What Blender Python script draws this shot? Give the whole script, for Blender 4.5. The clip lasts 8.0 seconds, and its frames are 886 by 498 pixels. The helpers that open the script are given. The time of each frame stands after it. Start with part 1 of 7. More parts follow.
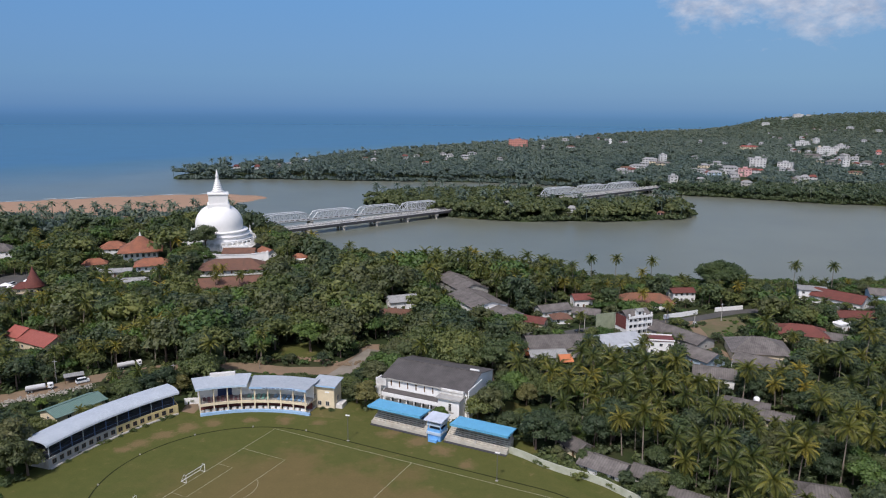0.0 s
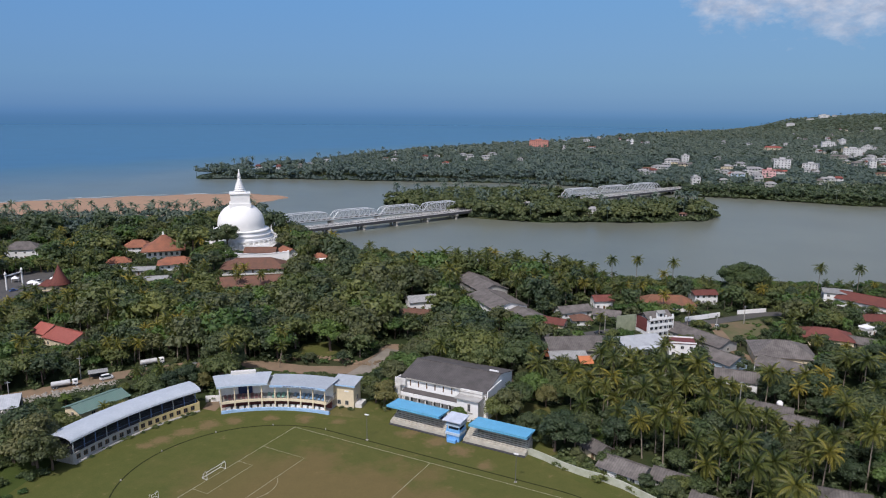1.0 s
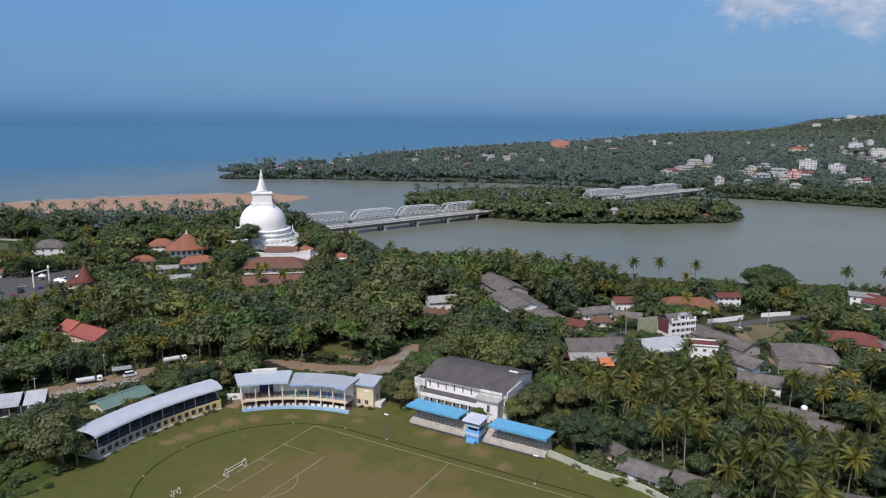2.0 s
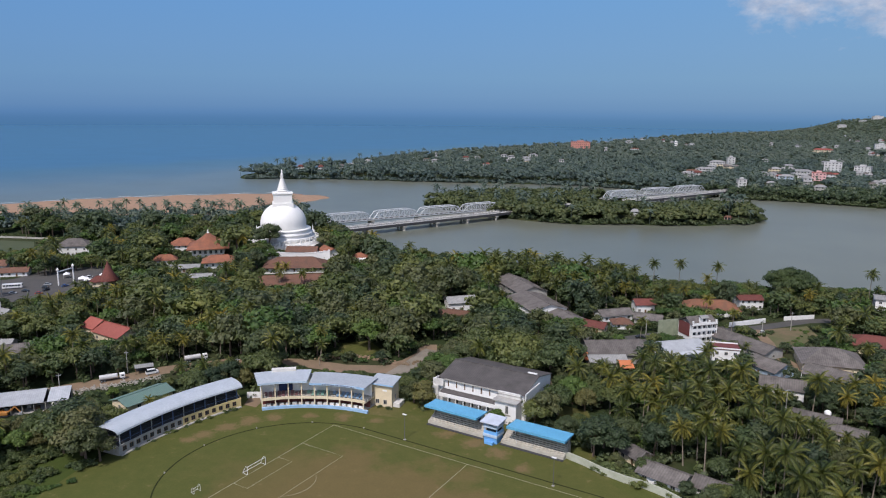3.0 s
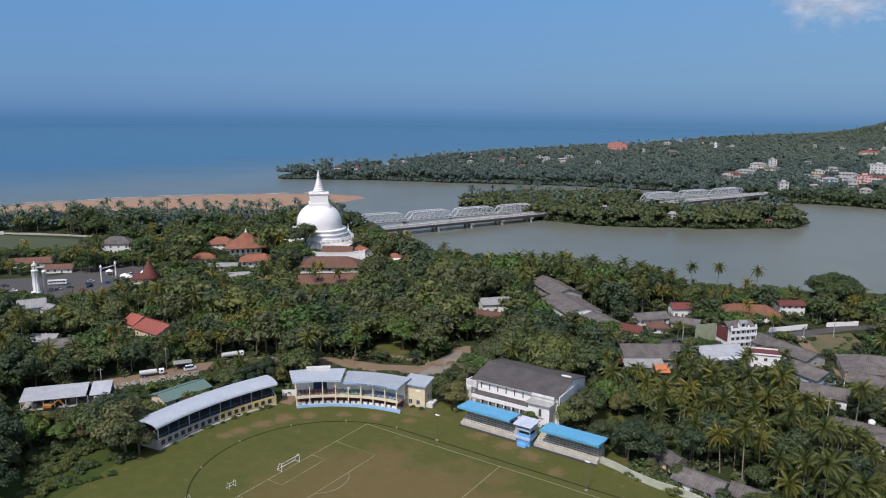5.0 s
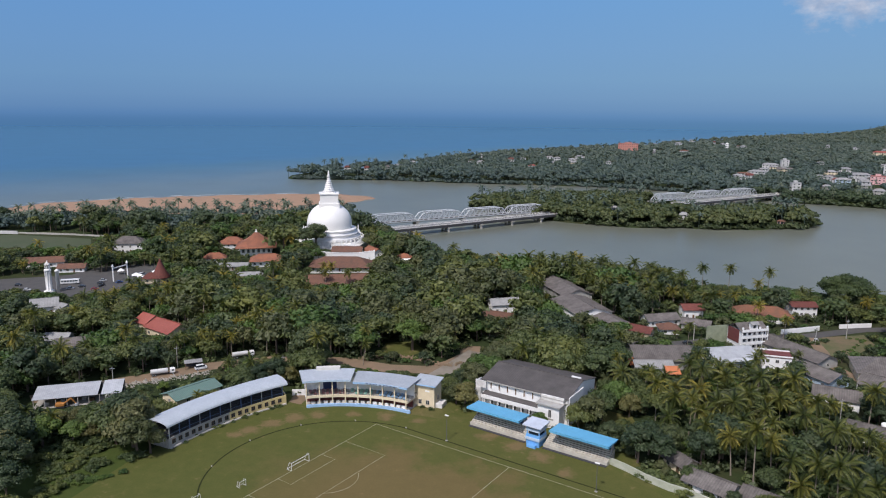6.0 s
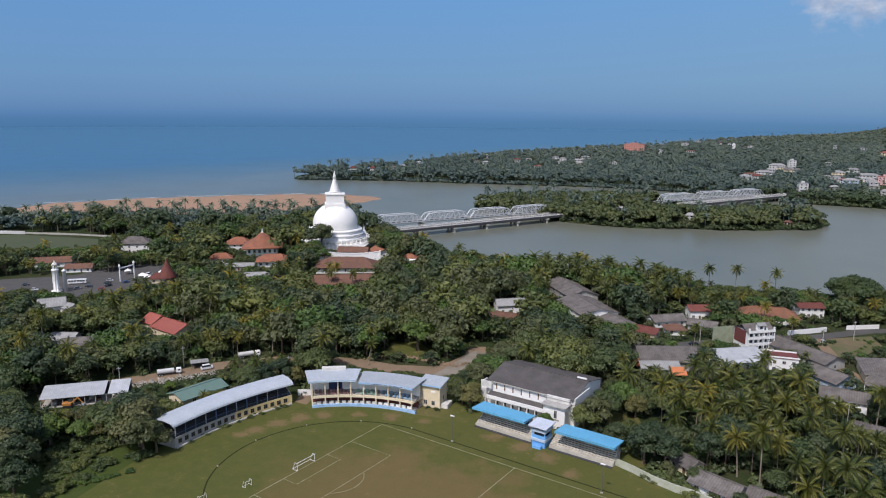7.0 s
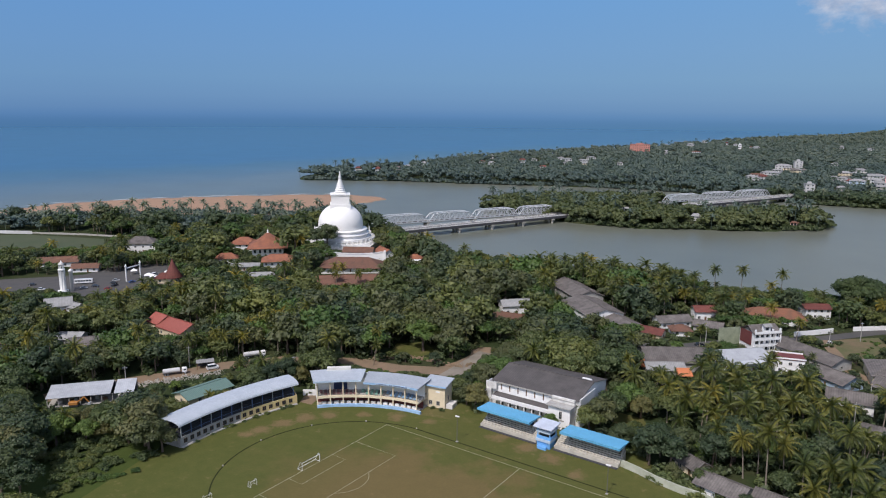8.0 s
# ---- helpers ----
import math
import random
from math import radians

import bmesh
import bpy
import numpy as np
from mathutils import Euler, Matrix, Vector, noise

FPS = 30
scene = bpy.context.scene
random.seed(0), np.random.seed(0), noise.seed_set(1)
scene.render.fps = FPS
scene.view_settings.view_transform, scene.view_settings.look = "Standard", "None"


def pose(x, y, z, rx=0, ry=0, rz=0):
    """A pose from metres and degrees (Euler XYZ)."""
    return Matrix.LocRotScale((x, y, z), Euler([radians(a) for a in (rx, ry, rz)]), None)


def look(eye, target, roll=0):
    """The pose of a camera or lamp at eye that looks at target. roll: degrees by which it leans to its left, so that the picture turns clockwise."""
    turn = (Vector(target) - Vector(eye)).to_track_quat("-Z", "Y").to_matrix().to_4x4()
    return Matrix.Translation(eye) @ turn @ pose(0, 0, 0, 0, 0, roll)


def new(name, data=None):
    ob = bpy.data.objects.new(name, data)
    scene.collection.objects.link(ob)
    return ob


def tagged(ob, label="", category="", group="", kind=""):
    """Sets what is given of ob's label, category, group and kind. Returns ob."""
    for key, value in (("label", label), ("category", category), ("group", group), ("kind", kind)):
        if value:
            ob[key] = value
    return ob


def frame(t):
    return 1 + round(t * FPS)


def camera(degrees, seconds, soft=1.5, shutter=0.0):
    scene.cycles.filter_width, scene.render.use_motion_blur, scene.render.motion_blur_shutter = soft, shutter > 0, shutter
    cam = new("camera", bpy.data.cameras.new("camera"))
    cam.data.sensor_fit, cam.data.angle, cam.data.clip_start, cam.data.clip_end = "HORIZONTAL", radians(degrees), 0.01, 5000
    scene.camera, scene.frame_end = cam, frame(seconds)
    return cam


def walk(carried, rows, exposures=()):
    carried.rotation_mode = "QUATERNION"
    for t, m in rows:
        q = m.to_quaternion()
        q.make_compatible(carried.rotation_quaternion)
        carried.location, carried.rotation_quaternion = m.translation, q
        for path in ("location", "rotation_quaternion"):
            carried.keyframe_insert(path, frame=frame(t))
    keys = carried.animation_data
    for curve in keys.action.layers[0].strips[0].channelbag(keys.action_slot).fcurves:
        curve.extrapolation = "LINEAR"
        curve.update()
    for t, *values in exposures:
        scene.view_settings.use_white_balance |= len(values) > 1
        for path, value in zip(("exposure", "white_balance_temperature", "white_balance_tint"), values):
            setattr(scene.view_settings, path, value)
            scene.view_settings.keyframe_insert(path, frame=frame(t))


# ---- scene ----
# ---------------- camera: a drone hovering 107 m over the ground and turning to its left
EYE = (0.0, 0.0, 107.0)
cam = camera(63.65, 8.0, soft=1.1)
ROWS = [
    (0.0, 0.0, -11.364, 0.552), (0.5, 0.792, -11.364, 0.562), (1.0, 1.622, -11.353, 0.557), (1.5, 2.468, -11.345, 0.552),
    (3.0, 4.854, -11.299, 0.557), (3.5, 5.621, -11.274, 0.567), (4.0, 6.336, -11.267, 0.562), (4.5, 7.005, -11.253, 0.561),
    (5.0, 7.666, -11.245, 0.552), (6.5, 8.709, -11.208, 0.510), (7.0, 8.933, -11.191, 0.493), (7.5, 9.150, -11.180, 0.488), (8.0, 9.355, -11.163, 0.490),
]
walk(cam, [(t, pose(*EYE, 90 + pitch, 0, yaw) @ pose(0, 0, 0, 0, 0, roll)) for t, yaw, pitch, roll in ROWS], exposures=[(0.0, 0.0, 6250, 16), (8.0, 0.0, 6250, 16)])

# ---------------- light: high sun behind the camera, clear hazy sky
world = bpy.data.worlds.new("sky")
scene.world = world
world.use_nodes = True
wn = world.node_tree.nodes
sky = wn.new("ShaderNodeTexSky")
sky.sky_type, sky.sun_disc = "NISHITA", False
sky.sun_elevation, sky.sun_rotation = radians(54), radians(201)
sky.dust_density, sky.ozone_density = 2.0, 2.0
wn["Background"].inputs["Strength"].default_value = 0.14
world.node_tree.links.new(sky.outputs[0], wn["Background"].inputs["Color"])
sun = new("sun", bpy.data.lights.new("sun", "SUN"))
sun.data.energy, sun.data.angle, sun.data.color = 3.4, radians(0.6), (1.0, 0.955, 0.88)
sun.matrix_world = look((-0.36 * 100, -0.93 * 100, 140), (0, 0, 0))

# ---------------- materials


def nodes_of(name):
    m = bpy.data.materials.new(name)
    m.use_nodes = True
    t = m.node_tree
    return m, t, t.nodes["Principled BSDF"]


def link(t, a, b):
    t.links.new(a, b)


def noise_at(t, scale, detail=4.0, rough=0.6, vec=None):
    n = t.nodes.new("ShaderNodeTexNoise")
    n.inputs["Scale"].default_value, n.inputs["Detail"].default_value, n.inputs["Roughness"].default_value = scale, detail, rough
    if vec is None:
        g = t.nodes.new("ShaderNodeNewGeometry")
        vec = g.outputs["Position"]
    link(t, vec, n.inputs["Vector"])
    return n.outputs["Fac"]


def ramp(t, fac, *stops):
    r = t.nodes.new("ShaderNodeValToRGB")
    e = r.color_ramp.elements
    while len(e) < len(stops):
        e.new(0.5)
    for el, (p, c) in zip(e, stops):
        el.position, el.color = p, (*c, 1) if len(c) == 3 else c
    link(t, fac, r.inputs[0])
    return r.outputs[0]


def mixed(t, fac, a, b, mode="MIX"):
    m = t.nodes.new("ShaderNodeMix")
    m.data_type, m.blend_type = "RGBA", mode
    for sock, v in ((m.inputs[0], fac), (m.inputs[6], a), (m.inputs[7], b)):
        if isinstance(v, (int, float)):
            sock.default_value = v
        elif isinstance(v, tuple):
            sock.default_value = (*v, 1)
        else:
            link(t, v, sock)
    return m.outputs[2]


def maths(t, op, a, b=0.0, c=0.0):
    m = t.nodes.new("ShaderNodeMath")
    m.operation = op
    for sock, v in zip(m.inputs, (a, b, c)):
        if isinstance(v, (int, float)):
            sock.default_value = v
        else:
            link(t, v, sock)
    return m.outputs[0]


def bumped(t, b, height, strength, distance):
    n = t.nodes.new("ShaderNodeBump")
    n.inputs["Strength"].default_value, n.inputs["Distance"].default_value = strength, distance
    link(t, height, n.inputs["Height"])
    link(t, n.outputs[0], b.inputs["Normal"])


def surface(name, base, rough=0.7, metal=0.0, stain=None, amount=0.6, scale=0.35, fine=4.0, bump=0.02, vary=0.0, spec=0.3):
    """Paint, plaster, stone and the like: base colour, a large stain pattern, fine grain and a little relief."""
    m, t, b = nodes_of(name)
    stain = stain or tuple(v * 0.72 for v in base)
    big, small = noise_at(t, scale, 5, 0.65), noise_at(t, fine, 3, 0.6)
    c = mixed(t, maths(t, "MULTIPLY", ramp(t, big, (0.38, (0, 0, 0)), (0.68, (1, 1, 1))), amount), base, stain)
    c = mixed(t, 0.35, c, ramp(t, small, (0.25, (0.55, 0.55, 0.55)), (0.75, (1.0, 1.0, 1.0))), "MULTIPLY")
    if vary:
        o = t.nodes.new("ShaderNodeObjectInfo")
        c = mixed(t, 1.0, c, ramp(t, o.outputs["Random"], (0, (1 - vary,) * 3), (1, (1, 1, 1))), "MULTIPLY")
    link(t, c, b.inputs["Base Color"])
    b.inputs["Roughness"].default_value, b.inputs["Metallic"].default_value = rough, metal
    b.inputs["Specular IOR Level"].default_value = spec
    if bump:
        bumped(t, b, small, 0.5, bump)
    return m


def roofing(name, base, stain, pitch=0.6, rough=0.6, metal=0.0, axis="X", amount=0.7, relief=0.05, ridge=0.45):
    """Corrugated sheet or rows of tiles: ridges at real spacing along a local axis, grooves shaded in the colour,
    streaks and patches of weather.
    """
    m, t, b = nodes_of(name)
    tc = t.nodes.new("ShaderNodeTexCoord")
    w = t.nodes.new("ShaderNodeTexWave")
    w.wave_type, w.bands_direction = "BANDS", axis
    w.inputs["Scale"].default_value, w.inputs["Distortion"].default_value = 0.314 / pitch, 0.15
    link(t, tc.outputs["Object"], w.inputs["Vector"])
    big, mid = noise_at(t, 0.25, 6, 0.7, tc.outputs["Object"]), noise_at(t, 1.6, 4, 0.7, tc.outputs["Object"])
    c = mixed(t, maths(t, "MULTIPLY", ramp(t, big, (0.35, (0, 0, 0)), (0.65, (1, 1, 1))), amount), base, stain)
    c = mixed(t, 0.5, c, ramp(t, mid, (0.3, (0.6, 0.6, 0.6)), (0.7, (1.08, 1.06, 1.04))), "MULTIPLY")
    # groove shade is put into the colour: the low of each wave darkens
    c = mixed(t, ridge, c, ramp(t, w.outputs["Fac"], (0.1, (0.62, 0.62, 0.62)), (0.6, (1, 1, 1))), "MULTIPLY")
    o = t.nodes.new("ShaderNodeObjectInfo")
    c = mixed(t, 1.0, c, ramp(t, o.outputs["Random"], (0, (0.8, 0.8, 0.8)), (1, (1.06, 1.06, 1.06))), "MULTIPLY")
    link(t, c, b.inputs["Base Color"])
    b.inputs["Roughness"].default_value, b.inputs["Metallic"].default_value = rough, metal
    b.inputs["Specular IOR Level"].default_value = 0.3
    bumped(t, b, w.outputs["Fac"], 0.6, relief)
    return m


def foliage(name, dark, light, yellow=None, rough=0.55, fine=True):
    """Leaves: each leaf cluster its own tone, each tree its own shade, some light through the blade."""
    m, t, b = nodes_of(name)
    g, o = t.nodes.new("ShaderNodeNewGeometry"), t.nodes.new("ShaderNodeObjectInfo")
    c = ramp(t, g.outputs["Random Per Island"], (0.0, dark), (0.6, tuple((a + d) / 2 for a, d in zip(dark, light))), (1.0, light))
    c = mixed(t, 1.0, c, ramp(t, o.outputs["Random"], (0, (0.7, 0.78, 0.75)), (0.5, (1, 1, 1)), (1, (1.3, 1.15, 0.9))), "MULTIPLY")
    patch = noise_at(t, 0.045, 3, 0.6)
    c = mixed(t, 1.0, c, ramp(t, patch, (0.3, (0.62, 0.72, 0.76)), (0.7, (1.28, 1.22, 1.08))), "MULTIPLY")
    grain = noise_at(t, 1.7, 4, 0.75)
    c = mixed(t, 0.5 if fine else 0.2, c, ramp(t, grain, (0.36, (0.60, 0.63, 0.66)), (0.52, (0.97, 0.98, 0.97)), (0.68, (1.28, 1.26, 1.18))), "MULTIPLY")
    if yellow:
        c = mixed(t, ramp(t, noise_at(t, 0.11, 2, 0.5), (0.52, (0, 0, 0)), (0.66, (1, 1, 1))), c, yellow)
    link(t, c, b.inputs["Base Color"])
    b.inputs["Roughness"].default_value, b.inputs["Specular IOR Level"].default_value = rough, 0.35
    bumped(t, b, grain, 0.35 if fine else 0.1, 0.4)
    tr = t.nodes.new("ShaderNodeBsdfTranslucent")
    link(t, mixed(t, 1.0, c, (1.3, 1.4, 0.5), "MULTIPLY"), tr.inputs["Color"])
    mx = t.nodes.new("ShaderNodeMixShader")
    mx.inputs[0].default_value = 0.24
    out = t.nodes["Material Output"]
    link(t, b.outputs[0], mx.inputs[1])
    link(t, tr.outputs[0], mx.inputs[2])
    link(t, mx.outputs[0], out.inputs["Surface"])
    return m


def plain(name, base, rough=0.5, metal=0.0):
    m, t, b = nodes_of(name)
    c = mixed(t, 0.3, base, ramp(t, noise_at(t, 3.0, 3), (0.3, (0.6, 0.6, 0.6)), (0.7, (1.05, 1.05, 1.05))), "MULTIPLY")
    link(t, c, b.inputs["Base Color"])
    b.inputs["Roughness"].default_value, b.inputs["Metallic"].default_value = rough, metal
    return m


M_WHITE = surface("white_paint", (0.87, 0.865, 0.845), 0.6, stain=(0.68, 0.66, 0.61), amount=0.35, bump=0.01)
M_LIME = surface("whitewash", (0.84, 0.83, 0.80), 0.55, stain=(0.74, 0.73, 0.70), amount=0.35, bump=0.01)
M_CREAM = surface("cream_paint", (0.74, 0.63, 0.44), 0.65, stain=(0.58, 0.49, 0.34), amount=0.5)
M_YELLOW = surface("yellow_paint", (0.72, 0.58, 0.28), 0.65, stain=(0.55, 0.43, 0.22), amount=0.5)
M_GREYWALL = surface("grey_plaster", (0.42, 0.41, 0.38), 0.8, stain=(0.25, 0.24, 0.22), amount=0.7)
M_PALEGREEN = surface("moss_stained_wall", (0.33, 0.36, 0.25), 0.8, stain=(0.2, 0.23, 0.15), amount=0.8)
M_PALEBLUE = surface("pale_blue_paint", (0.48, 0.60, 0.72), 0.6)
M_FASCIA = surface("faded_blue_paint", (0.34, 0.52, 0.74), 0.6)
M_PINK = surface("pink_paint", (0.70, 0.42, 0.40), 0.65)
M_CONC = surface("concrete", (0.42, 0.40, 0.36), 0.85, stain=(0.27, 0.26, 0.23), amount=0.7, scale=0.5)
M_CONCLIGHT = surface("pale_concrete", (0.68, 0.66, 0.62), 0.85, stain=(0.48, 0.46, 0.42), amount=0.5, scale=0.4)
# stained white, dulled so that far house walls carry haze in their colour
M_DULLWHITE = surface("dulled_weathered_white", (0.60, 0.60, 0.59), 0.75, stain=(0.42, 0.41, 0.39), amount=0.6, scale=0.12)
M_STAINED = surface("stained_white_paint", (0.74, 0.73, 0.70), 0.7, stain=(0.42, 0.40, 0.36), amount=0.7, scale=0.5)
M_TOWERROOF = surface("pale_blue_grey_paint", (0.55, 0.60, 0.68), 0.7)
M_TERRACE = surface("stained_terrace_concrete", (0.50, 0.47, 0.40), 0.85, stain=(0.34, 0.31, 0.26), amount=0.7, scale=0.5)
# near-black for dark parts and, inside buildings, in place of shade
M_DARK = surface("dark_parts_and_shade", (0.06, 0.06, 0.065), 0.8, amount=0.4)
M_MAROON = surface("maroon_paint", (0.16, 0.05, 0.045), 0.7)
M_STEEL = plain("painted_steel_grey", (0.42, 0.45, 0.47), 0.5, 0.2)
M_TRUSS = plain("silver_painted_steel", (0.50, 0.52, 0.53), 0.55, 0.1)
M_BLUESTEEL = plain("blue_painted_steel", (0.10, 0.16, 0.30), 0.5)
M_BLUE = surface("sky_blue_paint", (0.17, 0.42, 0.78), 0.5, stain=(0.13, 0.33, 0.62))
M_NAVY = surface("navy_panel", (0.025, 0.045, 0.13), 0.5)
M_GLASS = plain("dark_window_glass", (0.035, 0.045, 0.055), 0.12)
M_FRAME = plain("window_frame_paint", (0.5, 0.46, 0.4), 0.6)
M_WOOD = surface("brown_door_wood", (0.16, 0.09, 0.05), 0.6)
M_SEAT_R, M_SEAT_G, M_SEAT_B = (plain("seat_" + n, c, 0.4) for n, c in (("maroon", (0.20, 0.10, 0.10)), ("green", (0.20, 0.36, 0.29)), ("blue", (0.22, 0.34, 0.47))))
R_ALU = roofing("aluminium_sheet_roof", (0.46, 0.50, 0.54), (0.36, 0.40, 0.44), 0.5, 0.45, 0.0, "X", 0.6, 0.02, 0.15)
R_BLUE = roofing("blue_sheet_roof", (0.15, 0.46, 0.70), (0.12, 0.38, 0.60), 0.5, 0.45, 0.0, "X", 0.6, 0.03, 0.25)
R_GREY = roofing("weathered_fibre_cement_roof", (0.120, 0.110, 0.105), (0.070, 0.064, 0.062), 0.8, 0.85, 0.0, "X", 0.8)
R_HGREY = roofing("mouldy_grey_sheet_roof", (0.20, 0.18, 0.165), (0.095, 0.085, 0.078), 0.8, 0.85, 0.0, "X", 0.95)
R_LIGHT = roofing("light_grey_sheet_roof", (0.36, 0.36, 0.35), (0.24, 0.24, 0.235), 0.7, 0.7, 0.0, "X", 0.8)
R_PALE = roofing("pale_sheet_roof", (0.52, 0.54, 0.56), (0.36, 0.38, 0.40), 0.7, 0.6, 0.0, "X", 0.8, 0.03, 0.2)
R_RED = roofing("red_painted_roof", (0.38, 0.115, 0.085), (0.28, 0.08, 0.06), 0.7, 0.6, 0.0, "X", 0.6)
R_MAROON = roofing("dark_red_tile_roof", (0.20, 0.065, 0.05), (0.13, 0.05, 0.04), 0.4, 0.8, 0.0, "X", 0.7)
R_TERRA = roofing("terracotta_tile_roof", (0.34, 0.135, 0.075), (0.20, 0.09, 0.06), 0.4, 0.85, 0.0, "X", 0.8)
R_OLD = roofing("weathered_terracotta_roof", (0.25, 0.105, 0.06), (0.15, 0.085, 0.055), 0.4, 0.9, 0.0, "X", 0.95)
R_BROWN = roofing("old_brown_tile_roof", (0.21, 0.105, 0.07), (0.13, 0.08, 0.06), 0.4, 0.9, 0.0, "X", 0.8)
R_GREEN = roofing("green_sheet_roof", (0.15, 0.255, 0.215), (0.18, 0.25, 0.22), 0.6, 0.6, 0.0, "X", 0.6)
M_FOAM = surface("sea_foam", (0.58, 0.61, 0.61), 0.6, stain=(0.45, 0.50, 0.52), amount=0.8, scale=0.2)
M_TARP = surface("orange_tarpaulin", (0.58, 0.20, 0.085), 0.7)
M_TRUNK = surface("palm_bark", (0.26, 0.22, 0.17), 0.9, fine=6.0)
M_BARK = surface("tree_bark", (0.16, 0.12, 0.09), 0.9, fine=5.0)
L_PALM = foliage("palm_fronds", (0.060, 0.080, 0.019), (0.200, 0.200, 0.052), rough=0.36, fine=False)
L_PALMD = foliage("dark_palm_fronds", (0.048, 0.072, 0.022), (0.125, 0.145, 0.046), rough=0.45, fine=False)
L_PALMY = foliage("yellowing_palm_fronds", (0.12, 0.125, 0.030), (0.34, 0.28, 0.052), rough=0.45, fine=False)
L_TREE = foliage("tree_leaves", (0.074, 0.100, 0.038), (0.118, 0.142, 0.054))
L_TREED = foliage("dark_tree_leaves", (0.050, 0.074, 0.036), (0.084, 0.106, 0.052))
L_TREEB = foliage("bright_tree_leaves", (0.074, 0.125, 0.030), (0.120, 0.175, 0.046))
L_TREEO = foliage("olive_tree_leaves", (0.098, 0.106, 0.045), (0.152, 0.150, 0.066))
# far foliage greyed and blued: haze is put into these leaf colours
L_TREEF = foliage("haze_tinted_tree_leaves", (0.082, 0.114, 0.106), (0.124, 0.156, 0.142))
L_PALMF = foliage("haze_tinted_palm_fronds", (0.082, 0.114, 0.098), (0.136, 0.166, 0.140))
M_GOAL = plain("white_goal_paint", (0.85, 0.85, 0.83), 0.4)
M_LINE = surface("chalk_line", (0.42, 0.40, 0.29), 0.9, stain=(0.24, 0.21, 0.12), amount=0.8, scale=0.6)
M_ASPHALT = surface("asphalt", (0.075, 0.073, 0.07), 0.9, stain=(0.11, 0.10, 0.09), amount=0.6, scale=0.2)
M_EARTH = surface("bare_earth", (0.24, 0.165, 0.105), 0.95, stain=(0.15, 0.12, 0.075), amount=0.8, scale=0.12, bump=0.06)
M_RUBBLE = surface("pale_rubble", (0.40, 0.37, 0.32), 0.95, stain=(0.20, 0.18, 0.14), amount=0.9, scale=0.8)
M_TRACK = surface("worn_track", (0.25, 0.22, 0.175), 0.95, stain=(0.16, 0.135, 0.10), amount=0.8, scale=0.15)
M_PALEWALL = surface("pale_garden_wall", (0.48, 0.49, 0.40), 0.8, stain=(0.28, 0.30, 0.21), amount=0.7, scale=0.25)
M_DARKSTEEL = plain("dark_weathered_steel", (0.10, 0.10, 0.10), 0.6)
M_CARS = [plain("car_paint_" + n, c, 0.25) for n, c in (("white", (0.75, 0.75, 0.74)), ("silver", (0.45, 0.46, 0.47)), ("dark", (0.03, 0.03, 0.035)), ("red", (0.4, 0.04, 0.03)), ("blue", (0.06, 0.12, 0.3)))]
M_TYRE = plain("rubber", (0.02, 0.02, 0.02), 0.8)


def trodden(t, c, mid):
    """Bare reddish soil where people walk to the stand."""
    g = t.nodes.new("ShaderNodeNewGeometry")
    for x, y, r in ((-100.5, 207.5, 3.0), (-96.5, 211.5, 4.0), (-91, 217.5, 4.5), (-85, 223, 4.5), (-78, 227, 4.0), (-66, 229.5, 3.0), (-54, 230, 4.0), (-42, 228.5, 3.0), (-17.5, 220.1, 4.0), (-8, 215, 5.0), (0.5, 209, 4.5), (8, 200, 3.5)):
        d = t.nodes.new("ShaderNodeVectorMath")
        d.operation = "DISTANCE"
        link(t, g.outputs["Position"], d.inputs[0])
        d.inputs[1].default_value = (x, y, 0.05)
        near = maths(t, "ADD", maths(t, "DIVIDE", d.outputs["Value"], r), maths(t, "MULTIPLY", maths(t, "SUBTRACT", mid, 0.5), 2.8))
        c = mixed(t, ramp(t, near, (0.35, (0.6, 0.6, 0.6)), (1.5, (0, 0, 0))), c, (0.215, 0.138, 0.075))
    return c


def grass_material():
    m, t, b = nodes_of("worn_field_grass")
    big, mid, fine = noise_at(t, 0.035, 5, 0.65), noise_at(t, 0.22, 5, 0.7), noise_at(t, 2.5, 4, 0.7)
    green = mixed(t, mid, (0.055, 0.072, 0.016), (0.105, 0.105, 0.028))
    g = t.nodes.new("ShaderNodeNewGeometry")
    sep = t.nodes.new("ShaderNodeSeparateXYZ")
    link(t, g.outputs["Position"], sep.inputs[0])
    dry = maths(t, "ADD", big, maths(t, "MULTIPLY", maths(t, "MINIMUM", maths(t, "ADD", sep.outputs[0], 88.0), 0.0), 0.010))
    c = mixed(t, ramp(t, dry, (0.45, (0, 0, 0)), (0.70, (0.9, 0.9, 0.9))), green, (0.128, 0.108, 0.042))
    c = mixed(t, ramp(t, mid, (0.58, (0, 0, 0)), (0.74, (0.7, 0.7, 0.7))), c, (0.210, 0.150, 0.08))
    c = trodden(t, c, mid)
    c = mixed(t, 0.6, c, ramp(t, fine, (0.3, (0.7, 0.7, 0.7)), (0.7, (1.1, 1.1, 1.1))), "MULTIPLY")
    link(t, c, b.inputs["Base Color"])
    b.inputs["Roughness"].default_value, b.inputs["Specular IOR Level"].default_value = 0.95, 0.15
    bumped(t, b, fine, 0.6, 0.08)
    return m


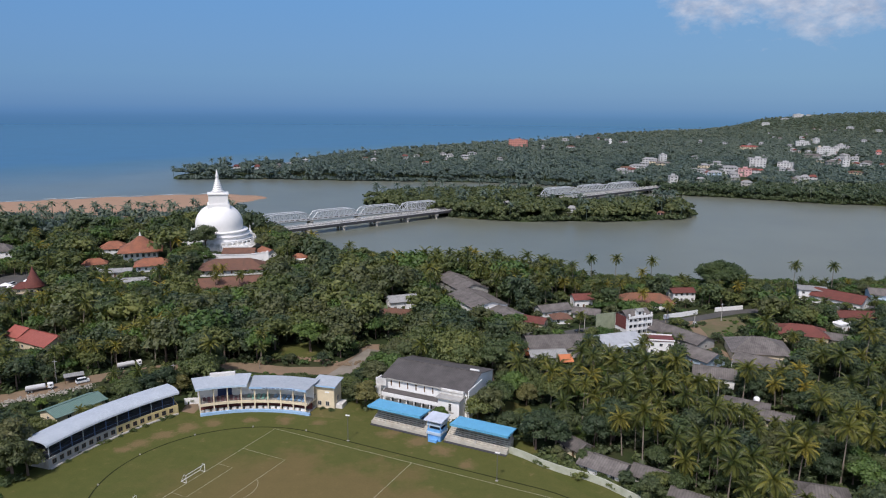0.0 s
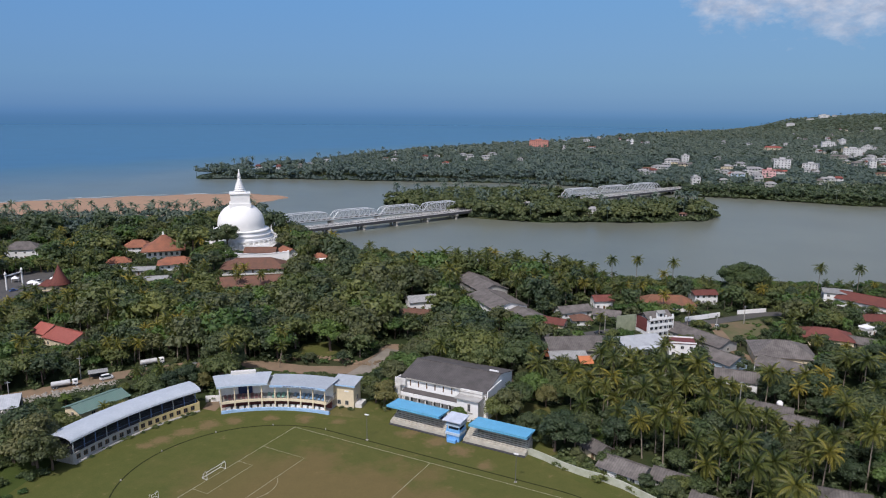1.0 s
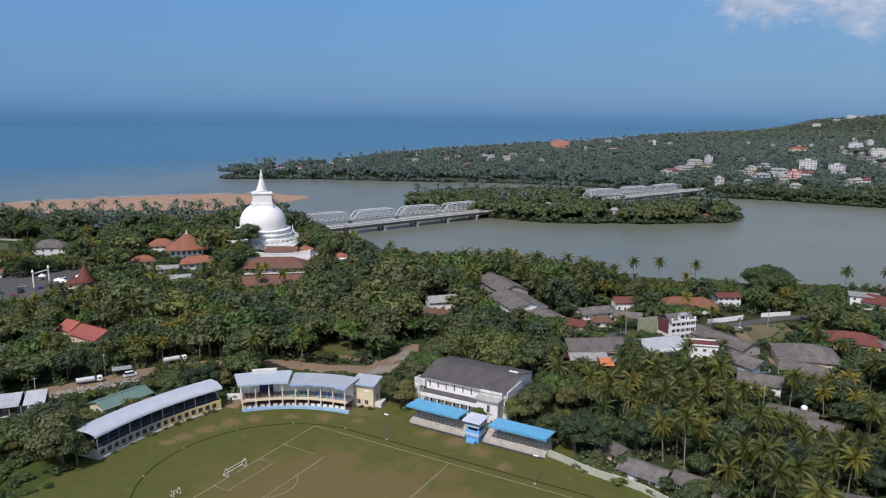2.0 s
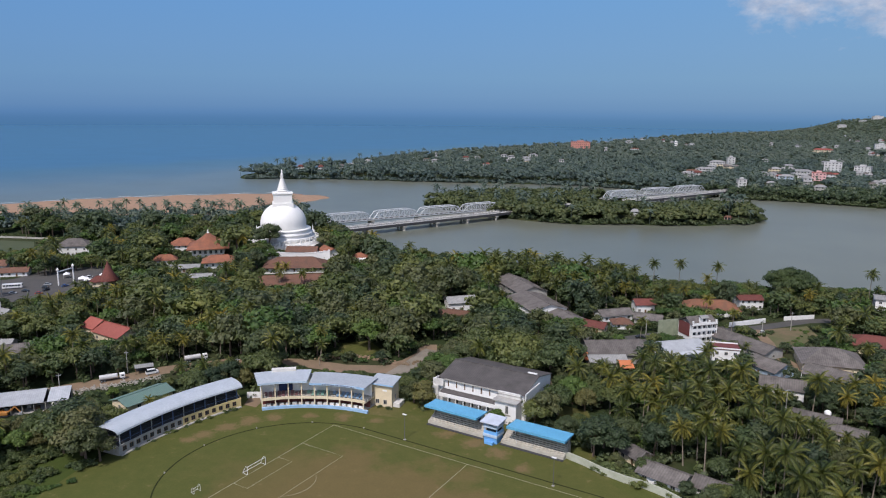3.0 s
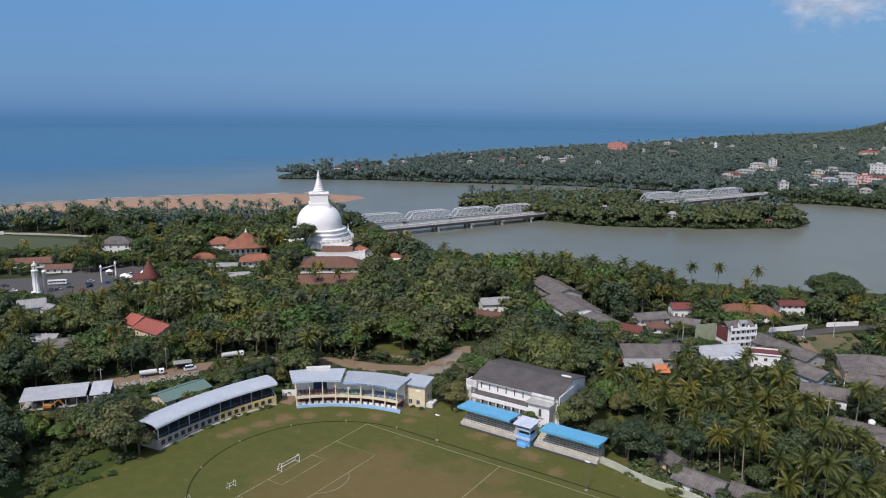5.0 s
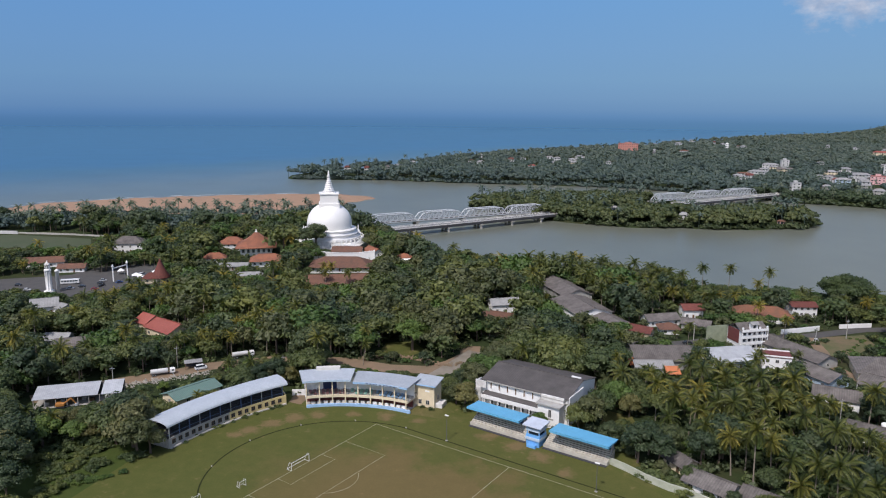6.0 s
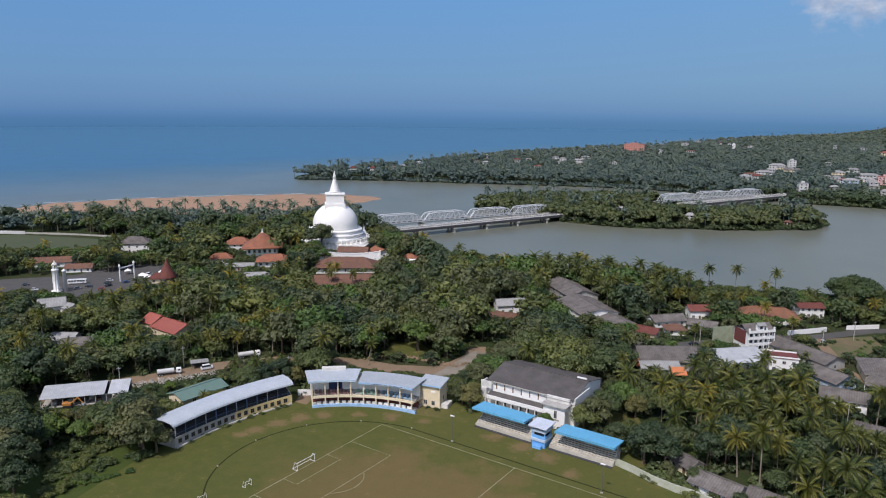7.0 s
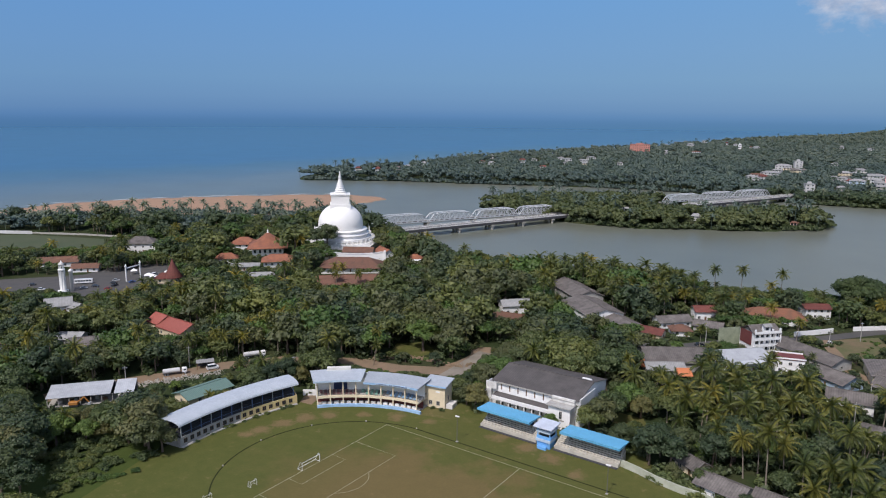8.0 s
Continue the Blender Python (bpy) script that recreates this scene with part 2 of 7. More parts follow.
def pitch_material():
    """Grass of the oval: green round the edge, worn to brown in the middle."""
    m, t, b = nodes_of("worn_pitch_grass")
    tc = t.nodes.new("ShaderNodeTexCoord")
    sep = t.nodes.new("ShaderNodeSeparateXYZ")
    link(t, tc.outputs["Object"], sep.inputs[0])
    r = maths(t, "SQRT", maths(t, "ADD", maths(t, "POWER", maths(t, "DIVIDE", sep.outputs[0], 62.0), 2.0), maths(t, "POWER", maths(t, "DIVIDE", sep.outputs[1], 38.0), 2.0)))
    big, mid, fine = noise_at(t, 0.05, 5, 0.65), noise_at(t, 0.25, 5, 0.7), noise_at(t, 2.5, 4, 0.7)
    wear = ramp(t, maths(t, "ADD", r, maths(t, "MULTIPLY", maths(t, "SUBTRACT", big, 0.5), 1.5)), (0.75, (0.92, 0.92, 0.92)), (1.70, (0.1, 0.1, 0.1)))
    green = mixed(t, mid, (0.055, 0.072, 0.016), (0.105, 0.105, 0.028))
    brown = mixed(t, mid, (0.116, 0.089, 0.035), (0.160, 0.117, 0.047))
    wear = maths(t, "MULTIPLY", wear, ramp(t, maths(t, "MULTIPLY_ADD", sep.outputs[0], 0.01, 0.9), (0.28, (0.25, 0.25, 0.25)), (0.62, (1, 1, 1))))
    c = mixed(t, wear, green, brown)
    c = mixed(t, ramp(t, mid, (0.62, (0, 0, 0)), (0.75, (0.55, 0.55, 0.55))), c, (0.22, 0.15, 0.085))
    c = trodden(t, c, mid)
    c = mixed(t, 0.6, c, ramp(t, fine, (0.3, (0.72, 0.72, 0.72)), (0.7, (1.1, 1.1, 1.1))), "MULTIPLY")
    link(t, c, b.inputs["Base Color"])
    b.inputs["Roughness"].default_value, b.inputs["Specular IOR Level"].default_value = 0.95, 0.15
    bumped(t, b, fine, 0.6, 0.06)
    return m


def ground_material():
    """Undergrowth and soil, darkened in place of shade between trees, with sand where the attribute says beach."""
    m, t, b = nodes_of("undergrowth_and_soil")
    big, mid, fine = noise_at(t, 0.02, 5, 0.65), noise_at(t, 0.15, 5, 0.7), noise_at(t, 1.2, 4, 0.7)
    # darker than bare soil: shade between the trees is put into the colour
    c = mixed(t, mid, (0.018, 0.030, 0.011), (0.042, 0.056, 0.020))
    c = mixed(t, ramp(t, big, (0.5, (0, 0, 0)), (0.7, (0.8, 0.8, 0.8))), c, (0.065, 0.058, 0.030))
    at = t.nodes.new("ShaderNodeAttribute")
    at.attribute_name = "sand"
    sandy = ramp(t, maths(t, "ADD", at.outputs["Fac"], maths(t, "MULTIPLY", maths(t, "SUBTRACT", mid, 0.5), 0.3)), (0.42, (0, 0, 0)), (0.58, (1, 1, 1)))
    c = mixed(t, sandy, c, mixed(t, mid, (0.28, 0.18, 0.12), (0.37, 0.245, 0.165)))
    c = mixed(t, 0.6, c, ramp(t, fine, (0.3, (0.75, 0.75, 0.75)), (0.7, (1.1, 1.1, 1.1))), "MULTIPLY")
    link(t, c, b.inputs["Base Color"])
    b.inputs["Roughness"].default_value, b.inputs["Specular IOR Level"].default_value = 0.95, 0.1
    bumped(t, b, fine, 0.6, 0.15)
    return m


def water_material():
    """Silty river water that gives way to blue sea beyond the mouth; small wind ripples."""
    m, t, b = nodes_of("river_and_sea_water")
    g = t.nodes.new("ShaderNodeNewGeometry")
    sep = t.nodes.new("ShaderNodeSeparateXYZ")
    link(t, g.outputs["Position"], sep.inputs[0])
    # distance out to sea, measured across the line of the coast
    out = maths(t, "ADD", maths(t, "MULTIPLY", sep.outputs[0], -0.80), maths(t, "MULTIPLY", sep.outputs[1], 0.60))
    out = maths(t, "ADD", out, maths(t, "MULTIPLY", maths(t, "SUBTRACT", noise_at(t, 0.004, 4), 0.5), 420.0))
    f = maths(t, "DIVIDE", maths(t, "SUBTRACT", out, 760.0), 620.0)
    c = ramp(t, f, (0.0, (0.135, 0.142, 0.108)), (0.35, (0.115, 0.150, 0.155)), (0.65, (0.064, 0.126, 0.172)), (0.85, (0.046, 0.120, 0.184)), (1.0, (0.034, 0.116, 0.210)))
    patch = noise_at(t, 0.012, 4)
    c = mixed(t, 0.5, c, ramp(t, patch, (0.3, (0.75, 0.75, 0.75)), (0.7, (1.15, 1.15, 1.15))), "MULTIPLY")
    link(t, c, b.inputs["Base Color"])
    b.inputs["Roughness"].default_value, b.inputs["IOR"].default_value = 0.30, 1.33
    # ripples fade out with y, shaped to fit the camera's view of the far sea
    ripple_fade = ramp(t, maths(t, "DIVIDE", sep.outputs[1], 4000.0), (0.12, (1, 1, 1)), (0.5, (0, 0, 0)))
    bumped(t, b, maths(t, "MULTIPLY", noise_at(t, 0.55, 5, 0.7), ripple_fade), 0.16, 0.25)
    return m


def backdrop_material():
    """The far sea and the sky above the horizon: a smooth glowing gradient, haze painted in, with a few pale clouds."""
    m, t, b = nodes_of("glowing_hazy_distance")
    g = t.nodes.new("ShaderNodeNewGeometry")
    sep = t.nodes.new("ShaderNodeSeparateXYZ")
    link(t, g.outputs["Position"], sep.inputs[0])
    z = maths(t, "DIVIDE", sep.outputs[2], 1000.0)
    # lowest stops paint the far sea, lightening upwards as haze
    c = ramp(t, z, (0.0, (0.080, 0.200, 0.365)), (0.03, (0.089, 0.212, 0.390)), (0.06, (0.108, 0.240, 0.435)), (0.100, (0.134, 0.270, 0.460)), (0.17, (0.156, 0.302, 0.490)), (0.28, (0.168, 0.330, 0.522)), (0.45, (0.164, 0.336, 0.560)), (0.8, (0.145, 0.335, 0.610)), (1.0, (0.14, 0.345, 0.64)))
    mp = t.nodes.new("ShaderNodeMapping")
    mp.inputs["Scale"].default_value = (0.0030, 0.0030, 0.0052)
    link(t, g.outputs["Position"], mp.inputs[0])
    n = noise_at(t, 1.0, 7, 0.62, mp.outputs[0])
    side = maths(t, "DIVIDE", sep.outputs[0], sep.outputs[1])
    # haze painted in by bearing: brighter and greyer to the right
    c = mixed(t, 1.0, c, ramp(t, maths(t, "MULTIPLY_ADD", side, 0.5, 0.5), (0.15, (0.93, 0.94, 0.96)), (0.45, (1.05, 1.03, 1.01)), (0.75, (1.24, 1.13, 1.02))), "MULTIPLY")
    where = maths(t, "MULTIPLY", ramp(t, side, (0.16, (0, 0, 0)), (0.36, (1, 1, 1))), ramp(t, z, (0.36, (0, 0, 0)), (0.64, (1, 1, 1))))
    cl = ramp(t, maths(t, "ADD", maths(t, "MULTIPLY", where, 0.50), maths(t, "SUBTRACT", n, 0.42)), (0.37, (0, 0, 0)), (0.62, (1, 1, 1)))
    body = ramp(t, noise_at(t, 2.6, 6, 0.6, mp.outputs[0]), (0.35, (0.36, 0.43, 0.54)), (0.62, (0.56, 0.61, 0.68)))
    c = mixed(t, maths(t, "MULTIPLY", cl, 0.9), c, body)
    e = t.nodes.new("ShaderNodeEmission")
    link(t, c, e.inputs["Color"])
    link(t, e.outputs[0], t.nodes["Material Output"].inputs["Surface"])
    return m


M_GRASS, M_PITCH, M_GROUND, M_WATER, M_SKY = grass_material(), pitch_material(), ground_material(), water_material(), backdrop_material()

# ---------------- mesh helpers


def mesh_of(name, bm, mat):
    me = bpy.data.meshes.new(name)
    bm.to_mesh(me)
    bm.free()
    me.materials.append(mat)
    return me


def part(name, bm, mat, parent=None, label=""):
    ob = new(name, mesh_of(name, bm, mat))
    ob.parent = parent
    if label:
        ob["label"] = label
    return ob


def thing(name, m, label, category, group="", kind=""):
    ob = new(name)
    ob.matrix_world = m
    ob.empty_display_size = 0.5
    return tagged(ob, label, category, group, kind)


def box(bm, x0, x1, y0, y1, z0, z1, turn=None):
    vs = [Vector((x, y, z)) for z in (z0, z1) for x, y in ((x0, y0), (x1, y0), (x1, y1), (x0, y1))]
    if turn is not None:
        vs = [turn @ v for v in vs]
    v = [bm.verts.new(p) for p in vs]
    for f in ((3, 2, 1, 0), (4, 5, 6, 7), (0, 1, 5, 4), (1, 2, 6, 5), (2, 3, 7, 6), (3, 0, 4, 7)):
        bm.faces.new([v[i] for i in f])
    return bm


def boxes(*sizes):
    bm = bmesh.new()
    for s in sizes:
        box(bm, *s)
    return bm


def beam(bm, a, b, w):
    """A square bar from a to b."""
    a, b = Vector(a), Vector(b)
    d = b - a
    m = Matrix.Translation(a) @ d.to_track_quat("Z", "Y").to_matrix().to_4x4()
    return box(bm, -w / 2, w / 2, -w / 2, w / 2, 0, d.length, m)


def tube(bm, pts, radii, sides=8, cap=True):
    """A round tapered tube through the points."""
    rings = []
    for i, p in enumerate(pts):
        p = Vector(p)
        d = Vector(pts[min(i + 1, len(pts) - 1)]) - Vector(pts[max(i - 1, 0)])
        q = d.to_track_quat("Z", "Y").to_matrix()
        rings.append([bm.verts.new(p + q @ Vector((math.cos(k * math.tau / sides) * radii[i], math.sin(k * math.tau / sides) * radii[i], 0))) for k in range(sides)])
    for r0, r1 in zip(rings, rings[1:]):
        for k in range(sides):
            bm.faces.new((r0[k], r0[(k + 1) % sides], r1[(k + 1) % sides], r1[k]))
    if cap:
        bm.faces.new(rings[0][::-1]), bm.faces.new(rings[-1])
    return bm


def lathe(bm, profile, sides=48):
    """Turns a profile of (radius, height) round the z axis."""
    rings = [[bm.verts.new((r * math.cos(k * math.tau / sides), r * math.sin(k * math.tau / sides), z)) for k in range(sides)] for r, z in profile]
    for r0, r1 in zip(rings, rings[1:]):
        for k in range(sides):
            f = bm.faces.new((r0[k], r0[(k + 1) % sides], r1[(k + 1) % sides], r1[k]))
            f.smooth = True
    bm.faces.new(rings[0][::-1]), bm.faces.new(rings[-1])
    return bm


def sweep(bm, profile, centre, a0, a1, n):
    """Carries a closed profile of (radius, height) along an arc about centre, in degrees, and closes its ends."""
    rings = []
    for i in range(n + 1):
        a = radians(a0 + (a1 - a0) * i / n)
        rings.append([bm.verts.new((centre[0] + r * math.cos(a), centre[1] + r * math.sin(a), z)) for r, z in profile])
    k = len(profile)
    for r0, r1 in zip(rings, rings[1:]):
        for i in range(k):
            bm.faces.new((r0[i], r0[(i + 1) % k], r1[(i + 1) % k], r1[i]))
    bm.faces.new(rings[0]), bm.faces.new(rings[-1][::-1])
    bmesh.ops.recalc_face_normals(bm, faces=bm.faces[:])
    return bm


def slab(bm, pts, thick):
    """A flat plate with the given upper outline."""
    up = [bm.verts.new(p) for p in pts]
    low = [bm.verts.new(Vector(p) - Vector((0, 0, thick))) for p in pts]
    bm.faces.new(up), bm.faces.new(low[::-1])
    for i in range(len(pts)):
        j = (i + 1) % len(pts)
        bm.faces.new((up[i], low[i], low[j], up[j]))
    bmesh.ops.recalc_face_normals(bm, faces=bm.faces[:])
    return bm


def sheet(name, pts, z, mat, label, category, height=0.05, kind="structure"):
    """A patch of paving, earth or grass of small thickness over the ground."""
    bm = bmesh.new()
    slab(bm, [(x, y, z + height) for x, y in pts], height + 0.3)
    return tagged(part(name, bm, mat), label, category, kind=kind)


def ribbon_points(pts, width):
    """The outline of a strip along a line."""
    left, right = [], []
    for i, p in enumerate(pts):
        a, b = Vector((*pts[max(i - 1, 0)], 0)), Vector((*pts[min(i + 1, len(pts) - 1)], 0))
        n = (b - a).normalized()
        n = Vector((-n.y, n.x, 0)) * width / 2
        left.append((p[0] + n.x, p[1] + n.y)), right.append((p[0] - n.x, p[1] - n.y))
    return left, right


def strip(bm, pts, width, z0, z1):
    """A strip of even width along a line, from z0 up to z1."""
    left, right = ribbon_points(pts, width)
    rows = [[bm.verts.new((*l, z1)), bm.verts.new((*r, z1)), bm.verts.new((*r, z0)), bm.verts.new((*l, z0))] for l, r in zip(left, right)]
    for a, b in zip(rows, rows[1:]):
        for i in range(4):
            bm.faces.new((a[i], a[(i + 1) % 4], b[(i + 1) % 4], b[i]))
    bm.faces.new(rows[0]), bm.faces.new(rows[-1][::-1])
    bmesh.ops.recalc_face_normals(bm, faces=bm.faces[:])
    return bm


# ---------------- land and water
WATER_Z = -3.0
NEAR_LAND = [(-1500, 200), (-760, 500), (-610, 600), (-572, 655), (-556, 716), (-465, 791), (-370, 838), (-280, 872), (-225, 856), (-213, 842), (-232, 806), (-215, 760), (-192, 690),
             (-180, 640), (-164, 596), (-128, 556), (-80, 505), (-38, 464), (-6, 456), (40, 456), (66, 444), (95, 431), (153, 430), (213, 424), (263, 432), (325, 440), (640, 452), (4600, 500), (4600, -4600), (-4600, -4600), (-4600, -1200)]
FAR_LAND = [(-410, 1070), (-396, 1050), (-241, 1066), (-121, 1054), (12, 1050), (119, 1036), (200, 985), (288, 918), (366, 893), (448, 846), (516, 827), (900, 760), (4600, 640), (4600, 4600),
            (1900, 4600), (1300, 3620), (640, 2800), (190, 2150), (-120, 1690), (-305, 1290), (-400, 1130)]
ISLAND = [(-88, 800), (-45, 745), (14, 711), (64, 690), (175, 695), (237, 712), (262, 745), (256, 780), (190, 815), (150, 850), (118, 885), (50, 890), (-50, 850)]
BEACH = [(-800, 420), (-640, 500), (-560, 530), (-500, 584), (-462, 616), (-422, 644), (-372, 664), (-314, 674), (-268, 682), (-240, 710), (-218, 760), (-200, 830), (-198, 870), (-280, 900), (-465, 820), (-600, 720), (-700, 600), (-860, 480)]


def inside(px, py, poly):
    hit = np.zeros(px.shape, bool)
    for (x0, y0), (x1, y1) in zip(poly, poly[1:] + poly[:1]):
        cross = ((y0 > py) != (y1 > py)) & (px < (x1 - x0) * (py - y0) / ((y1 - y0) or 1e-9) + x0)
        hit ^= cross
    return hit


def depth_in(px, py, poly):
    """Metres inside the outline; negative outside."""
    far = np.full(px.shape, 1e9)
    for (x0, y0), (x1, y1) in zip(poly, poly[1:] + poly[:1]):
        dx, dy = x1 - x0, y1 - y0
        u = np.clip(((px - x0) * dx + (py - y0) * dy) / (dx * dx + dy * dy), 0, 1)
        far = np.minimum(far, np.hypot(px - x0 - u * dx, py - y0 - u * dy))
    return np.where(inside(px, py, poly), far, -far)


def smooth(a, b, v):
    u = np.clip((v - a) / (b - a), 0, 1)
    return u * u * (3 - 2 * u)


def land_height(px, py):
    px, py = np.asarray(px, float), np.asarray(py, float)
    ragged = 3.0 * np.sin(px * 0.11 + 1.3 * np.sin(py * 0.07)) + 2.0 * np.sin(py * 0.17 + px * 0.05)
    d = np.maximum(np.maximum(depth_in(px, py, NEAR_LAND), depth_in(px, py, FAR_LAND)), depth_in(px, py, ISLAND)) + ragged * (py > 420)
    z = -7.0 + 7.0 * smooth(-14, 9, d)
    z = z + np.where(d > 0, 6.0 * smooth(0, 60, d) * smooth(380, 460, py) * smooth(60, 140, 700 - py) * smooth(-238, -190, px) * (1 - smooth(-110, -60, px)), 0)
    far = smooth(1100, 2600, py) * smooth(100, 900, px - 0.1 * py)
    z = z + np.where(d > 0, far * smooth(0, 200, d) * (2 + 86 * smooth(2300, 3700, py) * smooth(1150, 2350, px) + 3 * np.sin(px * 0.006) * np.sin(py * 0.005 + 1)), 0)
    sand = smooth(-20, 20, depth_in(px, py, BEACH))
    z = np.where(sand > 0.5, np.minimum(z, -1.2), z)
    return z, sand


def build_ground():
    def axis(lo, dense_lo, dense_hi, hi, step):
        mid = np.arange(dense_lo, dense_hi + 1, step)
        grow = [step]
        while sum(grow) < 6000:
            grow.append(grow[-1] * 1.16)
        up, down = dense_hi + np.cumsum(grow), dense_lo - np.cumsum(grow)
        return np.r_[down[down > lo][::-1], mid, up[up < hi]]
    xs, ys = axis(-4500, -640, 640, 4500, 6.5), axis(-4500, 400, 1130, 4550, 6.5)
    gx, gy = np.meshgrid(xs, ys)
    z, sand = land_height(gx.ravel(), gy.ravel())
    co = np.c_[gx.ravel(), gy.ravel(), z]
    nx, ny = len(xs), len(ys)
    i = (np.arange(ny - 1)[:, None] * nx + np.arange(nx - 1)).ravel()
    faces = np.c_[i, i + 1, i + nx + 1, i + nx]
    me = mesh_from(co, faces, "ground", M_GROUND)
    me.attributes.new("sand", "FLOAT", "POINT").data.foreach_set("value", sand.astype(np.float32))
    me.shade_smooth()
    return tagged(new("ground", me), "undergrowth and soil darkened for shade between trees, and an orange sand spit", "ground", kind="structure")


def mesh_from(co, faces, name, mat):
    """A mesh from arrays of places and of quads or triangles."""
    me = bpy.data.meshes.new(name)
    k = faces.shape[1]
    me.vertices.add(len(co))
    me.vertices.foreach_set("co", np.asarray(co, np.float32).ravel())
    me.loops.add(faces.size)
    me.loops.foreach_set("vertex_index", faces.astype(np.int32).ravel())
    me.polygons.add(len(faces))
    me.polygons.foreach_set("loop_start", np.arange(0, faces.size, k, dtype=np.int32))
    me.update(calc_edges=True)
    me.validate()
    me.materials.append(mat)
    return me


build_ground()
bm = bmesh.new()
bmesh.ops.create_grid(bm, x_segments=24, y_segments=24, size=4600, matrix=Matrix.Translation((0, 0, WATER_Z)))
tagged(part("water", bm, M_WATER), "grey-green silty river and blue sea with small ripples", "water", kind="structure")
bm = bmesh.new()
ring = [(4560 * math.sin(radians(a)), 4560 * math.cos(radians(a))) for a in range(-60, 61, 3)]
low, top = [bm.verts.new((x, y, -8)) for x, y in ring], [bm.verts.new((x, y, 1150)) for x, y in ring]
# glowing skirt added over the last of the water to hide its edge
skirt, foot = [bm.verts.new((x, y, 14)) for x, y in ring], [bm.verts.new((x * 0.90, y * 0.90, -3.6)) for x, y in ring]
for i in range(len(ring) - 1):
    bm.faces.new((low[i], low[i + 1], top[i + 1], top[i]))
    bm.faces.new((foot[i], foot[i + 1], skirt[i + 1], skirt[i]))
tagged(part("backdrop", bm, M_SKY), "glowing backdrop of blue sea and sky, haze painted in, with thin white clouds", "sky", kind="structure")

def surf(pts, wide):
    """A broken line of low white foam along the beach."""
    rg = random.Random(8)
    bm = bmesh.new()
    for (x0, y0), (x1, y1) in zip(pts, pts[1:]):
        n = 6
        for k in range(n):
            if rg.random() < 0.3:
                continue
            a, b = k / n + rg.uniform(0, 0.04), (k + 1) / n
            off = rg.uniform(-3, 3)
            strip(bm, [(x0 + (x1 - x0) * a - off, y0 + (y1 - y0) * a + off), (x0 + (x1 - x0) * b - off, y0 + (y1 - y0) * b + off * 0.5)], wide * rg.uniform(0.5, 1.2), WATER_Z, WATER_Z + 0.25)
    tagged(part("surf", bm, M_FOAM), "thin broken line of white surf along the beach", "surf", kind="stuff")


surf([(-640, 606), (-596, 662), (-574, 724), (-478, 804), (-380, 852), (-286, 888)], 1.7)

# ---------------- the sports ground
FOOTPRINTS = []   # (x, y, half length, half width, turn): where no tree may stand
OPEN_VIEWS = []   # (x, y, z, half width): what trees on the camera's side are shortened to leave in view


def keep(x, y, hl, hw, turn=0.0, z=1.0, wide=None):
    FOOTPRINTS.append((x, y, hl, hw, radians(turn)))
    OPEN_VIEWS.append((x, y, z, wide if wide is not None else max(hl, hw)))


U, V = Vector((math.cos(radians(64.3)), math.sin(radians(64.3)), 0)), Vector((math.cos(radians(-25.7)), math.sin(radians(-25.7)), 0))
GOAL = Vector((-71.4, 190.7, 0))


def on_pitch(v, u, z=0.0):
    p = GOAL + V * v + U * u
    return (p.x, p.y, z)


OVAL = GOAL + V * 47 + U * -4
oval_pts = [(90 * math.cos(k * math.tau / 96), 60 * math.sin(k * math.tau / 96)) for k in range(96)]
bm = bmesh.new()
slab(bm, [(x, y, 0.05) for x, y in oval_pts], 0.3)
oval = part("sports_field", bm, M_PITCH)
oval.matrix_world = pose(OVAL.x, OVAL.y, 0, 0, 0, -25.7)
tagged(oval, "oval sports field of green grass worn to brown", "sports field", kind="structure")
sheet("grass_verge", [(-130, 150), (-124, 185), (-116, 214), (-99, 241), (-60, 262), (-30, 262), (24, 232), (34, 200), (60, 176), (110, 100), (-40, 60), (-120, 90)], 0.0, M_GRASS, "worn green and brown grass round the field", "grass", 0.02)


def line_object(name, pts, width, z, mat, label, closed=False):
    bm = bmesh.new()
    strip(bm, pts + ([pts[0]] if closed else []), width, z - 0.02, z)
    return tagged(part(name, bm, mat), label, "field marking", kind="structure")


def pitch_line(*vu, width=0.15):
    return line_object("pitch_line", [on_pitch(*p)[:2] for p in vu], width, 0.064, M_LINE, "white chalk line on the football pitch")


pitch_line((0, -36), (0, 36)), pitch_line((0, 36), (104, 36)), pitch_line((52, 36), (52, -36))
pitch_line((0.1, 9.16), (5.5, 9.16), (5.5, -9.16), (0.1, -9.16), width=0.13), pitch_line((0.1, 20.16), (16.5, 20.16), (16.5, -20.16), (0.1, -20.16), width=0.13)
pitch_line(*[(11 + 9.15 * math.cos(radians(a)), 9.15 * math.sin(radians(a))) for a in range(-53, 54, 6)], width=0.13)
pitch_line(*[(52 + 9.15 * math.cos(radians(a)), 9.15 * math.sin(radians(a))) for a in range(0, 361, 10)], width=0.13)
# the boundary rope: a long thin dark oval line lying round the pitch
rope_pts = []
for k in range(90):
    a = math.tau * (k + 0.5) / 90
    p = GOAL + V * ((13 if math.cos(a) < 0 else 91) + 38.3 * math.cos(a)) + U * (1 + 38.3 * math.sin(a))
    rope_pts.append((p.x, p.y))
bm = bmesh.new()
strip(bm, rope_pts + rope_pts[:1], 0.42, 0.0, 0.09)
tagged(part("boundary_rope", bm, surface("dark_rope", (0.030, 0.036, 0.014), 0.95, spec=0.05)), "thin dark boundary rope lying round the field", "boundary rope")
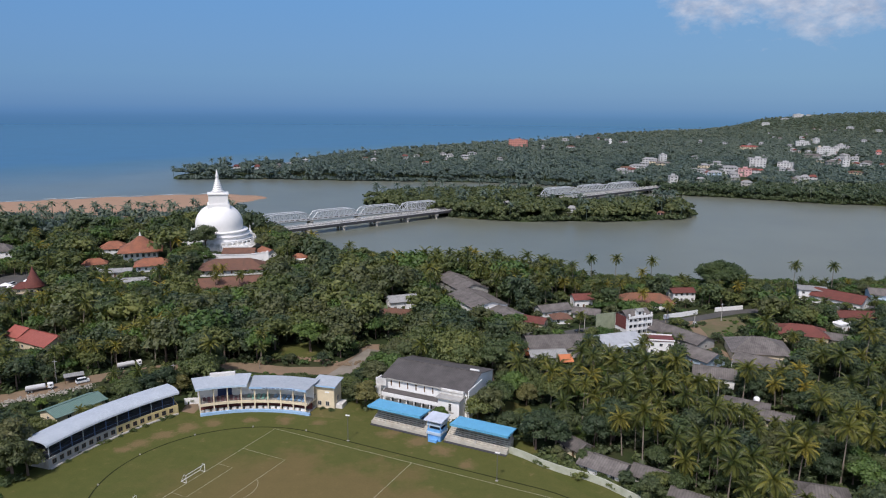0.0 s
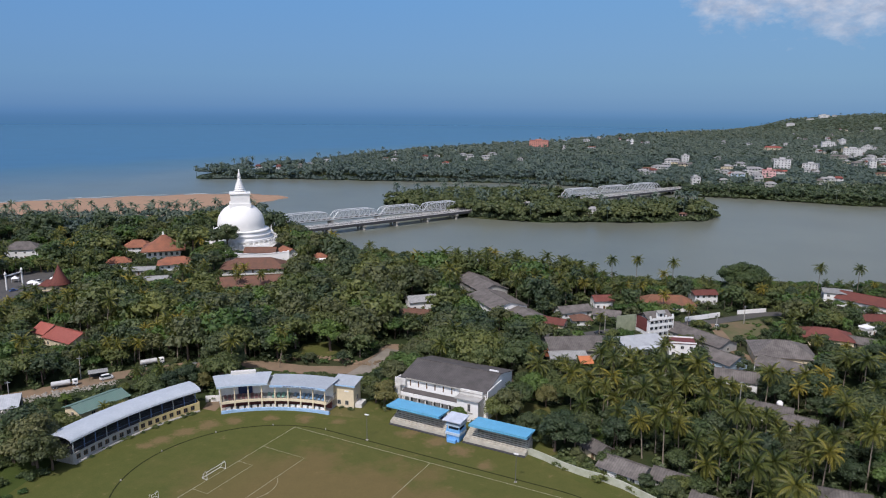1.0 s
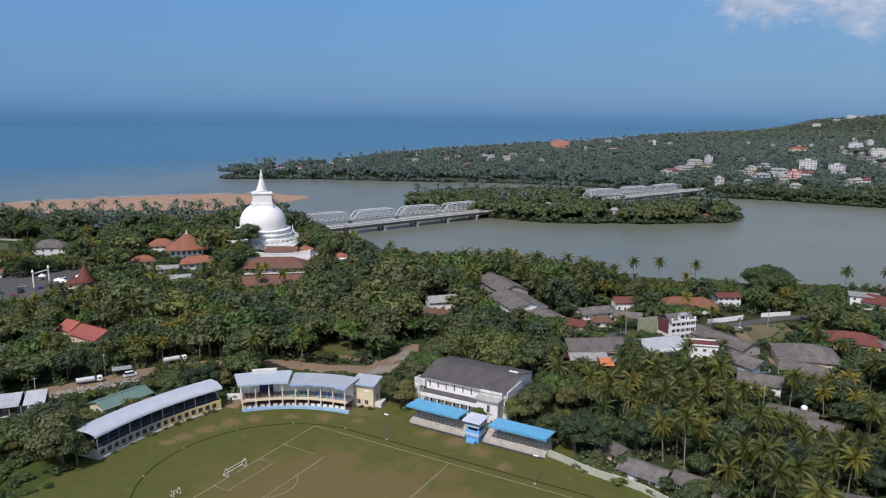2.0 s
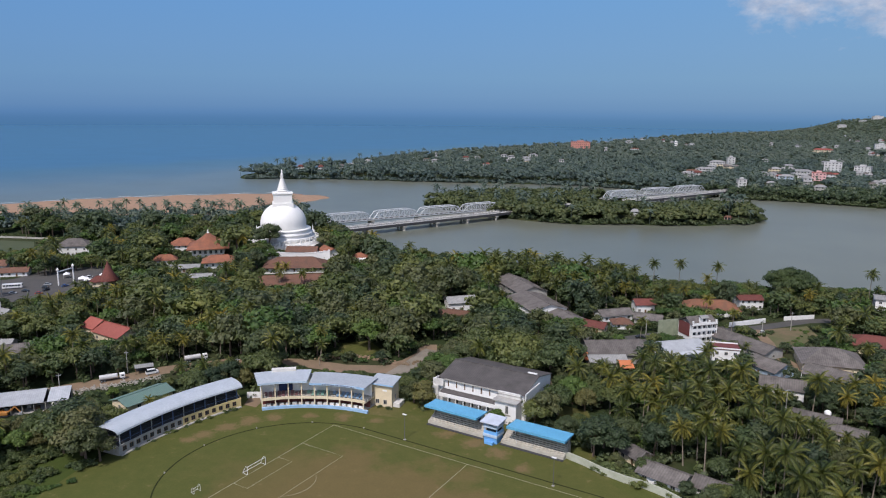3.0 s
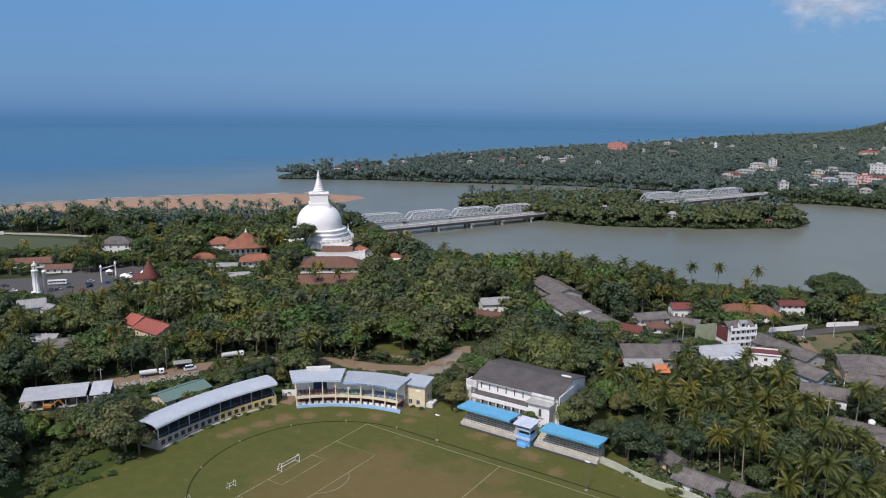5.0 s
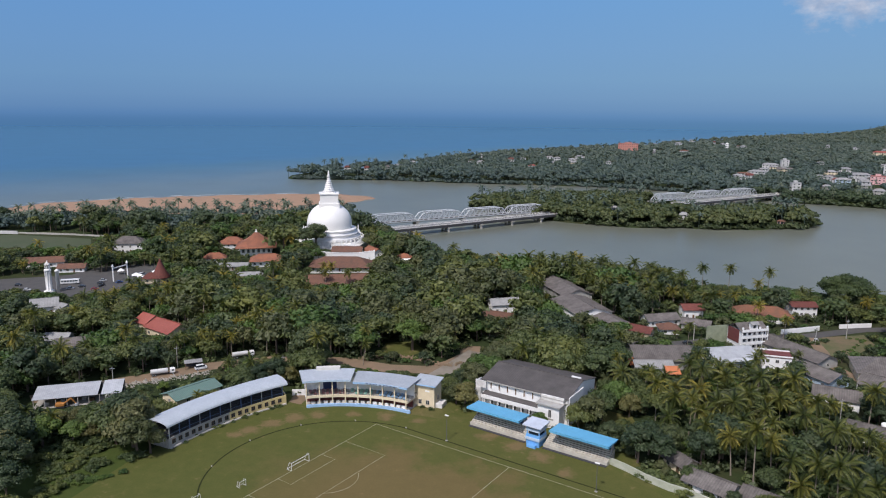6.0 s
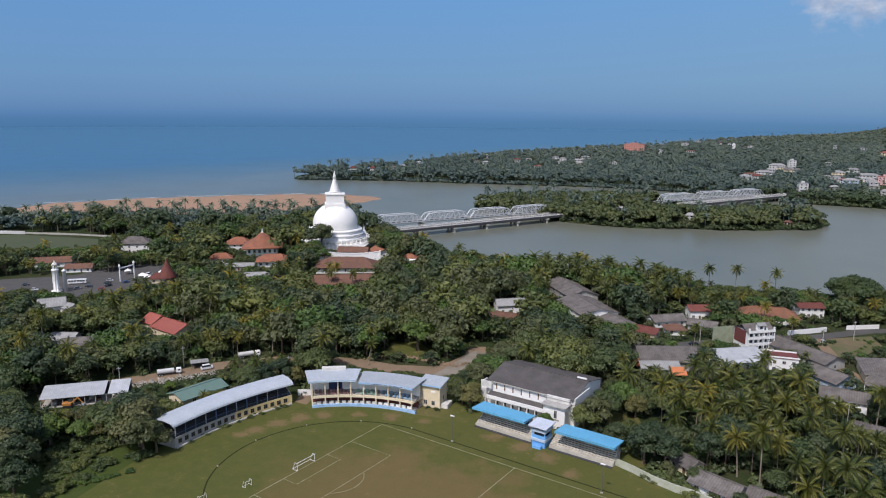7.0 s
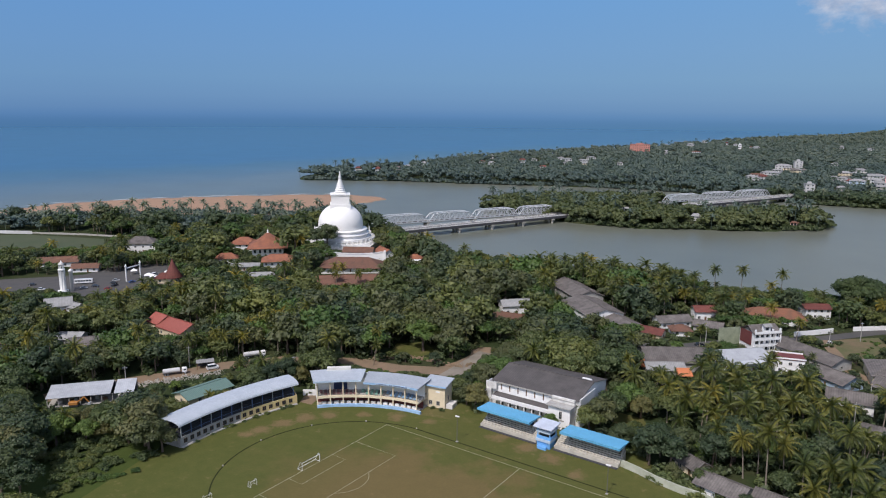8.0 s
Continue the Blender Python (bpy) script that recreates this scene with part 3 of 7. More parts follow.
for k in range(2, 90, 7):
    x, y = rope_pts[k]
    tagged(part("boundary_marker", boxes((x - 0.2, x + 0.2, y - 0.05, y + 0.05, 0.0, 0.55)), M_CONC), "small grey boundary marker board beside the rope", "marker board", "boundary markers")


def goal(m, wide, high, label):
    g = thing("football_goal", m, label, "goal", "goals on the field")
    w, d = wide / 2, min(2.0, 0.6 * wide)
    thick = 0.065 if wide > 5 else 0.04
    for s in (-1, 1):
        bm = bmesh.new()
        tube(bm, [(0, s * w, 0), (0, s * w, high)], [thick, thick], 8)
        part("post", bm, M_GOAL, g)
        bm = bmesh.new()
        tube(bm, [(0, s * w, high), (-0.8, s * w, high)], [0.77 * thick, 0.77 * thick], 6)
        tube(bm, [(-0.8, s * w, high), (-d, s * w, 0)], [0.77 * thick, 0.77 * thick], 6)
        tube(bm, [(-d, s * w, 0.06), (0, s * w, 0.06)], [0.77 * thick, 0.77 * thick], 6)
        part("side_frame", bm, M_GOAL, g)
    for n, a, z in (("crossbar", 0, high), ("back_bar", -d, 0.07)):
        bm = bmesh.new()
        tube(bm, [(a, -w, z), (a, w, z)], [thick, thick], 8)
        part(n, bm, M_GOAL, g)
    return g


goal(pose(*on_pitch(0, 0, 0.06), 0, 0, -25.7), 7.32, 2.44, "white full-size metal football goal on the goal line")
goal(pose(-83.5, 176.5, 0.06, 0, 0, -25.7), 2.2, 1.8, "small white practice goal behind the goal line")
goal(pose(-92.5, 167, 0.06, 0, 0, -25.7), 2.2, 1.8, "small white practice goal near the boundary rope")


def light_pole(x, y, high):
    g = thing("light_pole", pose(x, y, 0, 0, 0, -25), "slim grey steel pole with a small floodlight on top", "light pole", "poles beside the field")
    bm = bmesh.new()
    tube(bm, [(0, 0, 0), (0, 0, high)], [0.12, 0.07], 8)
    part("pole", bm, M_DARKSTEEL, g)
    part("lamp_head", boxes((-0.7, 0.7, -0.25, 0.25, high, high + 0.22)), M_WHITE, g, "white floodlight head")
    part("footing", boxes((-0.35, 0.35, -0.35, 0.35, 0, 0.25)), M_CONC, g)


light_pole(-30.2, 214.7, 8.8), light_pole(16.3, 190.4, 8.8)


def circle_through(a, b, c):
    (ax, ay), (bx, by), (cx, cy) = a, b, c
    d = 2 * (ax * (by - cy) + bx * (cy - ay) + cx * (ay - by))
    x = ((ax**2 + ay**2) * (by - cy) + (bx**2 + by**2) * (cy - ay) + (cx**2 + cy**2) * (ay - by)) / d
    y = ((ax**2 + ay**2) * (cx - bx) + (bx**2 + by**2) * (ax - cx) + (cx**2 + cy**2) * (bx - ax)) / d
    return (x, y), math.hypot(ax - x, ay - y)


def arc_box(bm, c, r0, r1, a, half, z0, z1):
    """An upright block across an arc: radii, angle in degrees, half width in metres."""
    m = pose(c[0], c[1], 0, 0, 0, a)
    return box(bm, r0, r1, -half, half, z0, z1, m)


def window_at(parent, m, w, h, deep=0.12, frame_mat=None, panes=2):
    """A framed window, its middle at m, facing local -y."""
    g = part("window", boxes((-w / 2, w / 2, -0.02, 0.05, -h / 2, h / 2)), M_GLASS, parent)
    g.matrix_local = m
    bm = bmesh.new()
    for x0, x1, z0, z1 in ((-w / 2 - 0.08, w / 2 + 0.08, h / 2, h / 2 + 0.1), (-w / 2 - 0.08, w / 2 + 0.08, -h / 2 - 0.1, -h / 2), (-w / 2 - 0.08, -w / 2, -h / 2, h / 2), (w / 2, w / 2 + 0.08, -h / 2, h / 2)):
        box(bm, x0, x1, -0.1, 0.03, z0, z1)
    for k in range(1, panes):
        x = -w / 2 + w * k / panes
        box(bm, x - 0.04, x + 0.04, -0.08, 0.0, -h / 2, h / 2)
    part("window_frame", bm, frame_mat or M_FRAME, g)
    return g


def left_stand():
    c, r = (-16.3, 162.1), 105.0
    a0, a1, n = 161.9, 136.6, 22
    g = thing("curved_grandstand", Matrix(), "long curved grandstand with a pale metal roof and yellow base wall", "grandstand")
    am = a0 + (a1 - a0) * 0.52
    part("front_wall", sweep(bmesh.new(), [(r, 0), (r + 0.3, 0), (r + 0.3, 3.3), (r, 3.3)], c, am, a1, 11), M_YELLOW, g, "yellow painted wall stained by rain")
    part("grey_front_wall", sweep(bmesh.new(), [(r, 0), (r + 0.3, 0), (r + 0.3, 3.3), (r, 3.3)], c, a0, am - 0.01, 11), M_GREYWALL, g, "grey front wall")
    part("back_wall", sweep(bmesh.new(), [(r + 7.4, 0), (r + 7.7, 0), (r + 7.7, 7.6), (r + 7.4, 7.6)], c, a0, a1, n), M_GREYWALL, g)
    prof = [(r + 0.3, 0.0), (r + 0.3, 3.3)]
    for k in range(8):
        prof += [(r + 1.0 + k * 0.78, 3.3 + k * 0.36), (r + 1.0 + k * 0.78, 3.66 + k * 0.36)]
    prof += [(r + 7.4, 6.18), (r + 7.4, 0.0)]
    # near-black colour stands for the shade under the stand roof
    part("tiered_floor", sweep(bmesh.new(), prof, c, a0, a1, n), M_DARK, g, "rows of seating coloured near-black for shade")
    part("roof", sweep(bmesh.new(), [(r - 0.62, 7.3), (r - 0.72, 7.45), (r - 0.55, 7.95), (r + 0.1, 8.4), (r + 1.4, 8.75), (r + 4, 9.0), (r + 8.1, 8.7), (r + 8.1, 8.5), (r + 4, 8.8), (r + 1.4, 8.55), (r + 0.2, 8.2), (r - 0.4, 7.85)], c, a0 + 0.6, a1 - 0.4, n), R_ALU, g, "pale grey curved sheet metal roof")
    part("rail", sweep(bmesh.new(), [(r + 0.3, 4.3), (r + 0.38, 4.3), (r + 0.38, 4.4), (r + 0.3, 4.4)], c, a0, a1, n), M_BLUESTEEL, g)
    part("plinth", sweep(bmesh.new(), [(r - 0.9, 0), (r - 0.02, 0), (r - 0.02, 0.35), (r - 0.9, 0.3)], c, a0, a1, n), M_CONC, g)
    for k in range(12):
        a = a0 + (a1 - a0) * (k + 0.15) / 11.4
        part("column", arc_box(bmesh.new(), c, r + 0.32, r + 0.55, a, 0.13, 3.3, 8.1), M_BLUESTEEL if k % 3 else M_STEEL, g)
        part("back_column", arc_box(bmesh.new(), c, r + 7.0, r + 7.3, a, 0.15, 6.0, 8.55), M_BLUESTEEL, g)
        bm = bmesh.new()
        rad = radians(a)
        e = Vector((math.cos(rad), math.sin(rad), 0))
        o = Vector((c[0], c[1], 0))
        beam(bm, o + e * (r + 0.4) + Vector((0, 0, 6.8)), o + e * (r + 4) + Vector((0, 0, 8.5)), 0.14)
        beam(bm, o + e * (r - 0.3) + Vector((0, 0, 7.6)), o + e * (r + 7.9) + Vector((0, 0, 8.4)), 0.16)
        part("roof_truss", bm, M_BLUESTEEL, g)
    for k in range(17):
        a = a0 + (a1 - a0) * (k + 0.7) / 17.6
        rad = radians(a)
        m = Matrix.Translation((c[0] + (r - 0.03) * math.cos(rad), c[1] + (r - 0.03) * math.sin(rad), 1.85)) @ pose(0, 0, 0, 0, 0, a - 90)
        w = window_at(g, m, 1.25, 1.3, frame_mat=M_WOOD)
    for s, a in ((0, a0), (1, a1)):
        prof = [(r, 0), (r + 7.7, 0), (r + 7.7, 7.6), (r + 4, 5.0), (r, 3.3)] if s else [(r, 0), (r + 7.7, 0), (r + 7.7, 4.2), (r, 3.0)]
        part("end_wall", sweep(bmesh.new(), prof, c, a + (0.02 if s == 0 else -0.16), a + (0.16 if s == 0 else -0.02), 1), M_YELLOW if s else M_GREYWALL, g)
    for a in np.linspace(a0, a1, 7):
        keep(c[0] + (r + 4.5) * math.cos(radians(a)), c[1] + (r + 4.5) * math.sin(radians(a)), 5.5, 6.5, a, 0.0, 5)


left_stand()


def pavilion():
    c, r = circle_through((-84, 233), (-67, 237.3), (-48, 235))
    ang = lambda p: math.degrees(math.atan2(p[1] - c[1], p[0] - c[0]))
    a0, a1, n = ang((-84, 233)), ang((-47, 235)), 16
    am = a0 + (a1 - a0) * 0.44
    g = thing("pavilion", Matrix(), "two-storey curved cream pavilion with coloured seats and grey roofs", "pavilion")
    part("base_band", sweep(bmesh.new(), [(r - 1.2, 0), (r - 0.3, 0), (r - 0.3, 0.95), (r - 1.2, 0.95)], c, a0 + 0.3, a1 - 1.6, n), M_FASCIA, g, "low sky-blue front wall")
    part("lower_floor", sweep(bmesh.new(), [(r - 0.3, 0), (r + 8, 0), (r + 8, 0.5), (r - 0.3, 0.5)], c, a0, a1, n), M_CONC, g)
    part("lower_back_wall", sweep(bmesh.new(), [(r + 3.2, 0.5), (r + 3.5, 0.5), (r + 3.5, 3.2), (r + 3.2, 3.2)], c, a0, a1, n), M_MAROON, g, "dark maroon wall behind the lower terrace")
    part("upper_slab", sweep(bmesh.new(), [(r - 0.3, 3.2), (r + 8, 3.2), (r + 8, 3.5), (r + 0.1, 3.5), (r + 0.1, 4.1), (r - 0.3, 4.1)], c, a0, a1, n), M_CREAM, g, "cream floor slab with a parapet")
    part("back_wall", sweep(bmesh.new(), [(r + 8, 0), (r + 8.3, 0), (r + 8.3, 9.6), (r + 8, 9.6)], c, a0, a1, n), M_WHITE, g, "pale painted back wall")
    prof = [(r + 0.8, 3.5)]
    for k in range(7):
        prof += [(r + 0.8 + k * 0.95, 3.7 + k * 0.27), (r + 1.75 + k * 0.95, 3.7 + k * 0.27)]
    prof += [(r + 7.45, 3.5)]
    part("stepped_floor", sweep(bmesh.new(), prof, c, a0, a1, n), M_CONC, g)
    cols = 9
    for k in range(cols):
        a = a0 + (a1 - a0) * k / (cols - 1) * 0.985 + 0.15
        high = 9.6 if k < 4 else 8.7
        part("column", arc_box(bmesh.new(), c, r - 0.28, r + 0.1, a, 0.2, 0.0, high), M_CREAM, g)
    seat_rows = 3
    part("seating_back_wall", sweep(bmesh.new(), [(r + 4.3, 3.52), (r + 4.5, 3.52), (r + 4.5, 8.9), (r + 4.3, 8.9)], c, a0 + 0.2, a1 - 0.2, n), M_WHITE, g, "pale painted wall behind the seats")
    blocks = [(M_SEAT_R, 0.02, 0.37, "maroon"), (M_SEAT_G, 0.40, 0.62, "green"), (M_SEAT_B, 0.64, 0.96, "blue")]
    for mat, f0, f1, col in blocks:
        for k in range(seat_rows):
            rr, z = r + 1.0 + k * 0.95, 3.7 + k * 0.27
            count = max(3, int((f1 - f0) * 26))
            for i in range(count):
                if (i * 7 + k * 3) % 11 == 0:
                    continue
                a = a0 + (a1 - a0) * (f0 + (f1 - f0) * (i + 0.5) / count)
                bm = arc_box(bmesh.new(), c, rr, rr + 0.42, a, 0.5, z + 0.3, z + 0.42)
                arc_box(bm, c, rr + 0.42, rr + 0.5, a, 0.5, z + 0.3, z + 0.85)
                part("seat", bm, mat, g, col + " plastic seat")
    for f in np.linspace(0.06, 0.94, 16):
        a = a0 + (a1 - a0) * f
        part("lower_bench", arc_box(bmesh.new(), c, r + 0.8, r + 1.5, a, 0.75, 0.5, 1.35), M_CONCLIGHT if f < 0.6 else M_WHITE, g)
    # roofs: the taller one over the first bays, the lower one over the rest
    part("tall_roof", sweep(bmesh.new(), [(r - 1.2, 9.6), (r - 1.2, 10.2), (r + 8.9, 10.8), (r + 8.9, 10.4), (r - 0.9, 9.8)], c, a0 + 1.8, am + 0.6, 8), R_ALU, g, "grey metal roof with a blue-grey fascia")
    part("low_roof", sweep(bmesh.new(), [(r - 1.0, 8.75), (r - 1.0, 9.25), (r + 8.8, 9.9), (r + 8.8, 9.6), (r - 0.8, 8.95)], c, am - 0.2, a1 - 0.3, 10), R_ALU, g, "grey metal roof")
    part("fascia", sweep(bmesh.new(), [(r - 1.12, 8.65), (r - 1.03, 8.65), (r - 1.03, 9.4), (r - 1.12, 9.4)], c, am - 0.2, a1 - 0.3, 10), M_FASCIA, g, "faded sky-blue fascia board")
    part("tall_fascia", sweep(bmesh.new(), [(r - 1.32, 9.55), (r - 1.23, 9.55), (r - 1.23, 10.25), (r - 1.32, 10.25)], c, a0 + 1.8, am + 0.6, 8), M_PALEBLUE, g)
    part("board", sweep(bmesh.new(), [(r - 1.2, 8.72), (r - 1.15, 8.72), (r - 1.15, 9.33), (r - 1.2, 9.33)], c, am + (a1 - am) * 0.22, am + (a1 - am) * 0.86, 8), M_PALEBLUE, g, "pale blue name board")
    for k in range(22):
        f = 0.25 + 0.58 * k / 22
        if k in (8, 11):
            continue
        a = am + (a1 - am) * f
        part("letter_bar", arc_box(bmesh.new(), c, r - 1.26, r - 1.2, a, 0.17, 8.86, 9.2), M_NAVY, g)
    part("navy_panel", sweep(bmesh.new(), [(r + 4.15, 4.6), (r + 4.28, 4.6), (r + 4.28, 8.6), (r + 4.15, 8.6)], c, a0 + (a1 - a0) * 0.155, a0 + (a1 - a0) * 0.275, 3), M_NAVY, g, "dark navy door panel")
    a = a0 + (a1 - a0) * 0.2
    part("roof_tank", arc_box(bmesh.new(), c, r + 7.6, r + 9.4, a, 4.4, 10.4, 11.7), M_CONCLIGHT, g, "concrete water tank on the roof")
    part("side_screen", sweep(bmesh.new(), [(r - 0.2, 4.1), (r + 8, 4.1), (r + 8, 9.8)], c, a0 - 0.1, a0 + 0.12, 1), M_WHITE, g)
    for a in np.linspace(a0, a1, 5):
        keep(c[0] + (r + 3.5) * math.cos(radians(a)), c[1] + (r + 3.5) * math.sin(radians(a)), 6, 6, a, 0.0, 6)


pavilion()


def pavilion_block():
    g = thing("pavilion_end_block", pose(-38.3, 239.2, 0, 0, 0, -14), "plain cream rendered block with a sloping grey roof", "building")
    part("wall", boxes((-8.2, 0, 0, 6.5, 0, 8.4)), M_CREAM, g)
    bm = bmesh.new()
    slab(bm, [(-8.9, -0.9, 8.75), (0.8, -0.9, 8.75), (0.8, 7.2, 9.6), (-8.9, 7.2, 9.6)], 0.35)
    part("roof", bm, R_ALU, g)
    part("fascia", boxes((-8.95, 0.85, -0.99, -0.92, 8.3, 8.85)), M_FASCIA, g)
    part("stair_landing", boxes((0.05, 2.6, 1.0, 5.5, 0, 1.6)), M_CONCLIGHT, g)
    for x, z in ((-5.6, 1.9), (-2.6, 1.9)):
        window_at(g, pose(x, -0.02, z), 1.2, 1.5)
    window_at(g, pose(0.02, 3.2, 3.2, 0, 0, 90), 1.1, 1.8)
    part("signboard", boxes((-3.6, -1.9, -0.06, -0.01, 5.9, 6.5)), M_WHITE, g)
    keep(-41, 243, 6, 6, -14, 0)


pavilion_block()
sheet("stadium_gate_path", [(-92, 236), (-87, 234.5), (-85, 252), (-93, 256)], 0.0, M_EARTH, "bare brown earth path between the stands", "path", 0.06)
for (x0, y0), (x1, y1) in (((-93, 242), (-88, 243)), ((-87, 246), (-84.5, 246))):
    bm = bmesh.new()
    strip(bm, [(x0, y0), (x1, y1)], 0.25, 0, 2.4)
    tagged(part("gate_wall", bm, M_WHITE), "white painted gate wall beside the stand", "wall", kind="structure")


def blue_stand(x0, length, r0, r1, label):
    """A small terrace in the frame of the touchline: x along the field, y away from it; its roof runs from r0 to r1."""
    g = thing("blue_roof_stand", pose(-24.4, 227.4, 0, 0, 0, -26.2) @ pose(x0, 0, 0), label, "grandstand", "blue-roofed stands")
    L = length
    part("front_wall", boxes((0, L, 0.4, 0.7, 0, 1.25)), M_TERRACE, g)
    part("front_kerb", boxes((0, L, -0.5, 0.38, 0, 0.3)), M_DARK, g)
    for k in range(7):
        part("terrace_step", boxes((0.0, L, 0.72 + k * 0.75, 0.72 + (k + 1) * 0.75 - 0.01, 0, 1.3 + k * 0.30)), M_TERRACE, g)
    # navy is the wall's paint and also stands for shade under the roof
    part("back_wall", boxes((r0, r1, 6.0, 6.25, 0, 6.3)), M_NAVY, g, "dark navy back wall")
    part("low_back_wall", boxes((0, L, 6.27, 6.4, 0, 3.6)), M_GREYWALL, g)
    for x in (r0, r1 - 0.2):
        bm = bmesh.new()
        v = [bm.verts.new((xx, y, z)) for xx in (x, x + 0.2) for y, z in ((3.4, 1.3), (6.0, 3.4), (6.0, 6.2), (4.9, 6.2))]
        for f in ((0, 1, 2, 3), (7, 6, 5, 4), (0, 4, 5, 1), (1, 5, 6, 2), (2, 6, 7, 3), (3, 7, 4, 0)):
            bm.faces.new([v[i] for i in f])
        part("side_wall", bm, M_GREYWALL, g)
    bm = bmesh.new()
    slab(bm, [(r0 - 0.9, -1.0, 7.25), (r1 + 0.9, -1.0, 7.25), (r1 + 0.9, 6.7, 6.75), (r0 - 0.9, 6.7, 6.75)], 0.14)
    part("roof", bm, R_BLUE, g, "bright blue sheet metal roof")
    part("fascia", boxes((r0 - 0.92, r1 + 0.92, -1.1, -1.02, 6.55, 7.32)), R_BLUE, g)
    for x in (r0 - 0.98, r1 + 0.92):
        part("side_fascia", boxes((x, x + 0.06, -1.0, 6.7, 6.45, 6.85)), R_BLUE, g)
    for k in range(6):
        x = r0 + 0.4 + (r1 - r0 - 0.8) * k / 5
        bm = bmesh.new()
        beam(bm, (x, 5.8, 3.0), (x, 5.8, 6.5), 0.18)
        beam(bm, (x, 5.7, 5.2), (x, -0.8, 6.9), 0.14)
        part("roof_bracket", bm, M_STEEL, g)
    for k in range(3):
        x = L * (k + 1) / 4
        part("aisle_rail", boxes((x - 0.04, x + 0.04, 0.72, 0.8, 1.3, 2.6)), M_STEEL, g)
    return g


blue_stand(0.3, 21.5, 0.4, 18.6, "small terrace with a bright blue roof beside the field")
blue_stand(28.2, 21.6, 3.4, 21.4, "small terrace with a bright blue roof beside the field")


def scorer_tower():
    g = thing("scorer_tower", pose(-24.4, 227.4, 0, 0, 0, -26.2) @ pose(22.8, -1.0, 0), "narrow blue and white tower between the two terraces", "tower")
    part("lower_wall", boxes((0, 4.6, 0, 4.6, 0, 2.2)), M_BLUE, g)
    part("floor_slab", boxes((-0.3, 4.9, -0.4, 4.9, 2.2, 3.1)), M_PALEBLUE, g)
    part("core", boxes((0.5, 4.1, 0.6, 4.4, 3.1, 6.9)), M_GLASS, g, "dark glazed cabin")
    for x in (0.05, 4.3):
        for y in (0.05, 4.3):
            part("corner_post", boxes((x, x + 0.3, y, y + 0.3, 3.1, 7.0)), M_BLUE, g)
    part("upper_parapet", boxes((-0.1, 4.7, -0.1, 0.1, 3.1, 4.1)), M_BLUE, g)
    part("side_parapet", boxes((4.6, 4.8, 0.1, 4.6, 3.1, 4.1)), M_BLUE, g)
    part("band", boxes((-0.2, 4.8, -0.25, 4.8, 5.2, 6.0)), M_PALEBLUE, g)
    bm = bmesh.new()
    slab(bm, [(-1.0, -1.2, 7.3), (5.6, -1.2, 7.3), (5.6, 5.4, 7.7), (-1.0, 5.4, 7.7)], 0.3)
    part("roof", bm, M_TOWERROOF, g, "flat pale blue-grey concrete roof")
    part("step", boxes((0.8, 3.8, -1.4, -0.05, 0, 0.9)), M_BLUE, g)


scorer_tower()
for x in (2, 12, 24, 36, 47):
    p = pose(-24.4, 227.4, 0, 0, 0, -26.2) @ Vector((x, 3, 0))
    keep(p.x, p.y, 6, 6, -26, 0, 6)


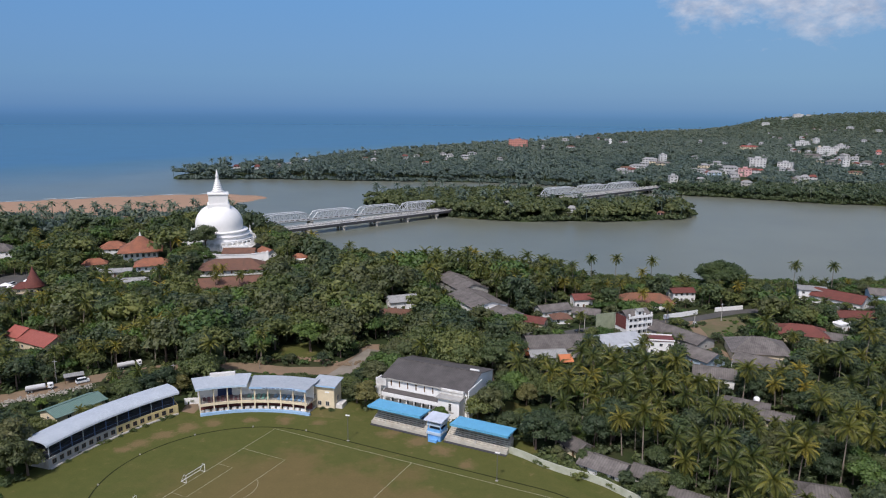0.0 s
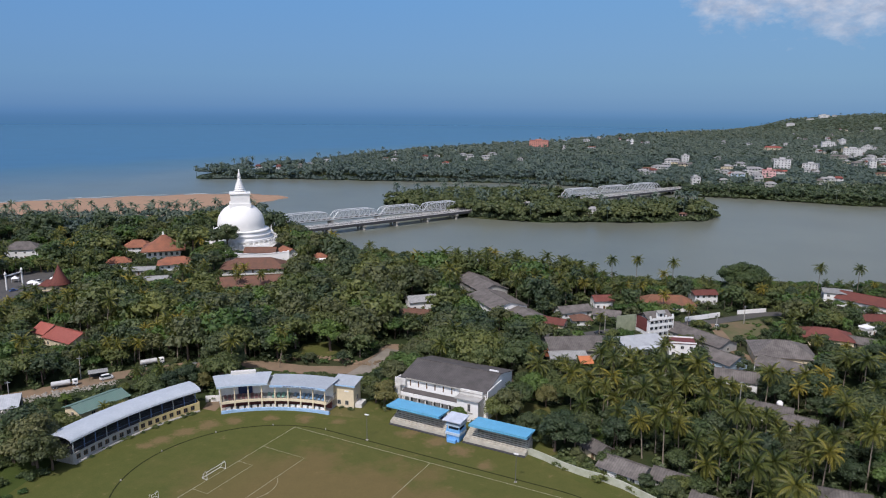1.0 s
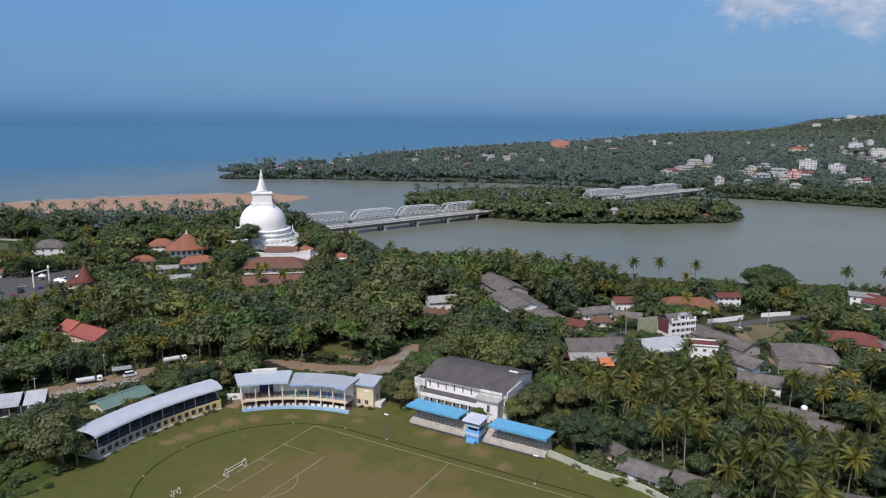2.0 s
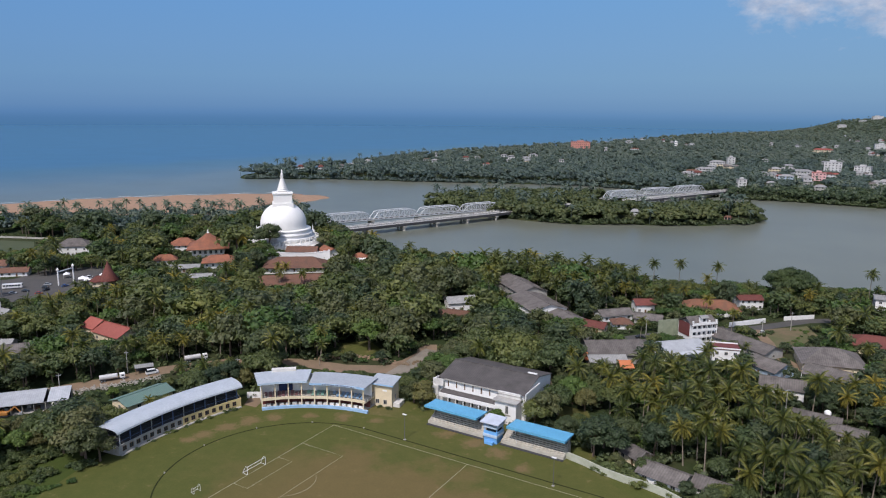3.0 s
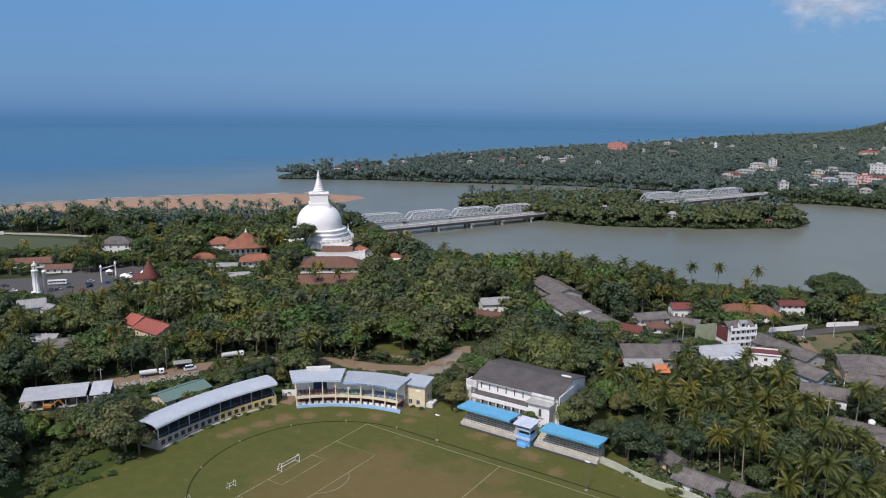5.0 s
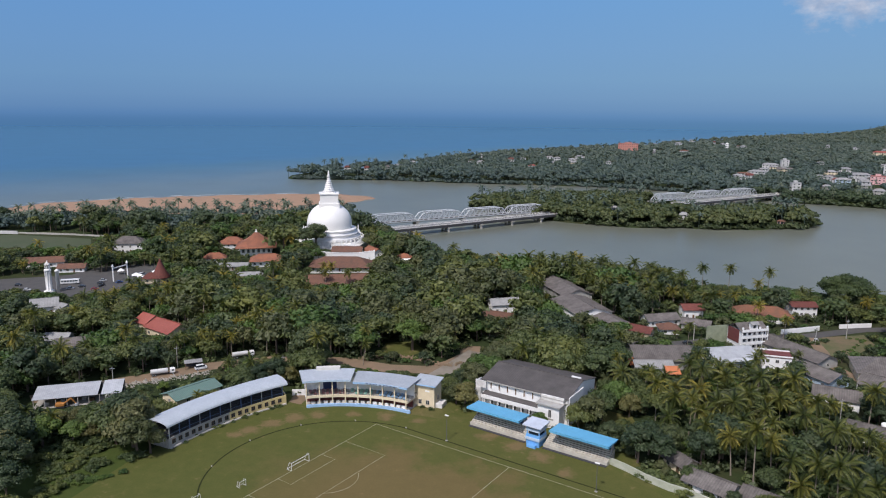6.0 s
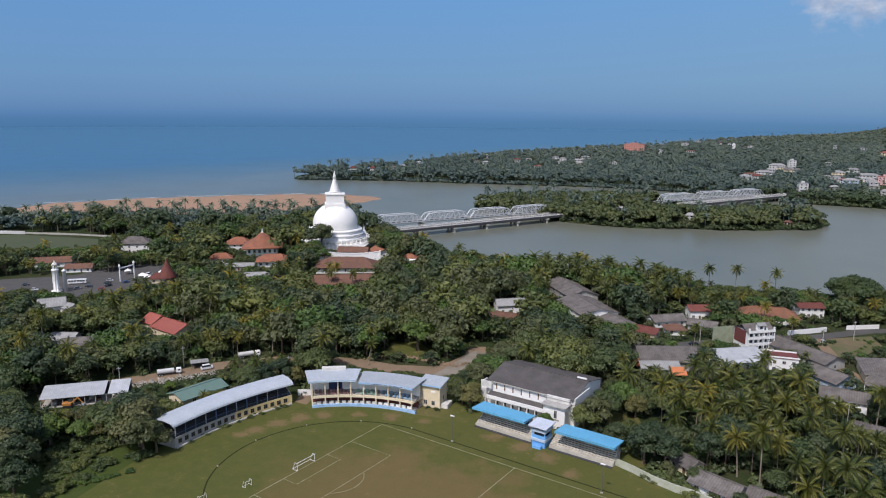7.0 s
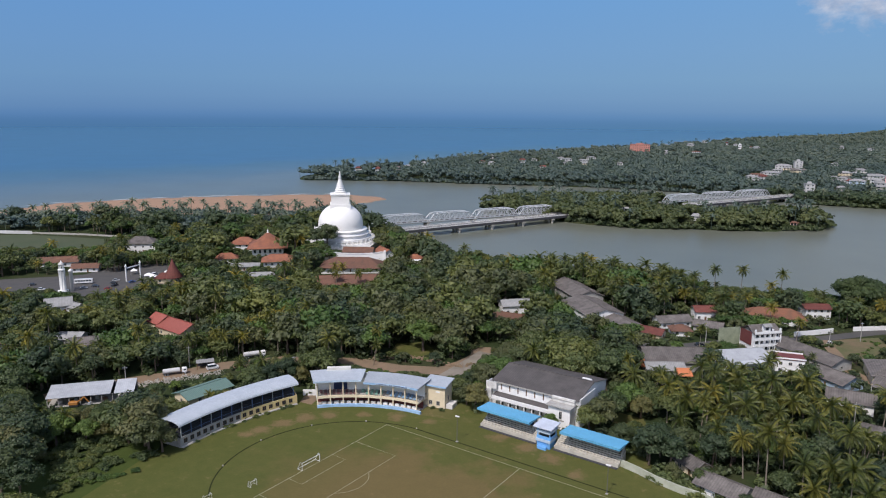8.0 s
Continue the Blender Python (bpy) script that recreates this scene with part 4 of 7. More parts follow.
def white_building():
    """Long two-storey hall behind the terraces; x along it, y away from the field."""
    g = thing("white_hall", pose(-21.4, 246.3, 0, 0, 0, -25), "long white two-storey hall with a dark weathered gable roof", "building")
    L, W, H = 33.5, 24.0, 10.0
    part("wall", boxes((0, L, 0, 0.3, 0, H), (0, L, W - 0.3, W, 0, H), (0, 0.3, 0.3, W - 0.3, 0, H), (L - 0.3, L, 0.3, W - 0.3, 0, H)), M_WHITE, g)
    for x in (0.0, L - 0.3):
        bm = bmesh.new()
        v = [bm.verts.new((xx, y, z)) for xx in (x, x + 0.3) for y, z in ((0, H), (W, H), (W / 2, 12.7))]
        for f in ((0, 1, 2), (5, 4, 3), (0, 3, 4, 1), (1, 4, 5, 2), (2, 5, 3, 0)):
            bm.faces.new([v[i] for i in f])
        part("gable", bm, M_WHITE, g)
    for y0, y1 in ((-0.7, W / 2), (W + 0.7, W / 2)):
        bm = bmesh.new()
        slab(bm, [(-0.4, y0, 9.95), (L + 0.4, y0, 9.95), (L + 0.4, y1, 12.9), (-0.4, y1, 12.9)], 0.18)
        part("roof_slope", bm, R_GREY, g, "dark grey weathered corrugated sheets")
    bm = bmesh.new()
    beam(bm, (-0.4, W / 2, 12.95), (L + 0.4, W / 2, 12.95), 0.4)
    part("ridge_cap", bm, R_GREY, g)
    part("eave_beam", boxes((2.0, L - 8, -0.9, -0.72, 9.5, 9.95)), M_CONC, g)
    part("verge_wall", boxes((L + 0.42, L + 0.75, -0.5, W / 2, 0, 10.6)), M_WHITE, g)
    # tall slots of the upper floor
    for k in range(7):
        x = 3.2 + k * 3.35
        part("window_slot", boxes((x, x + 0.5, -0.06, 0.02, 6.9, 9.3)), M_WOOD, g)
        part("pilaster", boxes((x + 0.55, x + 0.8, -0.18, 0, 6.4, 9.6)), M_WHITE, g)
    # lean-to canopy over the ground floor
    bm = bmesh.new()
    slab(bm, [(1.2, -3.2, 5.3), (L - 9.3, -3.2, 5.3), (L - 9.3, -0.02, 5.9), (1.2, -0.02, 5.9)], 0.2)
    part("canopy", bm, R_GREY, g, "grimy grey canopy over the ground floor")
    part("canopy_edge", boxes((1.2, L - 9.3, -3.45, -3.22, 4.1, 5.5)), M_WHITE, g)
    for k in range(8):
        x = 1.6 + k * 3.1
        part("pier", boxes((x, x + 0.45, -3.2, -2.75, 0, 4.2)), M_WHITE, g)
    part("porch_floor", boxes((1.2, L - 9.3, -3.4, -0.05, 0, 0.35)), M_CONC, g)
    for k in range(7):
        x = 3.6 + k * 3.1
        window_at(g, pose(x, -0.03, 1.9), 1.5, 1.6)
    # end wings with stepped parapets
    part("wing", boxes((L - 9.2, L - 1.2, -4.4, -0.02, 0, 8.0)), M_WHITE, g)
    part("wing_roof", boxes((L - 9.8, L - 0.6, -5.3, -0.02, 8.0, 8.4)), M_GREYWALL, g)
    bm = boxes((L - 9.4, L - 0.9, -1.6, -0.9, 8.404, 10.3))
    bmesh.ops.bevel(bm, geom=bm.edges[:], offset=0.06, segments=1, affect="EDGES")
    part("wing_parapet", bm, M_STAINED, g, "stained white parapet wall")
    part("parapet_band", boxes((L - 9.5, L - 0.8, -1.75, -1.62, 9.3, 9.6)), M_GREYWALL, g)
    part("parapet_return", boxes((L - 1.5, L - 0.9, -0.88, 2.6, 8.404, 10.0)), M_STAINED, g)
    window_at(g, pose(L - 4.6, -4.43, 5.2), 0.9, 2.6)
    part("sign", boxes((L - 6.0, L - 3.2, -4.5, -4.42, 3.0, 3.5)), M_CONC, g)
    part("left_wing", boxes((-2.4, -0.02, -1.6, 3.0, 0, 7.0)), M_STAINED, g)
    part("left_parapet", boxes((-2.4, 2.0, -1.3, -0.8, 7.004, 9.6), (-2.4, -1.9, -0.79, 2.6, 7.004, 9.2)), M_STAINED, g, "stained white parapet over the stair wing")
    part("tank_wall", boxes((L - 4.5, L - 1.0, 12.6, 13.4, 12.0, 13.3)), M_WHITE, g)
    for x, y in ((4, 4), (16, 6), (26, 4), (8, 18), (22, 18)):
        p = pose(-21.4, 246.3, 0, 0, 0, -25) @ Vector((x, y, 0))
        keep(p.x, p.y, 8, 8, -25, 4.0, 6)


white_building()
bm = bmesh.new()
strip(bm, [(20.5, 208.5), (26, 204), (31, 199), (37, 194.5), (42, 192), (47, 188), (53, 181), (64, 168), (80, 150)], 0.35, 0, 2.3)
tagged(part("boundary_wall", bm, M_PALEWALL), "long pale cream boundary wall of the sports ground", "wall", kind="structure")
for x, y in ((28, 202), (37, 194), (45, 189), (53, 181), (64, 168)):
    keep(x, y, 3, 3, 0, 0.3, 5)

# ---------------- bridges over the river


def truss(g, x0, length, wide, z, high, bays):
    """One through-truss span along x."""
    for y in (-wide / 2, wide / 2):
        step = length / bays
        top = [(x0 + step * k, y, z + high * {1: 0.88, bays - 1: 0.88}.get(k, 1.0)) for k in range(1, bays)]
        bm = bmesh.new()
        beam(bm, (x0, y, z), (x0 + length, y, z), 0.75)
        part("lower_chord", bm, M_TRUSS, g)
        bm = bmesh.new()
        line = [(x0, y, z)] + top + [(x0 + length, y, z)]
        tube(bm, line, [0.45] * len(line), 4)
        part("upper_chord", bm, M_TRUSS, g)
        for k, p in enumerate(top):
            part("upright", beam(bmesh.new(), (p[0], y, z), p, 0.42), M_TRUSS, g)
        for k in range(1, bays - 1):
            a, b = top[k - 1], top[k]
            part("diagonal", beam(bmesh.new(), (a[0], y, z), b, 0.38), M_TRUSS, g)
            part("diagonal", beam(bmesh.new(), a, (b[0], y, z), 0.38), M_TRUSS, g)
    step = length / bays
    for k in range(1, bays):
        h = z + high * {1: 0.88, bays - 1: 0.88}.get(k, 1.0)
        part("top_strut", beam(bmesh.new(), (x0 + step * k, -wide / 2, h), (x0 + step * k, wide / 2, h), 0.4), M_TRUSS, g)
        if k < bays - 1:
            part("top_brace", beam(bmesh.new(), (x0 + step * k, -wide / 2, h), (x0 + step * (k + 1), wide / 2, z + high * {1: 0.88, bays - 1: 0.88}.get(k + 1, 1.0)), 0.28), M_TRUSS, g)


def rail_bridge(x, y, turn, spans, span, label, high=7.2, z=2.2):
    g = thing("rail_bridge", pose(x, y, 0, 0, 0, turn), label, "bridge", "steel truss railway bridges")
    wide = 9.0
    for k in range(spans):
        truss(g, k * span + 0.2, span - 0.4, wide, z + 1.0, high, 9)
    part("deck", boxes((-6, spans * span + 6, -wide / 2 + 0.5, wide / 2 - 0.5, z, z + 0.8)), M_CONC, g)
    for k in range(spans + 1):
        bm = bmesh.new()
        for yy in (-3.2, 3.2):
            tube(bm, [(k * span, yy, -9), (k * span, yy, z - 0.6)], [1.5, 1.4], 14)
        box(bm, k * span - 1.6, k * span + 1.6, -5.5, 5.5, z - 0.8, z)
        part("pier", bm, M_CONC, g)
    for yy in (-1.9, -0.6, 0.6, 1.9):
        part("rail", boxes((-6, spans * span + 6, yy - 0.08, yy + 0.08, z + 0.8, z + 0.98)), M_DARK, g)


def road_bridge(x, y, turn, spans, span, label):
    g = thing("road_bridge", pose(x, y, 0, 0, 0, turn), label, "bridge", "concrete road bridges")
    L, w, z = spans * span, 11.0, 3.6
    part("deck", boxes((-26, L + 8, -w / 2, w / 2, z - 0.5, z)), M_ASPHALT, g, "grey asphalt roadway")
    for s in (-1, 1):
        # girder on the -y side near-black, the other concrete grey
        part("girder", boxes((-4, L + 4, s * w / 2 - 0.45, s * w / 2 + 0.45, z - 2.3, z - 0.52)), M_DARK if s < 0 else M_CONC, g, "girder under the edge of the deck")
        part("kerb", boxes((-26, L + 8, s * (w / 2 - 0.9) - 0.9, s * (w / 2 - 0.9) + 0.9, z + 0.004, z + 0.25)), M_CONCLIGHT, g)
        bm = boxes((-26, L + 8, s * w / 2 - 0.15, s * w / 2 + 0.15, z + 1.1, z + 1.4), (-26, L + 8, s * w / 2 - 0.1, s * w / 2 + 0.1, z + 0.6, z + 0.75))
        part("handrail", bm, M_CONCLIGHT, g)
        for k in range(int(L // 4)):
            part("baluster", boxes((k * 4 - 0.2, k * 4 + 0.2, s * w / 2 - 0.18, s * w / 2 + 0.18, z + 0.25, z + 1.2)), M_CONCLIGHT, g)
    for k in range(spans + 1):
        bm = boxes((k * span - 1.5, k * span + 1.5, -6.8, 6.8, z - 3.6, z - 2.3))
        for yy in (-5.2, 0.0, 5.2):
            tube(bm, [(k * span, yy, -9), (k * span, yy, z - 3.6)], [1.1, 1.1], 12)
        part("pier", bm, M_CONC, g, "concrete pier on round columns")


road_bridge(-146, 583, 42.0, 6, 36.5, "pale concrete road bridge over the brown river")
rail_bridge(-203, 590, 37.0, 5, 50.0, "silver steel truss railway bridge over the river")
rail_bridge(119, 849, 36.3, 3, 57.0, "silver steel truss railway bridge from the wooded island", 7.4)
road_bridge(158, 838, 40.8, 5, 37.0, "pale concrete road bridge from the wooded island")
for x, y in ((-110, 606), (-75, 640), (-40, 672), (-5, 705)):
    keep(x, y, 10, 16, 42, -3, 14)
for x, y in ((126, 854), (150, 872), (174, 889), (198, 907), (222, 925), (246, 942), (172, 850), (196, 871), (220, 892), (244, 913), (268, 934)):
    keep(x, y, 12, 9, 38, 1.5, 13)

# ---------------- the white stupa and its temple
STUPA = (-163, 513)


def stupa():
    g = thing("stupa", pose(*STUPA, 8.0), "huge whitewashed bell-shaped stupa with a tall ringed spire", "stupa")
    part("terrace", lathe(bmesh.new(), [(26.5, -6), (26.5, 0.4), (26.0, 0.6), (0.1, 0.6)], 64), M_LIME, g)
    part("moulded_base", lathe(bmesh.new(), [(22.4, 0.6), (22.4, 2.8), (23.0, 3.0), (23.0, 3.6), (21.0, 3.8), (21.0, 5.6), (21.6, 5.8), (21.6, 6.4), (19.6, 6.6), (19.6, 8.4), (20.1, 8.6), (20.1, 9.2), (18.0, 9.5), (0.1, 9.5)], 72), M_LIME, g, "white moulded rings under the dome")
    prof = []
    for k in range(15):
        a = radians(-8 + 82 * k / 14)
        prof.append((16.7 * math.cos(a) ** 0.92, 12.8 + 15.2 * math.sin(a) * (1.0 if a > 0 else 1.05)))
    part("dome", lathe(bmesh.new(), [(prof[0][0], 8.4)] + prof + [(3.0, 27.6)], 96), M_LIME, g, "smooth white bell-shaped dome")
    bm = boxes((-7.6, 7.6, -7.6, 7.6, 23.0, 28.4), (-6.7, 6.7, -6.7, 6.7, 28.4, 34.4), (-6.7, 6.7, -6.7, 6.7, 34.4, 35.0), (-7.3, 7.3, -7.3, 7.3, 35.0, 35.7), (-4.6, 4.6, -4.6, 4.6, 35.7, 36.5))
    bmesh.ops.rotate(bm, verts=bm.verts[:], cent=(0, 0, 0), matrix=Matrix.Rotation(radians(18), 3, "Z"))
    part("square_chamber", bm, M_LIME, g, "square white relic chamber")
    prof = []
    for k in range(7):
        r = 3.9 - k * 0.47
        z = 36.7 + k * 1.5
        prof += [(r, z), (r + 0.25, z + 0.35), (r, z + 0.8), (r - 0.45, z + 0.95)]
    part("ringed_cone", lathe(bmesh.new(), prof, 32), M_LIME, g, "white cone of stacked rings")
    part("spire", lathe(bmesh.new(), [(1.0, 46.8), (1.15, 47.6), (0.75, 49.5), (0.4, 51.2), (0.06, 52.6)], 20), M_LIME, g)
    for k in range(40):
        a = math.tau * k / 40
        part("parapet_post", boxes((25.4 * math.cos(a) - 0.5, 25.4 * math.cos(a) + 0.5, 25.4 * math.sin(a) - 0.5, 25.4 * math.sin(a) + 0.5, 0.6, 3.4)), M_LIME, g)
    part("parapet_rail", sweep(bmesh.new(), [(25.1, 2.8), (25.7, 2.8), (25.7, 3.3), (25.1, 3.3)], (0, 0), 0, 359.9, 64), M_LIME, g)
    for a in (-165, 60, 150):
        e = (30 * math.cos(radians(a)), 30 * math.sin(radians(a)))
        h = thing("small_stupa", pose(STUPA[0] + e[0], STUPA[1] + e[1], 5), "small white pinnacle shrine beside the great stupa", "shrine", "corner shrines")
        part("shrine_body", lathe(bmesh.new(), [(2.2, -1), (2.2, 3.0), (2.6, 3.2), (1.8, 3.6), (1.9, 5.2), (1.3, 6.6), (0.5, 7.0), (0.45, 8.5), (0.05, 11.0)], 20), M_LIME, h)


stupa()


def lower_terrace():
    g = thing("lower_terrace", pose(STUPA[0], STUPA[1], 0), "white temple terrace edged with a row of stout white posts", "terrace")
    part("platform", boxes((2, 27, -27, 10, 1.5, 7.0)), M_STAINED, g)
    for k in range(11):
        part("post", boxes((2.6 + k * 2.3, 3.6 + k * 2.3, -26.6, -25.6, 7.0, 9.4)), M_LIME, g)
        if k < 10:
            bm = bmesh.new()
            tube(bm, [(3.6 + k * 2.3 + 1.3 * f, -26.1, 8.7 + 0.7 * math.sin(math.pi * f)) for f in (0, 0.25, 0.5, 0.75, 1)], [0.18] * 5, 6)
            part("arch", bm, M_LIME, g)
    part("rail", boxes((2, 27, -26.4, -25.8, 9.404, 9.9)), M_LIME, g)


lower_terrace()
keep(STUPA[0] + 20, STUPA[1] - 24, 16, 10, 0, 8.5, 15)
keep(*STUPA, 25, 25, 0, 9.5, 22)

# ---------------- houses


def hip_or_gable(bm, L, W, z, rise, over, hip, thick=0.16):
    x, y = L / 2 + over, W / 2 + over
    drop = over * rise / (W / 2)
    inset = min(W / 2 * 0.95, L / 2 * 0.9) if hip else 0.0
    rx = x - inset if hip else x
    e, t = z - drop, z + rise
    slab(bm, [(-x, -y, e), (x, -y, e), (rx, 0, t), (-rx, 0, t)], thick)
    slab(bm, [(x, y, e), (-x, y, e), (-rx, 0, t), (rx, 0, t)], thick)
    if hip:
        slab(bm, [(x, -y, e), (x, y, e), (rx, 0, t)], thick)
        slab(bm, [(-x, y, e), (-x, -y, e), (-rx, 0, t)], thick)
    return bm


def house(x, y, turn, L, W, H, rise, roof, wall, label, hip=False, over=0.8, windows=3, z=None, name="house", clear=True, look_z=2.0, porch=False, group="houses among the trees"):
    """A house: x along the ridge. Its lower long side looks towards local -y."""
    base = float(land_height(np.array([x]), np.array([y]))[0][0]) if z is None else z
    g = thing(name, pose(x, y, base, 0, 0, turn), label, "house" if name == "house" else name.replace("_", " "), group)
    part("wall", boxes((-L / 2, L / 2, -W / 2, W / 2, -1.5, H)), wall, g)
    if rise > 0:
        part("roof", hip_or_gable(bmesh.new(), L, W, H + 0.02, rise, over, hip), roof, g)
        if not hip:
            for s in (-1, 1):
                bm = bmesh.new()
                xx = s * (L / 2 - 0.1)
                v = [bm.verts.new((q, yy, zz)) for q in (xx - 0.1, xx + 0.1) for yy, zz in ((-W / 2, H), (W / 2, H), (0, H + rise - 0.2))]
                for f in ((0, 1, 2), (5, 4, 3), (0, 3, 4, 1), (1, 4, 5, 2), (2, 5, 3, 0)):
                    bm.faces.new([v[i] for i in f])
                part("gable", bm, wall, g)
        bm = bmesh.new()
        beam(bm, (-(L / 2 + over - (min(W / 2 * 0.95, L / 2 * 0.9) if hip else 0)), 0, H + rise + 0.03), (L / 2 + over - (min(W / 2 * 0.95, L / 2 * 0.9) if hip else 0), 0, H + rise + 0.03), 0.28)
        part("ridge", bm, roof, g)
    else:
        part("roof", boxes((-L / 2 - 0.3, L / 2 + 0.3, -W / 2 - 0.3, W / 2 + 0.3, H + 0.01, H + 0.25)), roof, g)
        part("parapet", boxes((-L / 2 - 0.3, L / 2 + 0.3, -W / 2 - 0.3, -W / 2, H + 0.26, H + 0.8), (-L / 2 - 0.3, L / 2 + 0.3, W / 2, W / 2 + 0.3, H + 0.26, H + 0.8)), wall, g)
    floors = max(1, int(H // 2.8))
    for f in range(floors):
        for k in range(windows):
            wx = -L / 2 + L * (k + 0.5) / windows
            if f == 0 and k == windows // 2:
                d = part("door", boxes((wx - 0.5, wx + 0.5, -W / 2 - 0.06, -W / 2 + 0.02, 0, 2.05)), M_WOOD, g)
                continue
            window_at(g, pose(wx, -W / 2 - 0.03, 1.6 + f * 2.9), 1.2, 1.2)
        for s in (-1, 1):
            window_at(g, pose(s * (L / 2 + 0.03), 0, 1.6 + f * 2.9, 0, 0, 90 * s), 1.2, 1.2)
    if porch:
        bm = bmesh.new()
        slab(bm, [(-L / 2, -W / 2 - 3.2, H - 0.9), (L / 2, -W / 2 - 3.2, H - 0.9), (L / 2, -W / 2 - 0.05, H - 0.1), (-L / 2, -W / 2 - 0.05, H - 0.1)], 0.12)
        part("porch_roof", bm, roof, g)
        for k in range(4):
            px = -L / 2 + 0.3 + (L - 0.6) * k / 3
            part("porch_post", boxes((px - 0.12, px + 0.12, -W / 2 - 3.0, -W / 2 - 2.76, -0.5, H - 0.95)), M_WHITE, g)
    if clear:
        keep(x, y, L / 2 + 1, W / 2 + 1, turn, base + look_z + 0.7, max(L, W) * 0.38)
    return g


# east of the sports ground, among the palms


def balcony_house():
    g = thing("house", pose(92.5, 332, 0, 0, 0, 22), "white three-storey house with long dark balconies and a grey roof", "house", "houses among the trees")
    part("wall", boxes((-6.5, 6.5, -4.4, 5.5, -0.5, 9.0)), M_WHITE, g)
    for f in range(3):
        z = f * 3.0
        part("balcony_slab", boxes((-6.8, 6.8, -5.5, -4.42, z + 2.75, z + 3.0)), M_WHITE, g)
        part("balcony_wall", boxes((-6.8, 6.8, -5.55, -5.35, z + 3.004, z + 3.95)), M_WHITE, g)
        for k in range(5):
            part("opening", boxes((-5.9 + k * 2.5, -4.1 + k * 2.5, -4.46, -4.38, z + 1.0, z + 2.3)), M_GLASS, g, "dark window opening")
        for k in range(6):
            part("balcony_post", boxes((-6.7 + k * 2.62, -6.4 + k * 2.62, -5.5, -5.2, z, z + 2.74)), M_WHITE, g)
    for x, h in ((-6.4, 11.0), (-2.6, 10.8), (2.4, 10.8), (6.2, 11.0)):
        part("parapet_pier", boxes((x - 0.35, x + 0.35, -5.5, -4.9, 9.96, h)), M_WHITE, g)
    part("dormer_wall", boxes((-1.8, 1.6, -4.6, -3.0, 9.0, 12.2)), M_WHITE, g, "white dormer wall")
    part("dormer_window", boxes((-0.8, 0.6, -4.66, -4.58, 10.2, 11.6)), M_GLASS, g)
    part("dormer_roof", hip_or_gable(bmesh.new(), 3.8, 2.4, 12.2, 0.9, 0.3, False), R_LIGHT, g).location = (-0.1, -3.8, 0)
    part("roof", hip_or_gable(bmesh.new(), 13.0, 10.0, 9.05, 2.8, 0.6, False), R_HGREY, g)
    part("side_gable", boxes((-6.72, -6.52, -3.0, 5.0, 3.0, 9.2)), M_MAROON, g, "dark red side wall")
    keep(92, 333, 8, 7, 22, 0.8, 7)


balcony_house()
g = thing("blank_wall", pose(80, 336, 0, 0, 0, 22), "tall moss-stained blank party wall", "wall")
part("masonry", boxes((-5.5, 5.5, -0.2, 0.2, -0.3, 8.2)), M_PALEGREEN, g)
keep(80, 336, 6, 1, 22, 1.5, 5)
house(78, 306, 20, 19, 13, 5.6, 2.2, R_PALE, M_WHITE, "white house with a patched pale grey sheet roof", windows=4, look_z=0.6, porch=True)
house(97, 304, -8, 11, 8, 6.2, 0, M_MAROON, M_WHITE, "flat-roofed white house with a dark red terrace", windows=3, look_z=0.0)
house(110, 322, -58, 34, 12, 3.6, 2.4, R_HGREY, M_GREYWALL, "long low hall with a dark weathered sheet roof", windows=6, look_z=2.5)
house(111, 291, -57, 15, 12, 3.8, 2.4, R_HGREY, M_PALEBLUE, "pale blue gabled house with a dark grey roof", windows=3, look_z=1.5)
house(108, 268, -20, 15, 10, 4.4, 2.2, R_HGREY, M_WHITE, "white rendered house with a weathered grey roof", windows=3, look_z=0.8)
house(139, 300, -12, 24, 20, 4.6, 4.2, R_HGREY, M_CREAM, "large cream hall under a broad grey hipped roof", hip=True, windows=5, look_z=2.0)
house(134, 285, -42, 19, 9, 3.3, 1.8, R_HGREY, M_CREAM, "low cream annexe with a grey roof and open veranda", windows=4, look_z=1.0, porch=True)
house(50, 303, 8, 26, 18, 4.4, 3.4, R_HGREY, M_GREYWALL, "large house with a broad dark grey roof, half built", windows=5, look_z=2.5)
house(45, 292, 8, 15, 9, 3.2, 1.6, R_LIGHT, M_GREYWALL, "low grey outbuilding with a patched sheet roof", windows=3, look_z=1.5)
house(58, 362, 22, 17, 9, 3.4, 2.0, R_HGREY, M_WHITE, "white bungalow with a dark grey roof", windows=4, look_z=1.0)
house(76, 378, 10, 10, 8, 5.0, 2.0, R_MAROON, M_WHITE, "white two-storey house with a red tiled roof", windows=3, look_z=0.5)
house(46, 341, -28, 11, 7, 3.0, 1.8, R_MAROON, M_CREAM, "small house with a dark red tiled roof", windows=2, look_z=1.0)
house(60, 348, 5, 9, 8, 3.0, 1.8, R_BROWN, M_WHITE, "small house with an old brown tiled roof", windows=2, look_z=1.5, hip=True)
house(75, 357, -20, 13, 8, 3.0, 1.8, R_HGREY, M_GREYWALL, "low house with a dark grey sheet roof", windows=3, look_z=2.0)
house(111, 379, -4, 28, 14, 4.0, 3.4, R_OLD, M_WHITE, "long house with a weathered brown terracotta roof", hip=True, windows=5, look_z=2.5)
house(135, 392, 8, 13, 9, 5.8, 1.4, R_MAROON, M_WHITE, "white two-storey house with a small red roof", windows=4, look_z=0.5)
